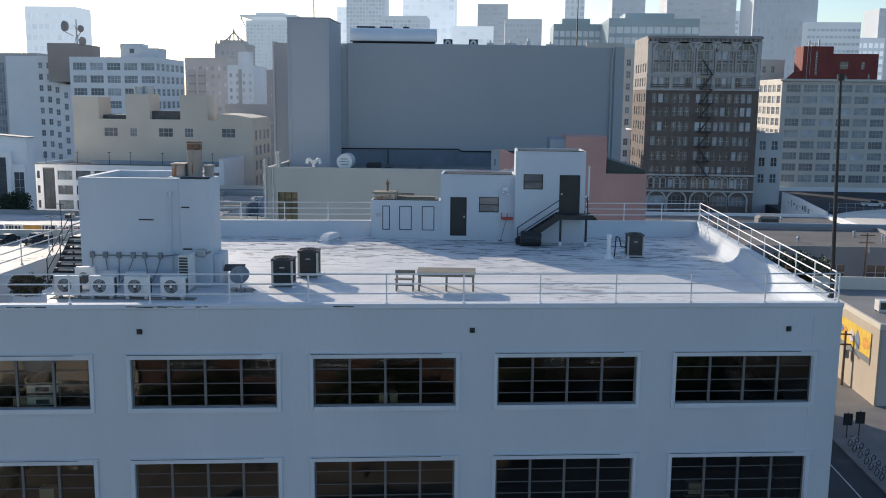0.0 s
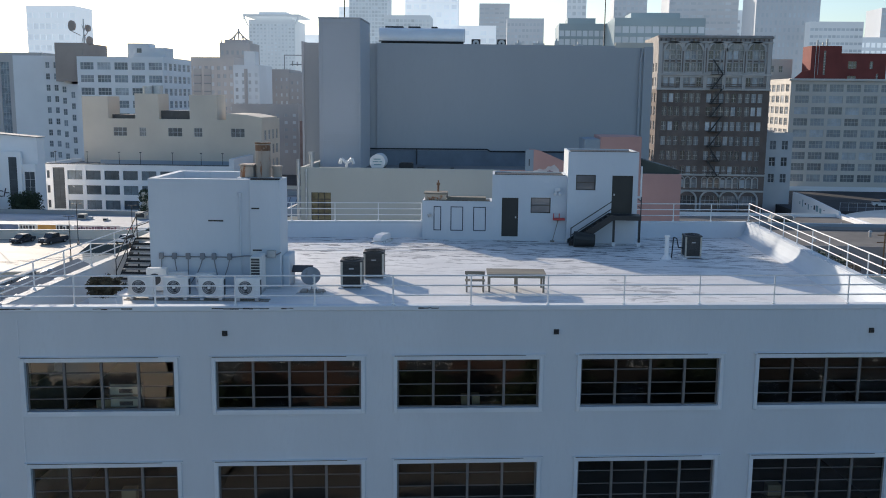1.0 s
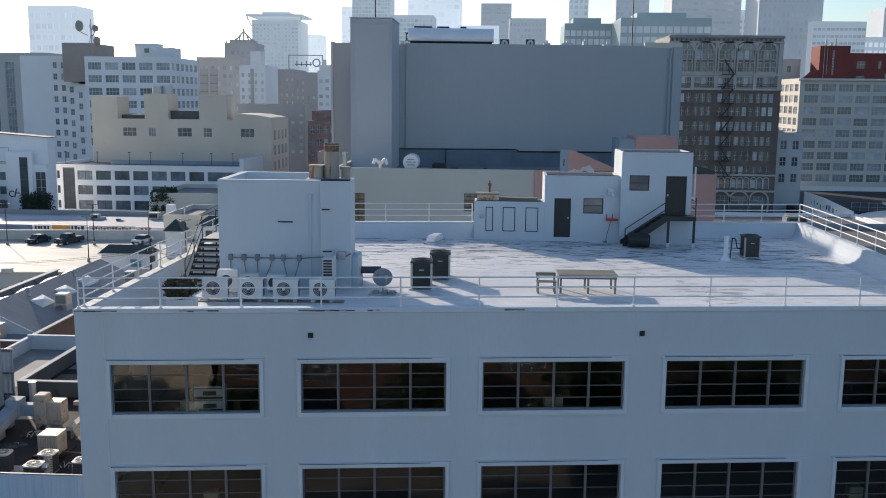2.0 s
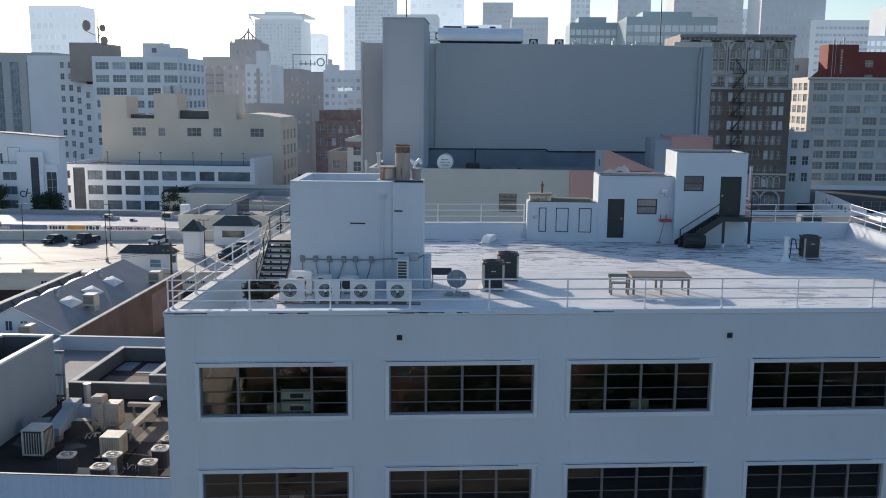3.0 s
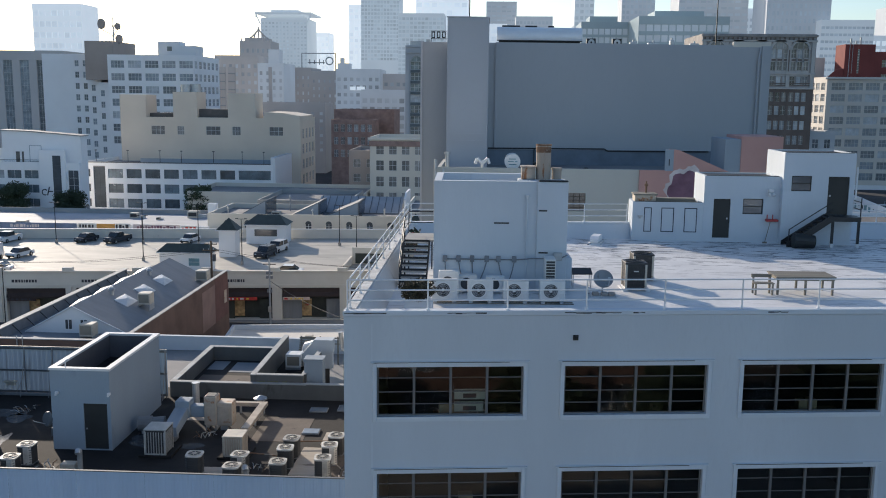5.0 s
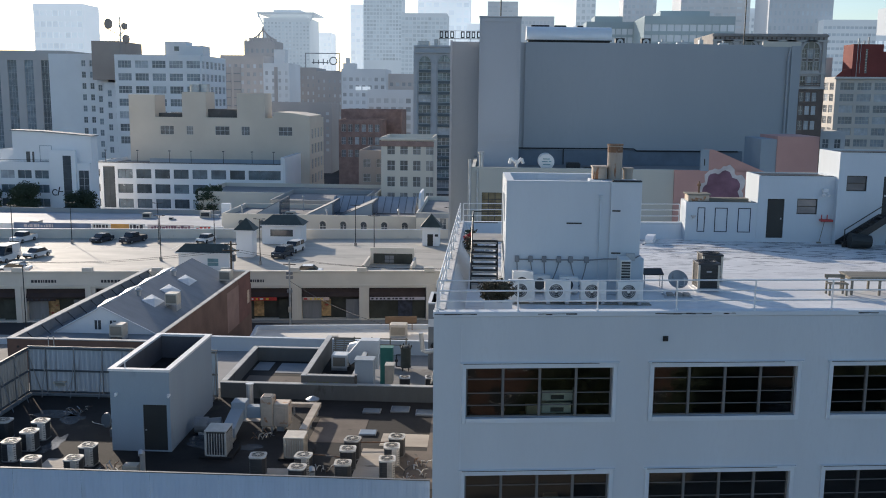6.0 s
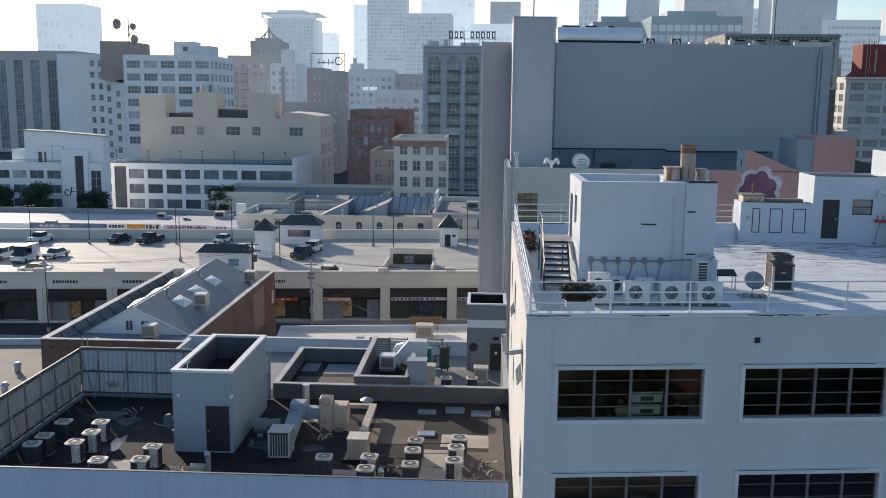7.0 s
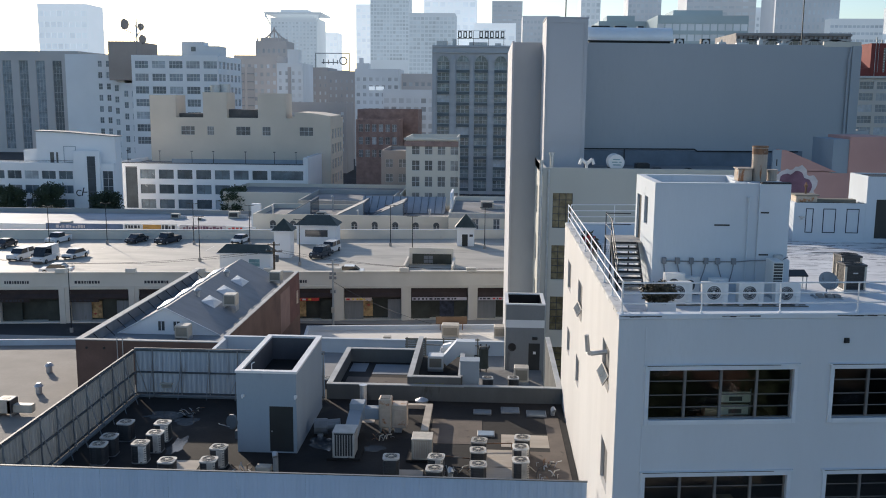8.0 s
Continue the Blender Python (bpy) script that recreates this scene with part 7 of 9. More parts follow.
for x0, x1, y0, y1, z, m_, r_, lab in ((-124, -46, 146.5, 176, 6.6, shade_wall, roof_blue, "low white warehouse with a grey roof"), (-50.4, -12, 150, 168, 9.3, cream_wall, roof_grey, "low cream building with arched windows"),
                                     (-12, 6, 146, 176, 10.6, shop_cream, roof_grey, "low cream building with a dark side"), (-46, -26, 172, 196, 9.6, shade_wall, roof_grey, "low grey building with a flat roof"),
                                     (-70, -26, 198, 222, 8.5, cream_wall, roof_grey, "low pale building in the shade")):
    f = []
    if "arched" in lab:
        f = [("front", [w + (2, 2, dark_slot) for w in rows_of(3.3, 4.0, 9, 1.2, (6.6,), 0.98)])]
    elif "dark side" in lab:
        f = [("front", rows_of(4.5, 4.0, 3, 1.2, (7.2,), 2.4))]
    elif "flat roof" in lab:
        f = [("front", rows_of(1.5, 3.4, 5, 2.0, (7.0,), 1.3))]
    lo = house("low_building", lab, x0, x1, y0, y1, z, m_, f, r_, cols=2, rws=2)
    if "dark side" in lab:
        part("side_cladding", Geo().box(-0.06, -0.004, 0, 30, 0, 9.6), screen_rail, lo, "dark grey side cladding")
        part("stepped_parapet", Geo().box(0.0, 0.4, 6, 16, 10.6, 12.6).prism([(6, 12.6), (16, 12.6), (16, 13.6), (8, 13.6)], 0.0, 0.4, "x"), office_white, lo)
        part("turbine_vent", Geo().cyl((13.5, 6, 9.7), (13.5, 6, 10.8), 0.5, n=10).cyl((13.5, 6, 10.8), (13.5, 6, 11.7), 0.9, 0.5, n=12), grey_metal, lo)
        part("fascia", Geo().box(0, 18, -0.08, -0.004, 9.7, 10.5), grey_cap, lo)
for i in range(9):
    part_x = -47.1 + i * 4.0
    solid("window_arch", Geo().ring((part_x + 0.6, 7.58), 0.6, 0.84, 0, 180, 149.9, 150.0, 10), cream_wall, "pale plaster arch over a window", "arch", "arches of the cream building")
    solid("arch_light", Geo().ring((part_x + 0.6, 7.58), 0, 0.6, 0, 180, 149.94, 149.995, 10), dark_slot, "dark half-round glass over a window", "window", "arched lights of the cream building")
for x, y, s in ((-90, 152, 0.8), (-73, 168, 0.7), (-66.5, 166, 0.35), (-61, 170, 0.9), (-52.5, 168, 0.7), (-38.5, 153, 0.7), (-24.5, 155, 0.5), (-6, 160, 1.0)):
    u = thing("roof_cooler", "boxy cooler on a distant low roof", "air conditioner", pose(x, y, 8.4 if -50 < x < -12 else (9.7 if x > -12 else 5.7)))
    part("casing", Geo().box(0, 2.6 * s, 0, 2.0 * s, 0, 1.6 * s, ch=0.06), unit_beige, u)
    part("duct", Geo().box(2.6 * s, 4.6 * s, 0.4 * s, 1.4 * s, 0, 0.8 * s, ch=0.04), grey_metal, u)
    part("grille", Geo().box(0.3 * s, 2.3 * s, -0.03, 0, 0.4 * s, 1.3 * s), unit_dark, u)


dark_sheet = mat("dark_blue_grey_roof_sheet", (0.13, 0.15, 0.17), 0.7, var=0.2, scale=0.4, fine=4, bump=0.15)
rr = thing("ribbed_roof", "long blue-grey ribbed sheet roof on a low building", "roof", pose(-31.0, 161.0, 8.4))
part("slope", Geo().prism([(0, 0.0), (6.5, 2.9), (6.5, 0.0)], 0, 17.5, "x"), roof_blue, rr)
for k in range(12):
    part("rib", Geo().prism([(0.05, 0.06), (6.4, 2.9), (6.4, 3.02), (0.05, 0.18)], 0.4 + k * 1.5, 0.52 + k * 1.5, "x"), dark_sheet, rr)
part("gutter", Geo().box(0, 17.5, -0.2, 0.0, 0.0, 0.2), dark_sheet, rr)
for x, w, h in ((-45.5, 5.6, 3.2), (-35.5, 6.2, 3.0), (-28.6, 7.2, 3.1)):
    s = thing("sawtooth_roof", "dark sloping sawtooth roof light on a low building", "roof", pose(x, 154, 8.4))
    part("slope", Geo().prism([(0, 0), (w, h), (w + 0.2, h), (w + 0.2, 0)], 0, 9, "y"), dark_sheet, s)
    part("end_wall", Geo().prism([(0.3, 0), (w, h - 0.15), (w, 0)], -0.06, -0.004, "y"), tower_wall, s)
    part("glazing", Geo().box(w + 0.2, w + 0.24, 0.3, 8.7, 0.4, h - 0.4), far_glass, s)
solid("chimney_slab", Geo().box(0, 1.8, 0, 1.2, 0, 4.6, ch=0.05).prism([(1.8, 3.6), (1.8, 3.2), (4.6, 0.2), (4.9, 0.2)], 0.4, 0.6, "y"), office_white, "white slab chimney with a raking stay", "chimney", m=pose(-52.9, 158.5, 5.7))
for x, y, h in ((-47, 152.5, 2.2), (-37, 164, 3.0), (-30, 152, 1.6), (-22, 158, 2.4), (-16, 153, 1.8)):
    solid("roof_flue", Geo().cyl((0, 0, 0), (0, 0, h), 0.16, n=8).cyl((0, 0, h), (0, 0, h + 0.3), 0.28, 0.1, n=8), grey_metal, "thin metal flue on a low roof", "vent", m=pose(x, y, 8.4))


def tree(x, y, z, h, r, seed, label):
    t = thing("tree", label, "tree", pose(x, y, z))
    rg = random.Random(seed)
    g = Geo().cyl((0, 0, 0), (0.1, 0, h * 0.45), 0.22, 0.15, n=8)
    tips = []
    for i in range(6):
        a = i * 1.05 + rg.random()
        tip = Vector((math.cos(a) * r * 0.6, math.sin(a) * r * 0.6, h * rg.uniform(0.62, 0.85)))
        g.cyl((0.1, 0, h * 0.42), tip, 0.1, 0.03, n=6)
        tips.append(tip)
    part("trunk", g, bark, t)
    f = Geo()
    tips += [Vector((math.cos(i * 1.3) * r * 0.62, math.sin(i * 1.3) * r * 0.62, h * 0.45)) for i in range(5)]
    for p in tips + [Vector((0, 0, h * 0.85)), Vector((0, 0, h * 0.6))]:
        foliage(f, p, r * 0.58, 430, 0.27, rg, 0.85)
    part("crown", f, leaf, t)
    return t


for k, (x, y, h, r) in enumerate(((-115, 200, 10.4, 4.0), (-100.5, 200, 8.0, 4.0), (-67.7, 200, 10.2, 3.6), (-124.7, 200, 9.4, 3.6))):
    tree(x, y, 0, h, r, k, "dark leafy street tree before a white office")

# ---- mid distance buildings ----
# bright sky reflections are painted as pale patches in the pane colour
office_glass = mat("painted_reflection_office_glass", (0.13, 0.165, 0.19), 0.22, var=0.5, scale=0.25, fine=0.9, bump=0.0, rand=0.35, spec=0.5, stain=(0.5, 0.54, 0.56), amount=0.42, stain_scale=0.45)
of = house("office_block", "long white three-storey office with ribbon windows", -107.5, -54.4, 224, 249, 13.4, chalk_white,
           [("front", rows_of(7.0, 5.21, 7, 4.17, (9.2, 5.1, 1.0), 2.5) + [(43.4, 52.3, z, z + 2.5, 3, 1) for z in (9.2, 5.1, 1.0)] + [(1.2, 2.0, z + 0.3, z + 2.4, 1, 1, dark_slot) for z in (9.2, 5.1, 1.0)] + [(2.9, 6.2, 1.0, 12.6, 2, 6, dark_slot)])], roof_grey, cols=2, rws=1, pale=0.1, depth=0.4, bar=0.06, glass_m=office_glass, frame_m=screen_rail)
part("roof_screen", Geo().box(14, 52, 6, 6.3, 12.5, 14.3), tower_wall, of)
part("roof_edge", Geo().box(-0.1, 52.4, -0.15, 0.2, 13.4, 13.65), screen_rail, of)
part("end_wall", Geo().box(52.4, 53.4, -0.3, 25, 13.4, 15.4).box(53.1, 53.7, -0.5, 25, 0, 15.4), office_white, of)
for x in (3, 12, 21, 27, 36, 44, 50):
    solid("roof_mast", Geo().cyl((0, 0, 0), (0, 0, 4.2), 0.1, 0.06, n=6).box(-0.3, 0.3, -0.1, 0.1, 4.1, 4.3), steel_black, "thin dark lamp mast on an office roof", "mast", m=pose(-107.5 + x, 226, 12.5))
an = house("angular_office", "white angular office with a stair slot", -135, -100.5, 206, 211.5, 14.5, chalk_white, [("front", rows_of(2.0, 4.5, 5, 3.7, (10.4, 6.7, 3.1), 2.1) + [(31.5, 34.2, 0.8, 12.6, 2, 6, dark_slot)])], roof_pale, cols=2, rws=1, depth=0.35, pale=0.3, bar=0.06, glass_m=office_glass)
part("upper_storey", Geo().prism([(13.9, 13.6), (34.6, 13.6), (34.6, 21.3), (21.0, 22.3), (13.9, 22.5)], 1.4, 5.2, "y").prism([(9.6, 13.6), (13.9, 13.6), (13.9, 18.0), (9.6, 17.6)], 3.0, 5.2, "y"), chalk_white, an)
part("upper_roof", Geo().prism([(13.6, 22.5), (21.0, 22.32), (35.0, 21.3), (35.0, 21.5), (21.0, 22.55), (13.6, 22.75)], 1.0, 5.5, "y"), slate_roof, an)
part("stair_slab", Geo().box(24.4, 31.2, -0.9, -0.01, 0, 17.8, ch=0.05), chalk_white, an)
part("stair_slot", Geo().box(28.0, 30.1, -0.96, -0.905, 1.0, 16.4), dark_slot, an, "tall dark stair window")
for z in (4.2, 7.4, 10.6, 13.8):
    part("slot_transom", Geo().box(28.0, 30.1, -1.0, -0.962, z, z + 0.15), screen_rail, an)
part("upper_door", Geo().box(17.4, 18.4, 1.34, 1.396, 14.5, 17.2).box(19.0, 19.5, 1.34, 1.396, 14.5, 17.2), dull_glass, an)
part("upper_panel", Geo().ring_box(21.0, 24.2, 1.35, 1.396, 14.6, 18.8, 0.12), tower_wall, an)
part("terrace_rail", Geo().box(0.2, 24.2, 0.35, 0.4, 15.1, 15.18).box(0.2, 24.2, 0.35, 0.4, 14.75, 14.8), steel_black, an)
part("wall_script", Geo().ring((25.6, 7.0), 0.6, 0.85, 40, 300, -0.96, -0.905, 10).prism([(26.1, 6.2), (26.4, 6.2), (27.0, 8.4), (26.7, 8.4)], -0.96, -0.905, "y").box(26.6, 27.7, -0.96, -0.905, 7.1, 7.35), sign_dark, an)
be = house("beige_block", "beige stucco block with stepped roof towers", -104.7, -51.1, 245, 268, 25.4, beige_wall,
           [("front", [(9.2, 13.2, 20.4, 22.9), (17.0, 19.0, 20.4, 22.9), (25.6, 29.8, 20.4, 22.9), (33.4, 35.8, 20.4, 22.9), (44.4, 48.4, 20.4, 22.9)]),
            ("right", rows_of(3.0, 5.0, 4, 2.4, (1.5, 6.0, 10.5, 15.0, 19.5), 2.9))], roof_grey, cols=3, rws=2, glass_m=dull_glass)
for x0, x1, z in ((0, 7.8, 31.9), (15.9, 23.0, 32.8), (32.2, 40.4, 32.6)):
    part("roof_tower", Geo().box(x0, x1, 0.02, 9, 24.4, z).box(x0 + 0.4, x1 - 0.4, 0.4, 8.6, z, z + 0.02), beige_wall, be)
part("raised_corner", Geo().prism([(43.0, 24.6), (53.5, 24.6), (53.5, 26.2), (48.5, 27.0), (43.0, 27.2)], 0.02, 20, "y"), beige_wall, be)
penthouse_dark = mat("dark_glazed_penthouse", (0.1, 0.1, 0.1), 0.5, var=0.2)
part("dark_penthouse", Geo().box(22.5, 32.2, 2, 9, 24.5, 27.9), penthouse_dark, be)
part("dark_penthouse", Geo().box(7.8, 15.9, 3, 8, 24.5, 26.6), penthouse_dark, be)
part("roof_tank", Geo().cyl((19.0, 3, 32.8), (19.0, 3, 35.0), 1.5, n=16).cyl((21.5, 4, 32.8), (21.5, 4, 35.2), 1.6, n=16), grey_metal, be)
wb = house("white_loft", "white loft building with wide steel windows", -134.5, -102.8, 310, 342, 45.9, chalk_white,
           [("front", rows_of(1.2, 6.3, 5, 4.9, [41.3 - 4.55 * i for i in range(7)], 2.6)), ("right", rows_of(1.2, 5.2, 6, 3.4, [41.3 - 4.55 * i for i in range(7)], 2.6))], roof_grey, cols=4, rws=2, pale=0.25, bar=0.1, glass_m=hazed_glass)
part("roof_house", Geo().box(17, 25, 5, 12, 45.0, 51.0).box(25, 31, 5, 14, 45, 49.5), office_white, wb)
part("window", Geo().box(20.5, 22.2, 4.9, 5.0, 47.6, 49.2), far_glass, wb)
house("white_tower", "white flat-faced tower with small square windows", -164.5, -142.0, 322, 345, 46.5, chalk_white, [("front", rows_of(12.5, 3.1, 2, 1.5, [42 - 4.2 * i for i in range(10)], 2.2) + rows_of(18.6, 3.1, 1, 1.5, [33 - 4.2 * i for i in range(8)], 2.2))], roof_grey, glass_m=hazed_glass)
house("taupe_block", "taupe brick roof block beside a white loft", -145.3, -134.6, 316, 338, 51.0, brown_block, (), roof_grey, z0=37.0)
house("white_annex", "white annex wall with small square windows", -142.0, -134.6, 318, 345, 36.0, chalk_white, [("front", rows_of(1.2, 3.0, 2, 1.5, [31.0 - 4.2 * i for i in range(7)], 2.2))], roof_grey, glass_m=hazed_glass)
ds = thing("microwave_mast", "roof mast with round microwave dishes", "antenna", pose(-136.6, 322, 50.1))
part("mast", Geo().cyl((0, 0, 0), (0, 0, 10), 0.3, 0.2, n=8).cyl((-1.2, 0, 0), (0.8, 0, 8), 0.12, n=6).cyl((1.2, 0, 0), (-0.6, 0, 8), 0.12, n=6), grey_metal, ds)
for x, z, r in ((-4.5, 7.5, 2.0), (1.6, 6.6, 1.3), (2.0, 2.0, 1.7)):
    part("dish", Geo().cyl((x, -0.4, z), (x + 0.4, 0.3, z), r, r * 0.9, n=16).cyl((x, 0, z - r), (x * 0.3, 0, z - r - 1.5), 0.15, n=6), brown_block, ds)
# stone colour paled to carry the haze before this far tower
ribbed_stone = mat("haze_pale_ribbed_stone", (0.6, 0.57, 0.55), 0.85, var=0.06, scale=0.05)
house("ribbed_tower", "grey tower with tall dark vertical window strips", -300, -224.5, 470, 520, 54.0, ribbed_stone, [("front", [(6 + i * 9.2, 11 + i * 9.2, 2, 49, 3, 14) for i in range(7)])], roof_grey, depth=0.8, parapet=2, glass_m=hazed_glass)
house("red_brick_block", "red brick block with arched window rows", -52.2, -37.0, 305, 322, 23.7, brick_red, [("front", rows_of(1.0, 2.4, 6, 1.5, (19.5, 15.0, 10.5), 2.6))], roof_grey, pale=0.5, glass_m=dull_glass)
house("red_back_block", "plain red brick block behind a roof", -54.3, -31.6, 324, 345, 27.0, brick_red, (), roof_grey)
tan_b = house("tan_block", "tan stone block with paired windows and a dark cornice", -25.2, -12.4, 203, 222, 22.2, cream_wall, [("front", rows_of(1.5, 3.2, 4, 1.9, (18.0, 14.0, 10.0, 6.0, 2.0), 2.5)), ("left", rows_of(2, 4, 4, 2, (18, 14, 10, 6), 2.5))], roof_pale, cols=2, rws=2, cornice=0.5, glass_m=dull_glass)
part("cornice_band", Geo().box(-0.25, 13.05, -0.3, 0, 20.0, 21.3, ch=0.05), brick_red, tan_b, "dark red cornice band")
house("brown_annex", "brown brick annex beside a tan block", -34.0, -25.4, 226, 250, 17.5, brown_block, [("front", rows_of(1.2, 3.6, 2, 2.0, (13.0, 9.0, 5.0), 2.2))], roof_grey, glass_m=dull_glass)
# pale patches in this colour stand in for reflections on the loft panes
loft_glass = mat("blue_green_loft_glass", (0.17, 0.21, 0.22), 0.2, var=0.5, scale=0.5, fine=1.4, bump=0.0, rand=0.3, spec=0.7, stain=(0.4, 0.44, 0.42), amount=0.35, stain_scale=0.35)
loft_bar = mat("pale_loft_sash", (0.44, 0.47, 0.48), 0.7, var=0.15)
loft_spandrel = mat("dark_blue_grey_spandrel", (0.12, 0.15, 0.165), 0.7, var=0.15)
LOFT_BAYS = [(1.7, 5.7), (8.0, 12.3), (13.95, 18.25), (20.4, 24.5)]
loft_rows = [40.9 - 3.53 * i for i in range(12)]
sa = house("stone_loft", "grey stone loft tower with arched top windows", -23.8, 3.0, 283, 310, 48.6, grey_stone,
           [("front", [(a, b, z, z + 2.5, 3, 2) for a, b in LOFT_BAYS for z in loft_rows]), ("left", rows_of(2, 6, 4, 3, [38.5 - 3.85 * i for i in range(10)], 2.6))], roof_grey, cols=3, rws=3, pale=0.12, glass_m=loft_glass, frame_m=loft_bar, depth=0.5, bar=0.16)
for k, (a, b) in enumerate(LOFT_BAYS):
    r_, c_ = (b - a) / 2, (a + b) / 2
    part("arch", Geo().ring((c_, 43.4), r_, r_ + 0.5, 0, 180, -0.3, -0.0, 14), grey_stone, sa)
    lt = part("arch_light", Geo().ring((c_, 43.4), 0, r_ - 0.05, 0, 180, -0.06, -0.01, 14), loft_glass, sa)
    part("sash_bars", Geo().box(c_ - 0.08, c_ + 0.08, -0.12, -0.061, 43.4, 43.4 + r_).box(a + 0.1, b - 0.1, -0.12, -0.061, 43.3, 43.5).ring((c_, 43.4), r_ - 0.25, r_ - 0.08, 0, 180, -0.12, -0.061, 12), loft_bar, lt)
    for z in loft_rows:
        part("spandrel", Geo().box(a, b, 0.0 - 0.06, -0.003, z - 0.98, z - 0.06), loft_spandrel, sa)
for a, b in ((0.1, 1.35), (6.05, 7.65), (12.6, 13.65), (18.6, 20.05), (24.85, 26.7)):
    part("pilaster", Geo().box(a, b, -0.5, -0.0, 0, 44.5), grey_stone, sa)
part("attic_band", Geo().box(0.0, 26.8, -0.55, -0.0, 46.2, 46.6, ch=0.05).box(0.0, 26.8, -0.3, -0.0, 48.0, 48.5, ch=0.05), grey_stone, sa)
for x, w, h in ((1.2, 3.6, 1.6), (6.5, 1.2, 2.2), (12.0, 6.0, 1.2), (20.5, 2.0, 0.9)):
    part("roof_plant", Geo().box(x, x + w, 4, 8, 47.7, 48.7 + h, ch=0.06), grey_metal, sa)
sg = thing("roof_sign", "skeleton roof sign with plain block letters", "sign", pose(-15.5, 286, 47.8))
x = 0.0
for i in range(9):
    if i != 3:
        part("letter", Geo().box(x, x + 0.35, -0.1, 0.1, 3.4, 5.6).box(x + 0.35, x + 1.2, -0.1, 0.1, 5.2, 5.6).box(x + 0.35, x + 1.2, -0.1, 0.1, 3.4, 3.8).box(x + 0.9, x + 1.2, -0.1, 0.1, 3.8, 5.2), steel_black, sg)
    x += 1.75
part("frame", Geo().box(-0.2, 15.6, 0, 0.1, 3.1, 3.3).box(-0.2, 15.6, 0, 0.1, 5.7, 5.8).box(0, 0.15, 0, 0.1, 0, 5.8).box(5, 5.15, 0, 0.1, 0, 5.8).box(10, 10.15, 0, 0.1, 0, 5.8).box(15, 15.15, 0, 0.1, 0, 5.8), steel_black, sg)

# brown brick tower with pale stone crown and base
stone_frame = mat("dull_painted_sash", (0.52, 0.52, 0.5), 0.7, var=0.15)
tower_glass = mat("brown_reflecting_glass", (0.12, 0.122, 0.126), 0.2, var=0.5, scale=0.4, fine=1.2, bump=0.0, rand=0.7, spec=0.8)
bays = [1.6, 7.0, 13.1, 18.0, 23.2]
zz = [14.0, 18.0, 21.9, 25.8, 29.7, 33.2]
fr = [(b + i * 1.65, b + i * 1.65 + 1.2, z - 1.2, z + 1.1, 2, 2) for b in bays for i in range(3) for z in zz]
fr += [(b + i * 1.65, b + i * 1.65 + 1.2, z - 1.1, z + 1.1, 2, 2) for b in bays for i in range(3) for z in (37.4, 41.2, 44.4)]
fr += [(b + i * 1.65, b + i * 1.65 + 1.2, 9.4, 11.6, 1, 2) for b in bays for i in range(3)] + [(b, b + 4.5, 4.6, 7.2, 4, 2) for b in bays]
sd = [(1.5 + i * 4.2, 3.6 + i * 4.2, z - 1.2, z + 1.1, 2, 2) for i in range(5) for z in zz + [37.4, 41.2]]
bt = house("brick_tower", "brown brick office tower with a pale terracotta crown and base", 59.8, 89.3, 226, 250, 49.3, (brick_brown, brick_brown, mat("weathered_crown_stone", (0.31, 0.29, 0.275), 0.85, var=0.2, scale=0.4, fine=3, stain=(0.2, 0.18, 0.165), amount=0.4, stain_scale=0.6)), [("front", fr), ("left", sd)], roof_grey, bands=(12.8, 35.4), pale=0.42, cornice=0.3, glass_m=tower_glass, frame_m=stone_frame)
for b in bays:
    part("arch", Geo().ring((b + 2.25, 45.3), 2.15, 2.7, 0, 180, -0.3, -0.0, 12), terracotta, bt)
    part("arch_light", Geo().ring((b + 2.25, 45.6), 0, 1.9, 5, 175, -0.04, -0.003, 12), tower_glass, bt)
    for k in (0.75, 2.25, 3.75):
        part("spandrel", Geo().box(b + k - 0.55, b + k + 0.55, -0.05, -0.003, 42.4, 43.1), brick_brown, bt)
    part("arch", Geo().ring((b + 2.25, 6.0), 2.3, 2.75, 0, 180, -0.25, -0.0, 12).box(b - 0.5, b - 0.05, -0.25, 0, 3.0, 6.0).box(b + 4.55, b + 5.0, -0.25, 0, 3.0, 6.0), terracotta, bt)
    for i in range(3):
        c = b + i * 1.65
        part("surround", Geo().ring((c + 0.6, 11.5), 0.62, 0.84, 0, 180, -0.15, 0, 8).box(c - 0.22, c - 0.02, -0.15, 0, 9.2, 11.5).box(c + 1.22, c + 1.42, -0.15, 0, 9.2, 11.5), terracotta, bt)
        part("surround", Geo().box(c - 0.2, c - 0.02, -0.12, -0.001, 39.5, 45.3).box(c + 1.22, c + 1.4, -0.12, -0.001, 39.5, 45.3), terracotta, bt)
    part("tier_band", Geo().box(b - 0.1, b + 4.6, -0.1, -0.002, 39.45, 39.95).box(b - 0.1, b + 4.6, -0.1, -0.002, 38.55, 39.0), terracotta, bt)
for b in [0.1] + [b - 1.1 for b in bays[1:]] + [28.4]:
    part("pilaster", Geo().box(b, b + 0.9, -0.2, 0, 35.4, 47.5), terracotta, bt)
for b in [b - 0.75 for b in bays[1:]]:
    part("brick_strip", Geo().box(b, b + 0.3, -0.24, -0.205, 39.8, 46.2), brick_brown, bt)
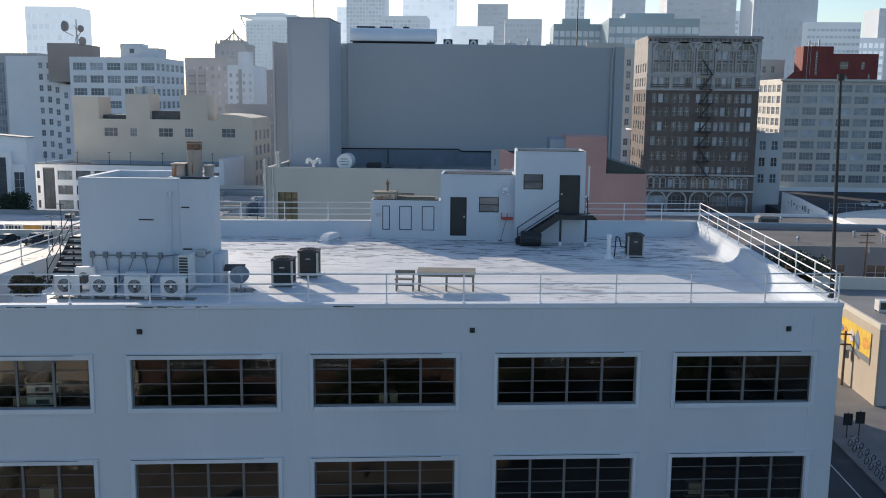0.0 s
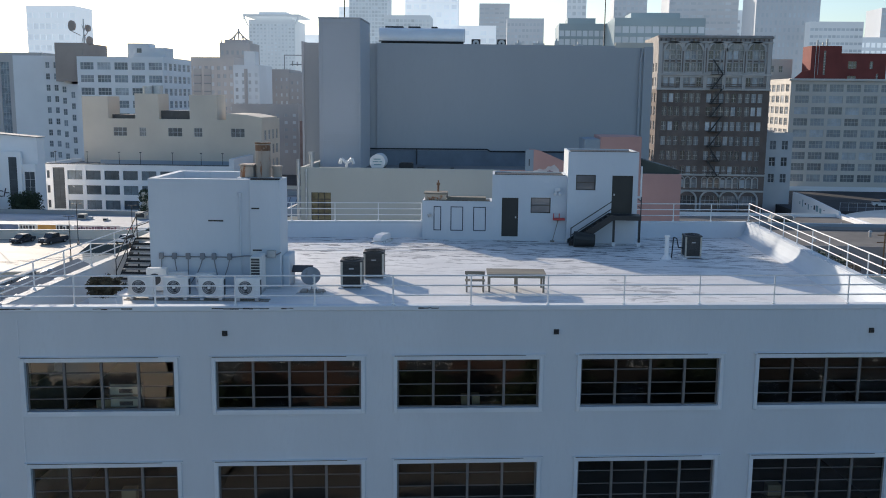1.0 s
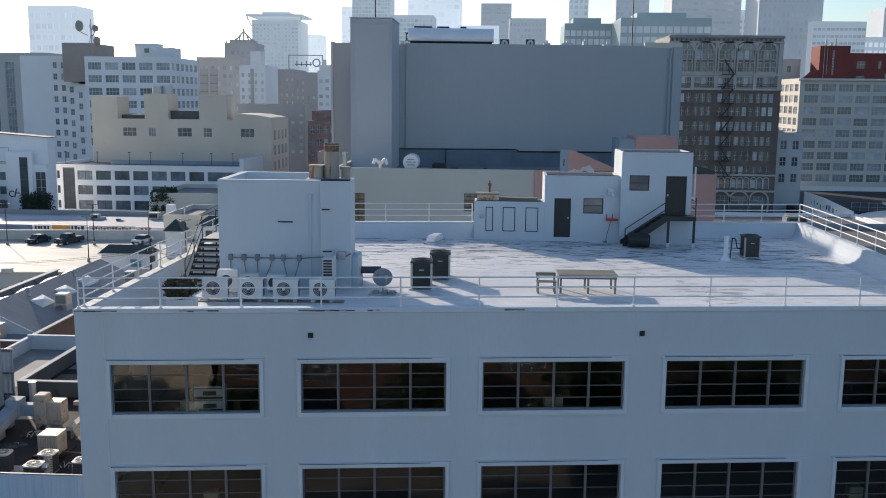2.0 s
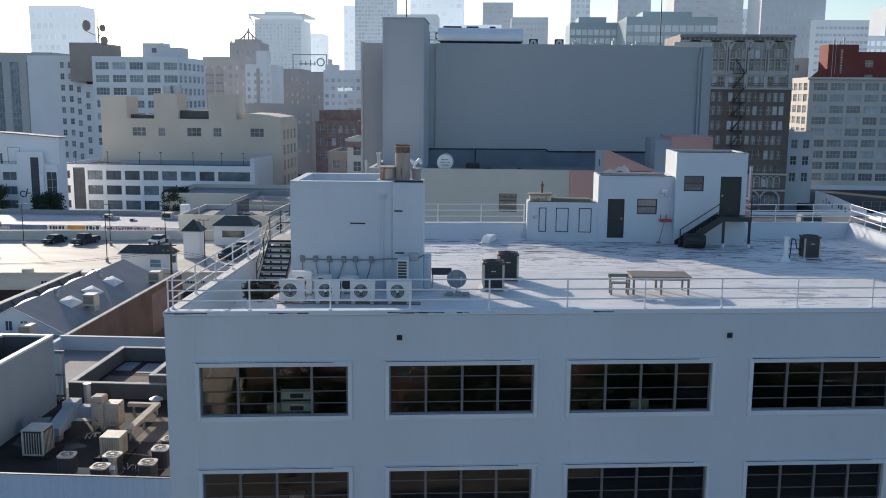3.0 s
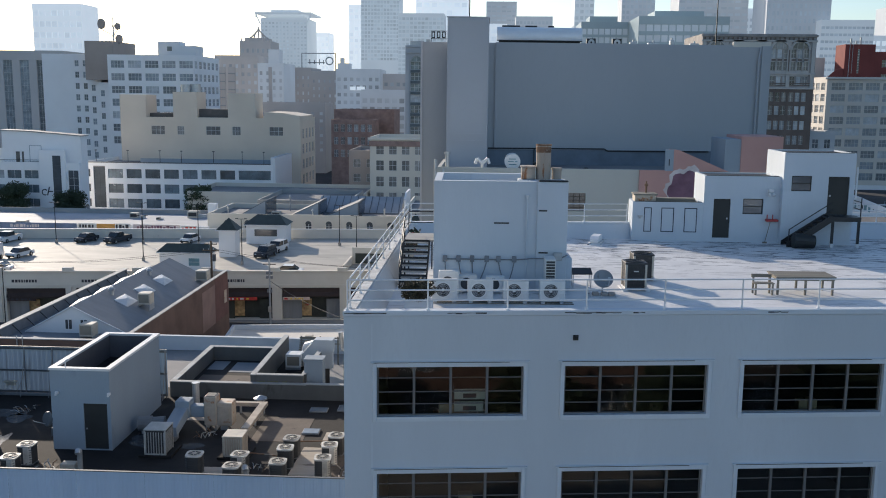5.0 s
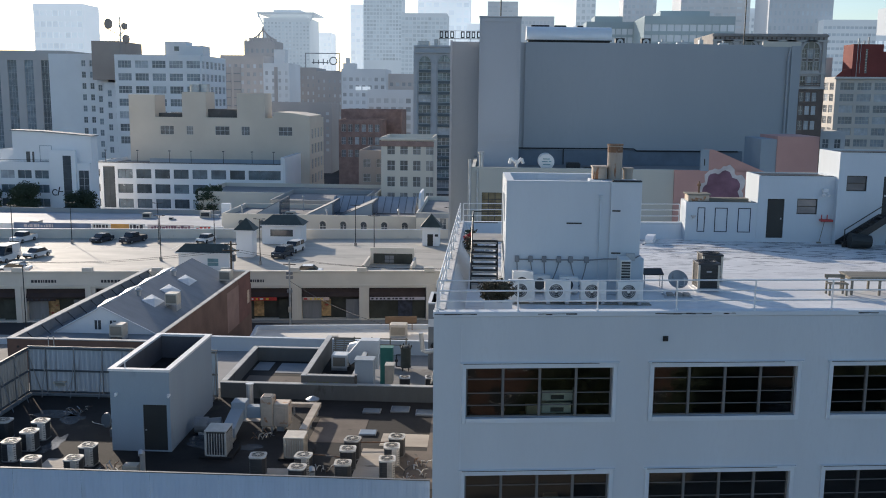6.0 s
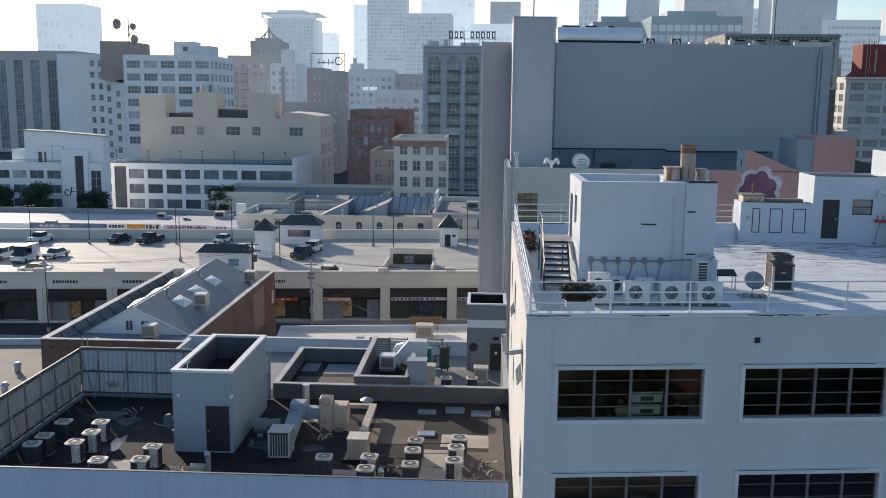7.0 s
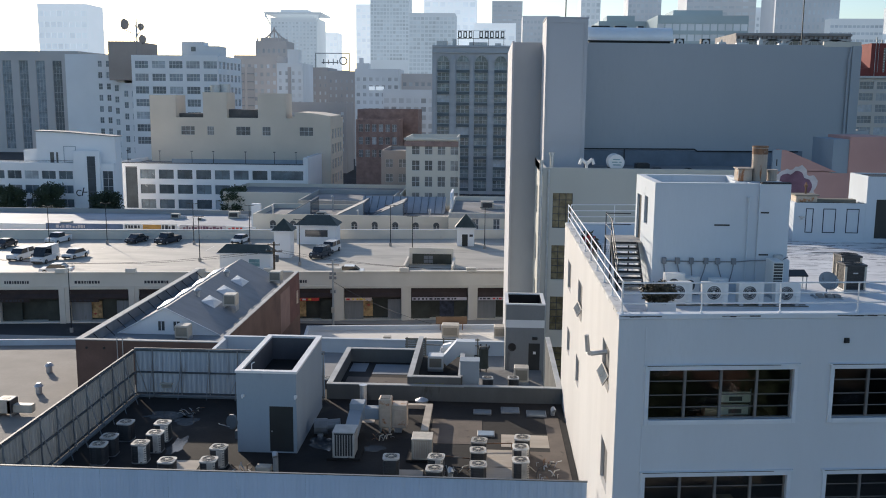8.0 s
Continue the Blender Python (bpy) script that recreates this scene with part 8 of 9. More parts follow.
for b in bays:
    part("arch_sash", Geo().box(b + 1.42, b + 1.56, -0.1, -0.041, 45.4, 47.3).box(b + 2.95, b + 3.09, -0.1, -0.041, 45.4, 47.3).box(b + 0.4, b + 4.1, -0.1, -0.041, 45.5, 45.65), terracotta, bt)
    part("tier_band", Geo().box(b - 0.05, b + 4.6, -0.12, -0.052, 42.3, 42.5).box(b - 0.05, b + 4.6, -0.12, -0.052, 43.0, 43.2), terracotta, bt)
for i in range(24):
    part("corbel", Geo().box(0.35 + i * 1.21, 0.75 + i * 1.21, -0.4, -0.31, 47.9, 48.5), brick_brown, bt)
for z in (36.1, 36.6, 13.3):
    part("dark_course", Geo().box(-0.05, 29.55, -0.08, -0.003, z, z + 0.22), brick_brown, bt)
for z in (8.5, 12.8, 35.4, 39.2, 47.6):
    part("band_course", Geo().box(-0.2, 29.7, -0.3, 0, z - 0.25, z + 0.25, ch=0.05), terracotta, bt)
fe = thing("fire_escape", "dark iron fire escape down a brick tower", "fire escape", pose(73.6, 225.3, 0))
for z in zz + [37.0, 40.8]:
    part("platform", Geo().box(0, 3.4, -0.6, 0.6, z - 1.55, z - 1.38).box(0, 3.4, -0.6, -0.5, z - 0.5, z - 0.4).box(0, 3.4, -0.6, -0.5, z - 1.0, z - 0.94).box(0, 0.1, -0.6, -0.5, z - 1.4, z - 0.4).box(1.7, 1.8, -0.6, -0.5, z - 1.4, z - 0.4).box(3.3, 3.4, -0.6, -0.5, z - 1.4, z - 0.4), steel_black, fe)
    a, b = (0.2, 2.8) if int(z) % 2 else (2.8, 0.2)
    part("flight", Geo().prism([(a, z - 1.4), (a + 0.4, z - 1.4), (b + 0.4, z + 2.3), (b, z + 2.3)], -0.4, -0.2, "y"), steel_black, fe)
# darker copy of the cream concrete, with the front's shade in its colour
loft_cream = mat("shaded_cream_concrete", (0.6, 0.57, 0.52), 0.85, var=0.08, scale=0.1, stain=(0.54, 0.51, 0.465), amount=0.3, stain_scale=0.2, stretch=(1, 1, 0.3))
cb = house("cream_loft", "cream concrete loft block with wide steel windows", 110.3, 160, 277, 310, 39.6, loft_cream, [("front", rows_of(1.5, 5.3, 9, 4.3, [35.6 - 3.55 * i for i in range(9)], 2.3)), ("left", rows_of(1.5, 5.0, 6, 3.6, [35.6 - 3.55 * i for i in range(9)], 2.3))], roof_grey, cols=4, rws=2, pale=0.4, cornice=0.7, glass_m=hazed_glass, frame_m=stone_frame)
house("oxblood_lift_house", "tall dark red painted lift house", 123.4, 133.4, 300, 309, 51.0, oxblood, [("front", [(4.2, 4.9, 41.5, 49.5, 1, 9)])], roof_grey, z0=38.4)
ox = house("oxblood_penthouse", "long dark red painted roof house", 133.42, 148.4, 300, 312, 48.6, oxblood, [("front", [(2.4, 5.2, 43.6, 46.0), (2.4, 5.2, 39.6, 41.2), (9.5, 10.6, 43.6, 46.0), (11.8, 12.6, 40.2, 42.0)])], roof_grey, z0=38.4)
part("stepped_wall", Geo().prism([(-15.4, 0), (-10.1, 0), (-10.1, 4.6), (-12.6, 4.2), (-15.4, 1.6)], 0.0, 0.4, "y"), oxblood, ox)
part("roof_pipe", Geo().tube([(-8.6, -0.2, 0), (-8.6, -0.2, 13.6)], 0.1, 6).tube([(-7.6, -0.2, 3), (-7.6, -0.2, 13.3)], 0.08, 6), grey_metal, ox)
for x, h in ((0.8, 2.2), (2.6, 1.4), (4.0, 2.6)):
    part("roof_flue", Geo().cyl((x - 8, 3, 12.4), (x - 8, 3, 12.6 + h), 0.35, n=8), grey_metal, ox)
house("pale_pink_house", "pale pink roof house beside a red one", 109, 121, 312, 325, 47.0, cream_wall, [("front", rows_of(1.5, 3, 3, 1.2, (42.5,), 2.2))], roof_grey)
house("gap_block", "tan block seen between two buildings", 60.5, 72, 300, 320, 50.0, cream_wall, [("front", rows_of(1.0, 3.0, 3, 1.4, [44 - 4 * i for i in range(8)], 2.2))], roof_grey, glass_m=hazed_glass)
house("narrow_block", "narrow white block with stacked windows", 56.0, 62.5, 260, 280, 23.6, office_white, [("front", rows_of(0.8, 2.1, 3, 1.3, (19, 15.5, 12), 2.0))], roof_grey, glass_m=hazed_glass)
house("back_street_block", "grey side block with a few windows", 90.0, 98, 232, 255, 24, grey_stone, [("front", rows_of(2.0, 3.2, 2, 1.6, (19.5, 15, 10.5), 2.4))], roof_grey)

# ---- grey theatre block and the putty building in front of it ----
th = thing("theatre_block", "tall windowless grey painted theatre block with a fly tower", "building")


def th_part(name, geo, mats, label=""):
    """A part of the theatre; its front runs aslant to its side walls."""
    geo.v = [(x, y - 3.5 + 0.1033 * (x + 2.1), z) for x, y, z in geo.v]
    return part(name, geo, mats, th, label)


th_part("wall", Geo().box(5.0, 32.3, 67.0, 100.0, 0, 37.6).box(5.0, 32.3, 67.0, 67.3, 37.6, 37.75), theatre_grey)
th_part("side_wing", Geo().box(-2.1, 5.0, 67.2, 92, 0, 37.7), theatre_grey)
# sunlight on the wing's side is put into this lighter grey slab
th_part("wing_edge", Geo().box(-2.3, -2.1, 67.0, 92, 0, 37.8), column_grey)
SH0, SH1, SHY = 0.6, 4.35, 60.15
th_part("shaft", Geo().box(SH0, SH1, SHY, 67, 0, 39.5, ch=0.04), column_grey, "lighter grey projecting shaft")
th_part("shaft_panel", Geo().box(SH0 + 0.2, SH0 + 0.34, SHY - 0.07, SHY - 0.002, 0, 39.3).box(SH1 - 0.34, SH1 - 0.2, SHY - 0.07, SHY - 0.002, 0, 39.3)
     .box(SH0 + 0.34, SH1 - 0.34, SHY - 0.07, SHY - 0.002, 28.3, 28.5).box(SH0 + 0.34, SH1 - 0.34, SHY - 0.07, SHY - 0.002, 28.95, 29.15)
     .box(SH0 + 0.34, SH1 - 0.34, SHY - 0.07, SHY - 0.002, 39.1, 39.3), column_grey)
th_part("eave", Geo().box(SH0 - 0.05, SH1 + 0.05, SHY - 0.04, 67, 39.5, 39.6), column_grey)
th_part("edge_pilaster", Geo().box(31.4, 32.34, 66.86, 66.998, 0, 37.7), theatre_grey)
for z in (29.0, 33.4):
    th_part("pour_line", Geo().box(5.2, 31.35, 66.985, 66.998, z, z + 0.05), theatre_grey)
# the blue shadow along the foot of the wall, built as a dark strip
th_part("dark_band", Geo().box(4.2, 27.0, 66.7, 66.996, 25.8, 27.3), mat("blue_shadow_band_paint", (0.17, 0.2, 0.24), 0.8, var=0.15))
th_part("band_pipe", Geo().tube([(4.4, 66.6, 27.45), (16.0, 66.6, 27.45), (16.3, 66.6, 27.25), (26.5, 66.6, 27.25)], 0.07, 6).tube([(9.0, 66.6, 25.9), (9.0, 66.6, 27.45)], 0.05, 6), steel_black)
th_part("rain_pipe", Geo().cyl((31.1, 66.85, 26), (31.1, 66.85, 36.4), 0.11, n=8).tube([(31.1, 66.85, 36.4), (31.25, 66.85, 37.3), (31.25, 66.85, 37.6)], 0.11, 8), theatre_grey)
th_part("ridge_wall", Geo().box(28.5, 32.3, 66.98, 67.3, 37.6, 38.1), cream_wall)
# the bright sky reflection is put into the roll's white base colour
bright_roll = mat("sky_white_rolled_metal", (0.82, 0.83, 0.84), 0.4, metal=0.1, var=0.05)
barrel = [(68.9 - 1.15 * math.cos(radians(a)), 38.35 + 1.0 * math.sin(radians(a))) for a in range(-20, 181, 10)]
th_part("curved_roof", Geo().prism(barrel + [(70.05, 38.1)], 5.1, 13.55, "x"), bright_roll, "rolled bright metal roof over a plant room")
# black base and strip carry the shadow under the roll in their colour
th_part("plant_base", Geo().box(5.3, 13.4, 68.2, 70.0, 37.6, 38.2), steel_black)
th_part("eave_strip", Geo().box(5.1, 13.55, 67.76, 67.9, 37.93, 38.02), steel_black)
for a, b in ((5.6, 7.4), (7.9, 9.1), (10.2, 10.8)):
    th_part("ridge_plant", Geo().box(a, b, 69.0, 69.8, 39.3, 39.52, ch=0.03), steel_black)
for x in (14.2, 16.8):
    u = thing("rooftop_fan", "dark boxed roof fan with a round opening", "fan", pose(x, 68.0, 37.6))
    part("casing", Geo().box(0, 0.9, 0, 0.9, 0, 0.8, ch=0.03), steel_black, u)
    part("grille", Geo().ring((0.45, 0.4), 0.1, 0.33, 0, 360, -0.03, 0, 14), grey_metal, u)
for x, w, h in ((18.6, 0.7, 0.5), (20.4, 1.2, 0.45), (22.6, 0.4, 0.7), (24.6, 0.9, 0.4)):
    solid("roof_equipment", Geo().box(0, w, 0, 0.8, 0, h, ch=0.03).cyl((w / 2, 0.4, h), (w / 2, 0.4, h + 0.25), 0.1, n=8), grey_metal, "small grey roof equipment behind the parapet", "equipment", m=pose(x, 68.2, 37.6))
solid("antenna_mast", Geo().cyl((0, 0, 0), (0, 0, 4.5), 0.06, n=6).box(-0.5, 0.5, -0.03, 0.03, 3.6, 3.7).box(-0.3, 0.3, -0.03, 0.03, 2.8, 2.9), steel_black, "thin roof antenna mast", "antenna", m=pose(2.5, 60, 39.6))
solid("antenna_mast", Geo().cyl((0, 0, 0), (0, 0, 9.0), 0.07, 0.04, n=6), steel_black, "thin tall roof pole", "antenna", m=pose(28.0, 72, 37.6))
lb = thing("putty_building", "putty-coloured building with steel windows and a flat roof", "building")
lw_holes = [(0.9, 2.6, z, z + 3.0) for z in (21.4, 16.9, 12.4, 7.9)] + [(11.1, 12.6, 22.95, 24.5)]
part("wall", Geo().sheet((0.2, 50), (1, 0), (0, -1), 17.0, 0, 26.5, lw_holes, 0.3).sheet((0.2, 50), (0, 1), (-1, 0), 17, 0, 26.5, [(3 + 5 * i, 5 + 5 * i, z, z + 2.6) for i in range(3) for z in (21.6, 17, 12.5)], 0.3).box(17.2, 24.9, 50.1, 50.4, 0, 26.3), putty_wall, lb)
part("roof", Geo().box(0.25, 25, 50.3, 67, 25.5, 25.8), roof_grey, lb)
part("inner_parapet", Geo().box(0.2, 25, 50.01, 50.3, 25.8, 26.55).box(0.2, 0.5, 50.3, 66, 25.8, 26.55), putty_wall, lb)
old_glass = mat("yellowed_old_glass", (0.16, 0.14, 0.08), 0.25, var=0.5, scale=1.6, fine=3, bump=0)
for a, b, c, d in lw_holes:
    w = part("window", Geo().box(0.2 + a, 0.2 + b, 50.22, 50.28, c, d), old_glass if a < 5 else far_glass, lb)
    bars = Geo()
    for i in range(4):
        x = 0.2 + a + (b - a) * i / 3
        bars.box(x - 0.03, x + 0.03, 50.17, 50.215, c, d)
    for i in range(6):
        z = c + (d - c) * i / 5
        bars.box(0.2 + a, 0.2 + b, 50.18, 50.212, z - 0.03, z + 0.03)
    part("glazing_bars", bars, steel_black, w)
part("vent_stack", Geo().cyl((1.0, 50.9, 0), (1.0, 50.9, 1.9), 0.18, n=10).cyl((1.0, 50.9, 1.8), (1.0, 50.9, 2.0), 0.26, n=10), grey_metal, lb, m=pose(0, 0, 25.8))
part("wall_pipe", Geo().cyl((0.05, 49.9, 4), (0.05, 49.9, 27.2), 0.14, n=10).cyl((0.7, 49.9, 12), (0.7, 49.9, 26.4), 0.1, n=8), grey_metal, lb)
y_ = thing("twin_vent", "white forked roof vent cowl", "vent", pose(4.0, 51.2, 25.8))
part("stack", Geo().cyl((0, 0, 0), (0, 0, 1.3), 0.12, n=8), rail_white, y_)
part("cowl", Geo().tube([(0, 0, 1.0), (-0.45, 0, 1.45), (-0.6, 0, 1.0)], 0.13, 8).tube([(0, 0, 1.0), (0.45, 0, 1.45), (0.6, 0, 1.0)], 0.13, 8), rail_white, y_)
tank = thing("water_tank", "white water tank lying on its side with dark painted lettering bars", "tank", pose(6.6, 51.6, 25.8))
part("drum", Geo().cyl((0, 0, 1.15), (0, 2.0, 1.15), 0.68, n=22), rail_white, tank)
part("lettering", Geo().box(-0.32, 0.28, -0.02, -0.003, 1.36, 1.44).box(-0.4, 0.1, -0.02, -0.003, 1.14, 1.22).box(0.18, 0.42, -0.02, -0.003, 1.14, 1.22).box(-0.3, 0.34, -0.02, -0.003, 0.9, 0.98), teal_paint, tank)
part("cradle", Geo().box(-0.55, 0.55, 0.3, 0.5, 0, 0.62).box(-0.55, 0.55, 1.5, 1.7, 0, 0.62), steel_black, tank)
for x, w, h in ((8.4, 1.2, 1.0), (9.9, 0.8, 0.6), (12.8, 0.5, 0.6), (20.5, 0.5, 0.8)):
    solid("roof_equipment", Geo().box(0, w, 0, 1, 0, h, ch=0.03).box(0.1, w - 0.1, 0.1, 0.9, h, h + 0.06), steel_black, "dark boxed roof equipment", "equipment", m=pose(x, 52.5, 25.8))
# pink stucco building with a painted flower
pb = thing("pink_building", "dusty pink stucco building with a stepped gable and flower painting", "building")
part("wall", Geo().box(17.2, 24.0, 49.8, 50.05, 0, 26.55).box(24.0, 32.3, 49.8, 50.1, 0, 26.4).box(32.0, 32.3, 50.1, 60, 0, 26.4).box(25.5, 28.9, 49.78, 55, 26.4, 29.45), pink_wall, pb)
part("gable", Geo().prism([(19.6, 26.5), (24.6, 26.5), (20.4, 28.25), (19.6, 28.35)], 49.8, 50.1, "y"), pink_wall, pb)
part("roof", Geo().box(24.0, 32.0, 50.1, 60, 25.4, 25.7), roof_grey, pb)
part("side_wall", Geo().box(24.2, 25.5, 49.9, 55, 26.4, 29.2), tower_wall, pb)


def petal_wall(cx, cz, rx, rz, lobes, rough, seed, y):
    """A painted lobed patch, cut off at the roof line of the rooms before it."""
    rq = random.Random(seed)
    pts = []
    for i in range(48):
        a = radians(7.5 * i)
        k = 0.8 + 0.2 * abs(math.sin(lobes * a / 2)) + rq.uniform(-rough, rough)
        pts.append((cx + rx * k * math.cos(a), cz + rz * k * math.sin(a)))
    return Geo().prism(pts, y, y + 0.012, "y")


part("painted_edge", petal_wall(21.2, 24.9, 1.95, 2.15, 7, 0.06, 5, 49.782), mural_pale, pb, "pale splashed edge of a wall painting")
part("painted_petals", petal_wall(21.15, 24.8, 1.62, 1.8, 7, 0.02, 6, 49.766), mural_purple, pb, "dull purple lobed wall painting")
part("end_panel", Geo().box(19.3, 19.98, 49.78, 50.1, 26.5, 28.3), tower_wall, pb)
part("end_slit", Geo().box(19.58, 19.66, 49.765, 49.779, 26.95, 27.5), dark_paint, pb)
part("arch_opening", Geo().ring((26.6, 21.0), 0, 2.3, 0, 180, 49.78, 49.79, 12), dark_paint, pb)
solid("shed_roof", Geo().prism([(29.0, 26.4), (32.2, 26.4), (32.2, 26.7), (29.0, 27.6)], 50.2, 56, "y"), green_roof, "dark pitched shed roof on a pink building", "roof")

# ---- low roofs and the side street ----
# shade on these low walls is put into the grey base colour
shade_grey = mat("shaded_grey_plastered_wall", (0.27, 0.27, 0.28), 0.85, var=0.1, scale=0.2, stain=(0.2, 0.2, 0.2), amount=0.3)
stained_deck = mat("stained_grey_tan_roof", (0.165, 0.158, 0.148), 0.85, var=0.2, scale=0.2, fine=3, bump=0.2, stain=(0.11, 0.105, 0.1), amount=0.45, stain_scale=0.18)
house("low_warehouse", "low grey warehouse with a stained flat roof", 36, 91.5, 124.5, 149, 9.3, shade_grey, [("front", [(44.5, 50.5, 2.6, 6.4, 4, 3), (36, 41, 2.6, 6.4, 4, 3)])], stained_deck, parapet=0.5)
part_b = house("low_warehouse", "low warehouse with a stained roof and rounded white parapet", 40, 93.6, 150, 183, 7.7, office_white, (), stained_deck, parapet=0.6)
# blue-grey stucco carries the shade on this wall in its colour
part("party_wall", Geo().box(26, 53.5, -0.6, 0, 7.0, 9.9, ch=0.1), tower_wall, part_b)
ww = thing("white_graffiti_wall", "long white side wall with blue graffiti marks", "wall", pose(94, 183.2, 0))
part("wall", Geo().prism([(0, 0), (33, 0), (33, 9.5), (20, 9.4), (0, 8.3)], 0, 0.4, "x"), office_white, ww)
rg = random.Random(8)
for i in range(9):
    y = 9.0 + i * 2.2
    part("graffiti_mark", Geo().box(-0.02, -0.003, y, y + rg.uniform(0.5, 1.6), 6.4 + rg.random(), 7.4 + rg.random()), (teal_paint, sign_dark)[i % 3 == 0], ww)
cv = thing("vault_warehouse", "white warehouse with a low curved white roof", "building", pose(94.5, 152, 0))
part("wall", Geo().box(0, 55, 0, 31, 0, 7.2), office_white, cv)
part("vault", Geo().prism([(27.5 - 27.5 * math.cos(radians(a)), 7.2 + 2.4 * math.sin(radians(a))) for a in range(0, 181, 10)], 0.3, 30.7, "y"), roof_pale, cv, "shallow curved white roof")
part("edge_kerb", Geo().box(-0.1, 0.5, -0.1, 31, 7.2, 7.8, ch=0.05), chalk_white, cv)
lot2 = thing("roof_car_park", "dark raised car park behind a white wall", "car park", pose(94.6, 217, 0))
part("deck", Geo().box(0, 80, 0, 56, 0, 4.6), asphalt, lot2)
part("upstand", Geo().box(0, 80, 55.7, 56, 4.6, 6.0), office_white, lot2)
part("side_wall", Geo().prism([(-33.5, 5.0), (0, 5.0), (0, 9.4), (-10, 9.0), (-33.5, 7.6)], 0.5, 0.9, "x"), shade_grey, lot2)
for k in range(7):
    part("fence_post", Geo().box(12 + 2.2 * k, 12.08 + 2.2 * k, 0.4, 0.48, 4.6, 6.8), grey_metal, lot2)
part("fence_rail", Geo().box(12, 25.3, 0.42, 0.46, 6.7, 6.76).box(12, 25.3, 0.42, 0.46, 5.6, 5.66), grey_metal, lot2)
rh = thing("skylight_hood", "big grey box-shaped roof hood with a dark mouth", "roof structure", pose(73.8, 164, 7.1))
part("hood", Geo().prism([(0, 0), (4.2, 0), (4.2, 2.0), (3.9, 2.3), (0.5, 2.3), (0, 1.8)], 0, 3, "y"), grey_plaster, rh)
part("mouth", Geo().box(0.55, 3.9, -0.05, -0.003, 0.3, 1.8), shop_dark, rh)
for x, y, w, h in ((84, 140, 0.8, 0.9), (78, 152.5, 0.5, 0.7), (88, 136, 1.3, 0.7), (86.5, 134, 0.5, 1.2), (82, 176, 0.6, 0.6), (88, 165, 0.5, 0.8), (72, 133, 0.7, 0.7)):
    solid("roof_vent", Geo().cyl((0, 0, 0), (0, 0, h), w * 0.3, n=10).cyl((0, 0, h), (0, 0, h + 0.25), w * 0.5, w * 0.2, n=10), grey_metal, "small galvanised vent on a low roof", "vent", m=pose(x, y, 8.8 if y < 150 else 7.1))
tan_plaster = mat("tan_street_wall", (0.5, 0.43, 0.34), 0.85, var=0.08, scale=0.2, stain=(0.42, 0.36, 0.29), amount=0.35, stain_scale=0.3, stretch=(1, 1, 0.3))
mb = thing("mural_building", "cream low building with a big yellow painted wall panel", "building", pose(61, 70.5, 0))
part("wall", Geo().box(0, 40, 0, 22, 0, 8.6), tan_plaster, mb)
part("parapet", Geo().box(0, 40, 0, 0.3, 8.6, 9.2).box(0, 0.3, 0.3, 21.7, 8.6, 9.2).box(0, 40, 21.7, 22, 8.6, 10.3), cream_wall, mb)
part("roof", Geo().box(0.3, 40, 0.3, 21.7, 8.6, 8.66), roof_grey, mb)
part("front_face", Geo().box(0.3, 40, -0.02, -0.002, 0, 8.4), putty_wall, mb)
part("painted_panel", Geo().box(-0.05, -0.003, 2.0, 14.5, 4.2, 7.6), sign_yellow, mb, "yellow painted advertising panel with orange shapes")
paint_orange = mat("orange_paint", (0.7, 0.33, 0.04), 0.7, var=0.25, scale=1.2)
for y, z, w, h in ((3.2, 6.2, 1.5, 0.8), (5.6, 5.9, 0.9, 1.3), (7.4, 6.1, 1.1, 0.9), (9.4, 5.8, 0.8, 1.2), (11.2, 6.3, 1.6, 0.7)):
    rq = random.Random(int(y * 10))
    part("painted_shape", Geo().prism([(y + w * rq.uniform(0.6, 1) * math.cos(radians(a)), z + h * rq.uniform(0.6, 1) * math.sin(radians(a))) for a in range(0, 360, 36)], -0.08, -0.055, "x"), (paint_orange, mural_pale, wall_blue)[int(y) % 3], mb)
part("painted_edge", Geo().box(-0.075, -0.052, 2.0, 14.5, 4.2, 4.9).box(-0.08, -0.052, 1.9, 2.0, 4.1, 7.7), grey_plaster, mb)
for x, y, w in ((3, 8, 1.4), (9, 12, 1.0), (14, 6, 1.2)):
    u = thing("roof_cooler", "galvanised box cooler on a grey roof", "air conditioner", pose(61 + x, 70.5 + y, 8.66))
    part("casing", Geo().box(0, w, 0, w, 0.15, 1.4, ch=0.04), unit_white, u)
    part("grille", Geo().box(0.15, w - 0.15, -0.02, 0, 0.4, 1.2), unit_dark, u)
    for y0 in (0, w - 0.12):
        part("skid", Geo().box(0, w, y0, y0 + 0.12, 0, 0.15), grey_metal, u)
solid("roof_duct", Geo().tube([(67, 82, 9.0), (72, 80.5, 9.0), (72.6, 80.3, 9.4)], 0.35, 10), grey_metal, "long round duct lying on a roof", "duct")
for x, y, h in ((60.3, 78, 6.5), (79.6, 123.0, 11.8), (58.5, 95.5, 11.0)):
    p = thing("utility_pole", "brown timber utility pole with cross arms", "pole", pose(x, y, 0.1))
    part("pole", Geo().cyl((0, 0, 0), (0, 0, h), 0.17, 0.12, n=8), wood_brown, p)
    for z in (h - 0.4, h - 1.6):
        part("cross_arm", Geo().box(-1.2, 1.2, -0.06, 0.06, z - 0.08, z + 0.08), wood_brown, p)
    part("transformer", Geo().cyl((0.3, 0, h - 3.2), (0.3, 0, h - 2.2), 0.25, n=10), grey_metal, p)
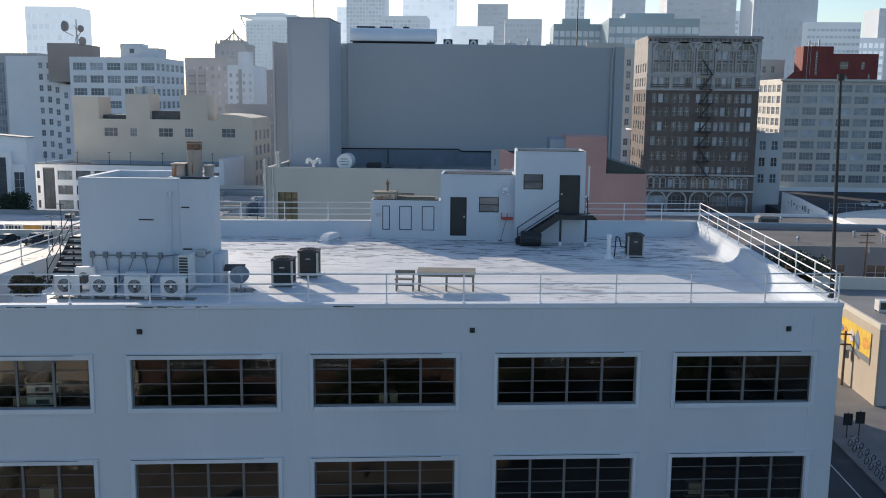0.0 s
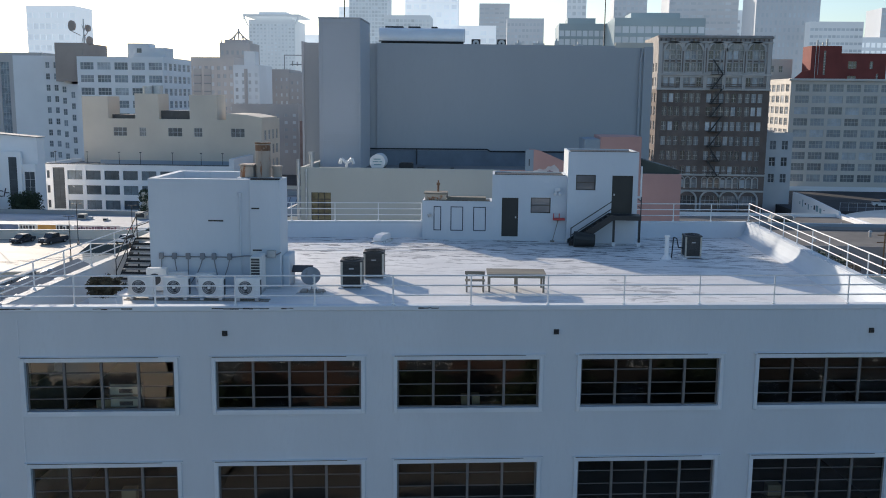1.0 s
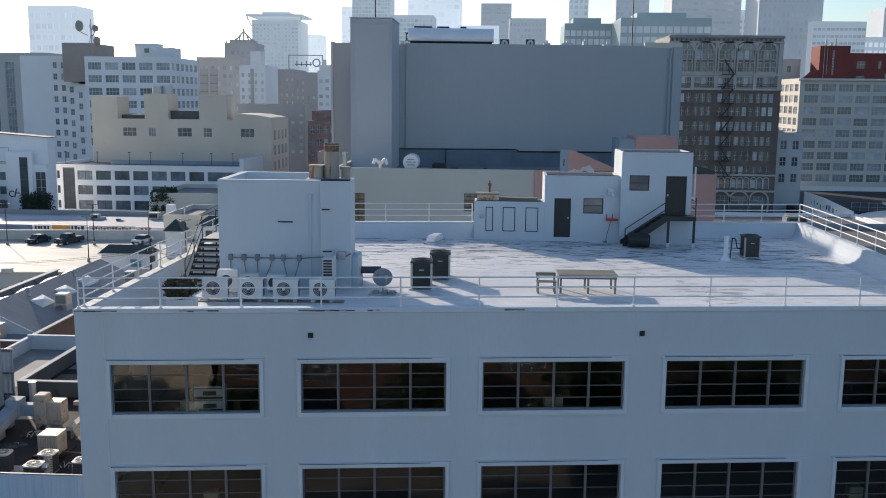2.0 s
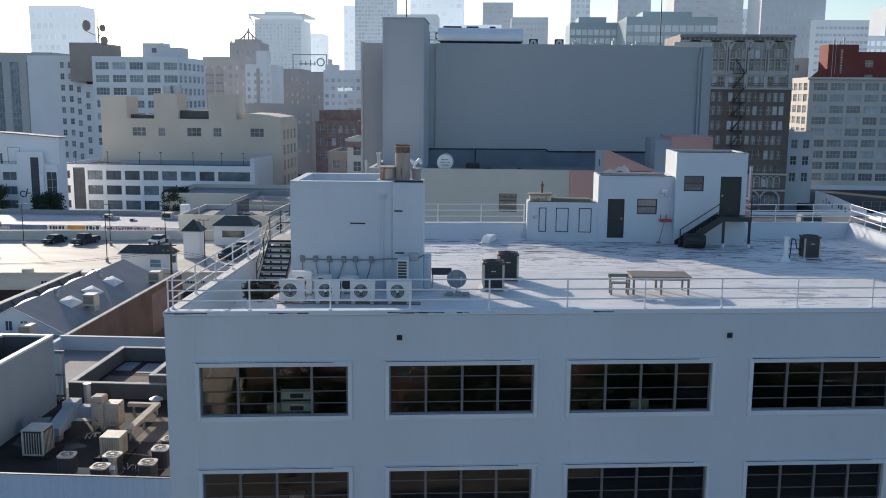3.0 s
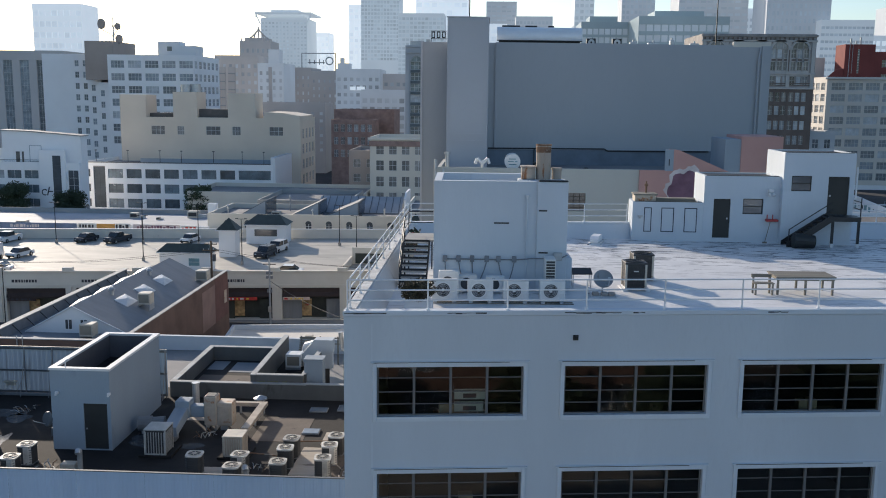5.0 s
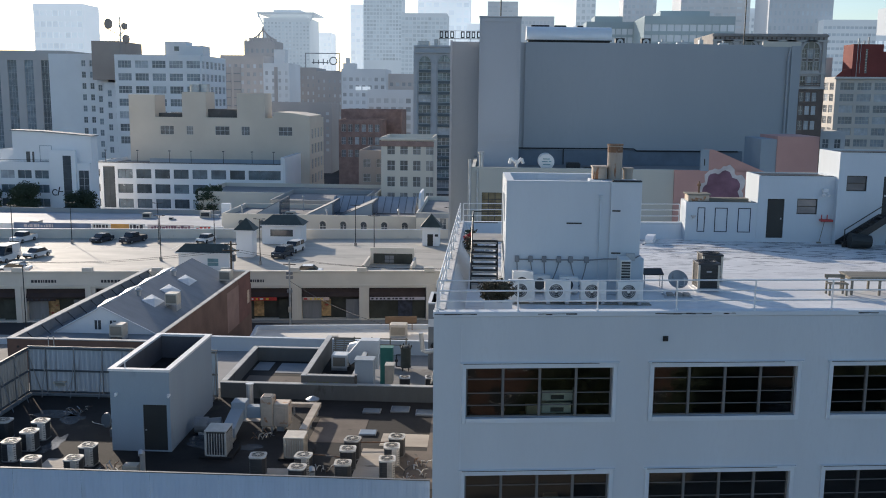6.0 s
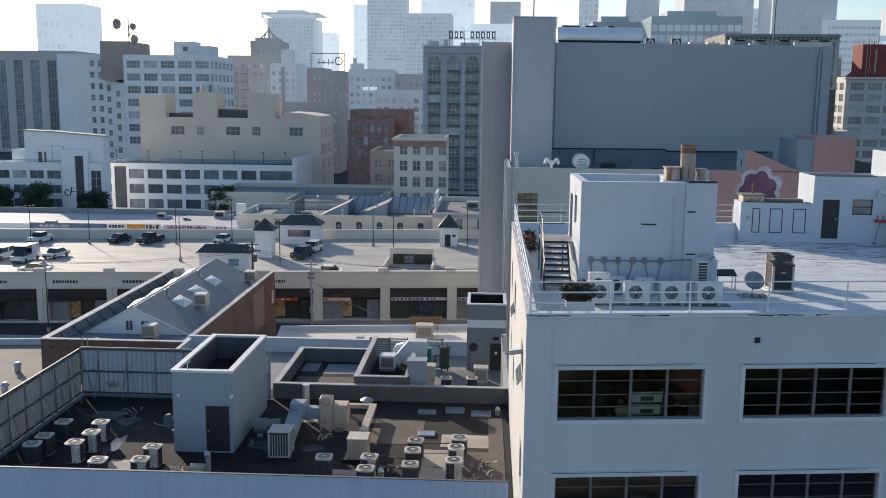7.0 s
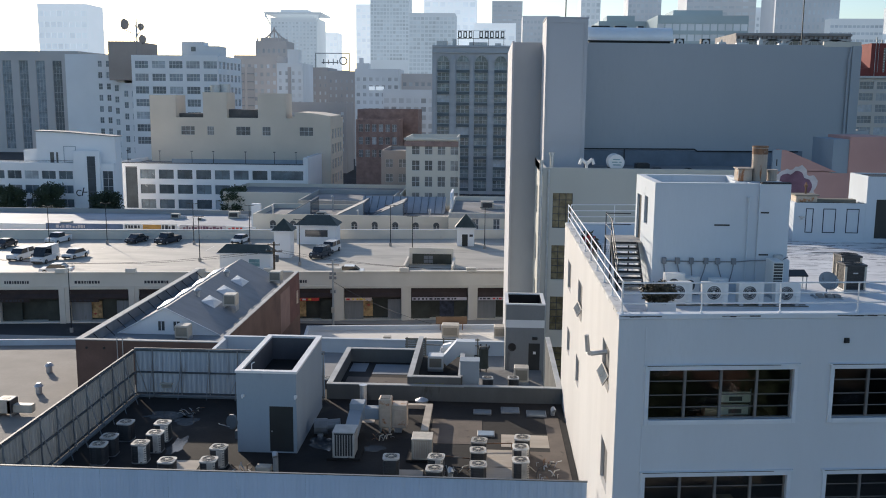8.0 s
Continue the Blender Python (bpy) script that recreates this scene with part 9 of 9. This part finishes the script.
for k, (x, y) in enumerate(((53.9, 58.0), (53.8, 56.6), (53.7, 55.0), (53.7, 53.5), (53.6, 52.2), (53.6, 50.9), (53.6, 49.8))):
    b = thing("bicycle", "dark parked bicycle leaning on a rack", "bicycle", pose(x, y, 0.15, 0, 0, 35))
    for cx in (0, 1.05):
        part("wheel", Geo().ring((cx, 0.34), 0.29, 0.34, 0, 360, -0.02, 0.02, 16), tyre, b)
    part("frame", Geo().tube([(0, 0, 0.34), (0.25, 0, 0.8), (0.8, 0, 0.75), (1.05, 0, 0.34), (0.5, 0, 0.34), (0.25, 0, 0.8)], 0.025).tube([(0.5, 0, 0.34), (0.8, 0, 0.75), (0.82, 0, 0.9)], 0.022), grey_metal, b)
    part("handlebar", Geo().tube([(0.22, -0.25, 0.95), (0.22, 0.25, 0.95), (0.25, 0, 0.8)], 0.02), steel_black, b)
for x, y, lab in ((54.4, 60.3, "grey parking pay station on the pavement"), (55.8, 60.9, "dark notice board on a post")):
    s = thing("street_sign", lab, "sign", pose(x, y, 0.15))
    part("post", Geo().cyl((0, 0, 0), (0, 0, 2.6), 0.05, n=6), steel_black, s)
    part("board", Geo().box(-0.45, 0.45, -0.08, -0.05, 1.3, 2.5), steel_black, s)
solid("kerb_line", Geo().box(0, 0.12, 0, 18, 0, 0.006), line_white, "white road edge line", kind="structure", m=pose(50.5, 38, 0.004))
tree(67.5, 117, 0.15, 9.2, 4.6, 21, "dark bushy street tree beside low roofs")
tree(62.5, 116, 0.15, 8.6, 4.2, 22, "dark bushy street tree beside low roofs")
car("pickup", car_white, "white pickup truck on a roof car park", pose(125.5, 231, 4.6, 0, 0, 170))

# ---- hazy middle distance and the skyline: haze is put into colour and emission ----
# mid-distance blocks: haze is mixed into greyed colours and a faint emission
haze_a = mat("haze_glow_brown_masonry", (0.4, 0.385, 0.38), 0.9, var=0.15, scale=0.03, glow=0.13)
haze_b = mat("haze_glow_grey_masonry", (0.43, 0.465, 0.5), 0.9, var=0.12, scale=0.03, glow=0.22)
haze_e = mat("haze_glow_dark_brown_masonry", (0.35, 0.345, 0.345), 0.9, var=0.15, scale=0.03, glow=0.1)
haze_n = mat("haze_glow_dull_glass", (0.33, 0.36, 0.39), 0.3, var=0.2, scale=0.05, glow=0.18, rand=0.3)
haze_k = mat("haze_glow_sign_steel", (0.2, 0.22, 0.24), 0.7, var=0.1, glow=0.12)
# skyline: paleness and glow of these towers stand in for haze
haze_c = mat("haze_glow_pale_tower", (0.50, 0.54, 0.565), 0.8, var=0.06, scale=0.02, glow=0.36)
haze_r = mat("haze_glow_grey_tower", (0.42, 0.45, 0.48), 0.8, var=0.06, scale=0.02, glow=0.24)
haze_x = mat("haze_glow_grey_glass", (0.37, 0.42, 0.46), 0.4, var=0.1, scale=0.05, glow=0.27, rand=0.1)
haze_d = mat("haze_glow_palest_tower", (0.62, 0.655, 0.675), 0.8, var=0.04, scale=0.02, glow=0.56)
haze_g = mat("haze_glow_blue_green_glass", (0.27, 0.34, 0.37), 0.3, var=0.12, scale=0.03, glow=0.15)
haze_w = mat("haze_glow_window_glass", (0.42, 0.47, 0.5), 0.3, var=0.15, scale=0.05, glow=0.34, rand=0.12)
haze_v = mat("haze_glow_palest_glass", (0.59, 0.63, 0.652), 0.3, var=0.08, scale=0.05, glow=0.54, rand=0.08)


def tower(name, label, x0, x1, y, d, z, wall_m, glass_m, nx, nz, fill=(0.7, 0.6), z_low=0.0, step=None):
    pitch, lift = (x1 - x0) / nx, (z - z_low - 3) / nz
    f = [("front", [(i * pitch + pitch * (1 - fill[0]) / 2, i * pitch + pitch * (1 + fill[0]) / 2, z_low + 1 + j * lift, z_low + 1 + j * lift + lift * fill[1], 1, 1) for i in range(nx) for j in range(nz)])]
    h = house(name, label, x0, x1, y, y + d, z, wall_m, f, wall_m, frame_m=wall_m, glass_m=glass_m, parapet=1.0, bar=0.15, depth=0.4)
    if step:
        part("crown", Geo().box((x1 - x0) * step[0], (x1 - x0) * step[1], d * 0.2, d * 0.8, z - 1, z + step[2]), wall_m, h)
    return h


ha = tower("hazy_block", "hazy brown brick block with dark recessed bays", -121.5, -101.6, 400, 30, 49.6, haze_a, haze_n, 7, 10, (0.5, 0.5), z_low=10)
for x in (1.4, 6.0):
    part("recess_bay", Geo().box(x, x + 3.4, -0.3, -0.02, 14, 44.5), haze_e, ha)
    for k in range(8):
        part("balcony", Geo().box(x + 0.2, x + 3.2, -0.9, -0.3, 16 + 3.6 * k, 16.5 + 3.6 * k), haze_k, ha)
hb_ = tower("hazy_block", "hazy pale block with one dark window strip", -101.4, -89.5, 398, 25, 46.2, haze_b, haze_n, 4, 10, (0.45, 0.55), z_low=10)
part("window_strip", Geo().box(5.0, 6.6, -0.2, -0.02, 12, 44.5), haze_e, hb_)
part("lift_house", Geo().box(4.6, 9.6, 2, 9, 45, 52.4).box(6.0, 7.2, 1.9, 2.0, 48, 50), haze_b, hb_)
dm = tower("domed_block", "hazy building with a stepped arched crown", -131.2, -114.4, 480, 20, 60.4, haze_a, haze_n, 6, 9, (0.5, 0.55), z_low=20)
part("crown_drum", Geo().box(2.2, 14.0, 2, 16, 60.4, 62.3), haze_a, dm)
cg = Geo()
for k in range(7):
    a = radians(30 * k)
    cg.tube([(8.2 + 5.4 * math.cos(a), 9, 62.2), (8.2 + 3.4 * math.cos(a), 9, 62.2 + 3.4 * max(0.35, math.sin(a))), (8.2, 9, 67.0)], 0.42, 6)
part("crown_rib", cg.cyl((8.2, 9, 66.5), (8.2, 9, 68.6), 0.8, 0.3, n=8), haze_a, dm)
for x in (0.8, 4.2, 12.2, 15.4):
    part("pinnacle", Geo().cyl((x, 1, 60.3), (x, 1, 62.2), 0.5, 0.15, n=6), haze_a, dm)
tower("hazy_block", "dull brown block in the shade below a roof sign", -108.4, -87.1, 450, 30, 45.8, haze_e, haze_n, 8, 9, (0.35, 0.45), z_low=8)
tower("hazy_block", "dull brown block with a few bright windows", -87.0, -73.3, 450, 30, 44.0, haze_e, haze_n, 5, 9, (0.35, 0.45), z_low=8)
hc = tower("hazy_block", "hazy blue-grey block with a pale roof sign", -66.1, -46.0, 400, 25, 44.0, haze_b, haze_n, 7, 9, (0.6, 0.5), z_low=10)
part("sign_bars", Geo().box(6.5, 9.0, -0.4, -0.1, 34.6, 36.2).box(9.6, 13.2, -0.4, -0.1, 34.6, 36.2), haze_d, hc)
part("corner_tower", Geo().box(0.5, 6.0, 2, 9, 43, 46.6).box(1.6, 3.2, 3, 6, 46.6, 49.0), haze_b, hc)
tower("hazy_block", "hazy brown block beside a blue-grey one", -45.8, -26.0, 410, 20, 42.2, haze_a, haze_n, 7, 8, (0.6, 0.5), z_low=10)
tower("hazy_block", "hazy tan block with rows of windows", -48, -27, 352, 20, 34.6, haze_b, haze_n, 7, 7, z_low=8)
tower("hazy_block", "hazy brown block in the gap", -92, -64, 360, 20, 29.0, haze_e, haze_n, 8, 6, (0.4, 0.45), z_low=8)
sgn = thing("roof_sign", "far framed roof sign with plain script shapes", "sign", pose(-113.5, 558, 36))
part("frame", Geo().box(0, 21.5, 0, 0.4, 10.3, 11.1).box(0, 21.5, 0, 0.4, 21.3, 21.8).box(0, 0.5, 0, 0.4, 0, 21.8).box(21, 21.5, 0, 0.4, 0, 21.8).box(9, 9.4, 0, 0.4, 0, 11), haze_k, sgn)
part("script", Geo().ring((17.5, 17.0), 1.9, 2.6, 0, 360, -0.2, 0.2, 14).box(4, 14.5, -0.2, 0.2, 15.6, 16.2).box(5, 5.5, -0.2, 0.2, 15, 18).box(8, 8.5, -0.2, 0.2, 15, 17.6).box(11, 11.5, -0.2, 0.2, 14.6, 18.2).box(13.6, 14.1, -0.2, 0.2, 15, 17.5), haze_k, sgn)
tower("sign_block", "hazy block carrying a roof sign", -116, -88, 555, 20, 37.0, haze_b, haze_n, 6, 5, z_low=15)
sk = "far skyline towers"
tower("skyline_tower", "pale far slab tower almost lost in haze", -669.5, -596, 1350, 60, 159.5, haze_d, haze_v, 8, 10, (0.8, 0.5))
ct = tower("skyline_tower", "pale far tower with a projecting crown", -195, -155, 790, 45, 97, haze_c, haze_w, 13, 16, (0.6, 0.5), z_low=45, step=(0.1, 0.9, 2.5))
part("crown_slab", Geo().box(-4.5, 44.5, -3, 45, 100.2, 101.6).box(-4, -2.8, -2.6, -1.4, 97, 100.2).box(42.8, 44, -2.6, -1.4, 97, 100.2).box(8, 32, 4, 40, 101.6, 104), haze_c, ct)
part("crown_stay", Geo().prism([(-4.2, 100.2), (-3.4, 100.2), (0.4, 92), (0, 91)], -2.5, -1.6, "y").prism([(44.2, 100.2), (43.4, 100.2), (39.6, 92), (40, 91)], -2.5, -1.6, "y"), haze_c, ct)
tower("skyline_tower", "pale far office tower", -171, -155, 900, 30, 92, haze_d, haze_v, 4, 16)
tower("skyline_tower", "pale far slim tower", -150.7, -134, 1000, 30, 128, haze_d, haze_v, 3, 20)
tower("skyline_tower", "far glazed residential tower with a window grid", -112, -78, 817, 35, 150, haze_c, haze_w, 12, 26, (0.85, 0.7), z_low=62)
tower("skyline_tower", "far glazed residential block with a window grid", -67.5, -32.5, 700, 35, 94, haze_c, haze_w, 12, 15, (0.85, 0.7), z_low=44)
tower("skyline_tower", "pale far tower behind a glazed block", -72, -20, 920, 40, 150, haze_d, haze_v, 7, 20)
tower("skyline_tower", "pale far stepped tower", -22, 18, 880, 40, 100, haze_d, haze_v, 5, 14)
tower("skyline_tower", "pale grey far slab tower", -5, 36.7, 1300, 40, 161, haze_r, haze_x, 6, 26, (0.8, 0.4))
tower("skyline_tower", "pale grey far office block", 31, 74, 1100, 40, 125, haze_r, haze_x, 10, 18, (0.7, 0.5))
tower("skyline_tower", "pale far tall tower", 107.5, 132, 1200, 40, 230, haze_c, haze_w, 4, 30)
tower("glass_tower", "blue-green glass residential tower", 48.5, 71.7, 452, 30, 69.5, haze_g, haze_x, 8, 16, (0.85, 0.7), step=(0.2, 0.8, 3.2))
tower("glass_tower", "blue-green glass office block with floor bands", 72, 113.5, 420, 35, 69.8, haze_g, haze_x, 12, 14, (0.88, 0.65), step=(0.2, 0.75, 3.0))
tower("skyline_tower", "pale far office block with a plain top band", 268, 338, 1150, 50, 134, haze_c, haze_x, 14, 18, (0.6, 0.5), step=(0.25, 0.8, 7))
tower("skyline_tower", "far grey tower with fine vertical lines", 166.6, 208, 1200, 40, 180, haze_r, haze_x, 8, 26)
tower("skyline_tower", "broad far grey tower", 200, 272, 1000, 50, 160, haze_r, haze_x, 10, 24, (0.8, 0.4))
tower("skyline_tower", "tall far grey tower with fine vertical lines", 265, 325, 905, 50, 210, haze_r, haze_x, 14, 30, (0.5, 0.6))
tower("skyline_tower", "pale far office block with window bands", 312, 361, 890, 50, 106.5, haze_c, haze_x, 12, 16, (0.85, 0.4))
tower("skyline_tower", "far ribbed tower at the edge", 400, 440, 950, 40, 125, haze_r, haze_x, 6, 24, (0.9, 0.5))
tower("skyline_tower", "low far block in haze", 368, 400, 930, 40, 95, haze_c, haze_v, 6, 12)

# ---- the other side of the street, behind the camera ----
# two unseen blocks are added near black so the panes reflect darkness
reflection_black_brick = mat("blackened_reflection_brick", (0.045, 0.04, 0.038), 0.9, var=0.25, scale=0.4, fine=6)
house("cream_warehouse", "cream warehouse across the street", -30, 0, -75, -50, 22, beige_wall, [("back", rows_of(2, 6, 4, 3, (8, 13, 17), 2.4))], roof_grey, cols=3, rws=3, pale=0.1)
house("brick_warehouse", "dark red brick warehouse across the street", 0.5, 34, -72, -50, 19, hall_brick, [("back", rows_of(2, 6, 5, 4, (3, 8, 13), 2.8))], roof_grey, cols=3, rws=3)
house("dark_warehouse", "unseen blackened warehouse added to darken window reflections", 34.5, 46.8, -72, -50, 19, reflection_black_brick, [("back", rows_of(2, 5, 2, 3, (3, 8, 13), 2.8))], roof_grey, cols=3, rws=3)
house("grey_warehouse", "grey warehouse across the street", -80, -31, -78, -50, 17, grey_stone, [("back", rows_of(2, 6, 7, 4, (3, 7.5, 12), 2.8))], roof_grey, cols=3, rws=3)
house("sooty_warehouse", "unseen blackened block added to keep window reflections dark", 47, 100, -78, -50, 24, reflection_black_brick, [("back", rows_of(2, 6, 8, 4, (3, 7.5, 12, 16.5), 2.8))], roof_grey, cols=3, rws=3)
for k, (x, y, h, r) in enumerate(((-34, -44, 9.5, 4.6), (-22, -45, 8.6, 4.2), (-9, -44, 10.0, 4.8), (4, -45, 9.0, 4.4), (19, -44, 10.0, 4.8), (33, -45, 9.2, 4.4), (48, -44, 9.6, 4.6))):
    tree(x, y, 0.15, h, r, 40 + k, "dark leafy street tree across the street")
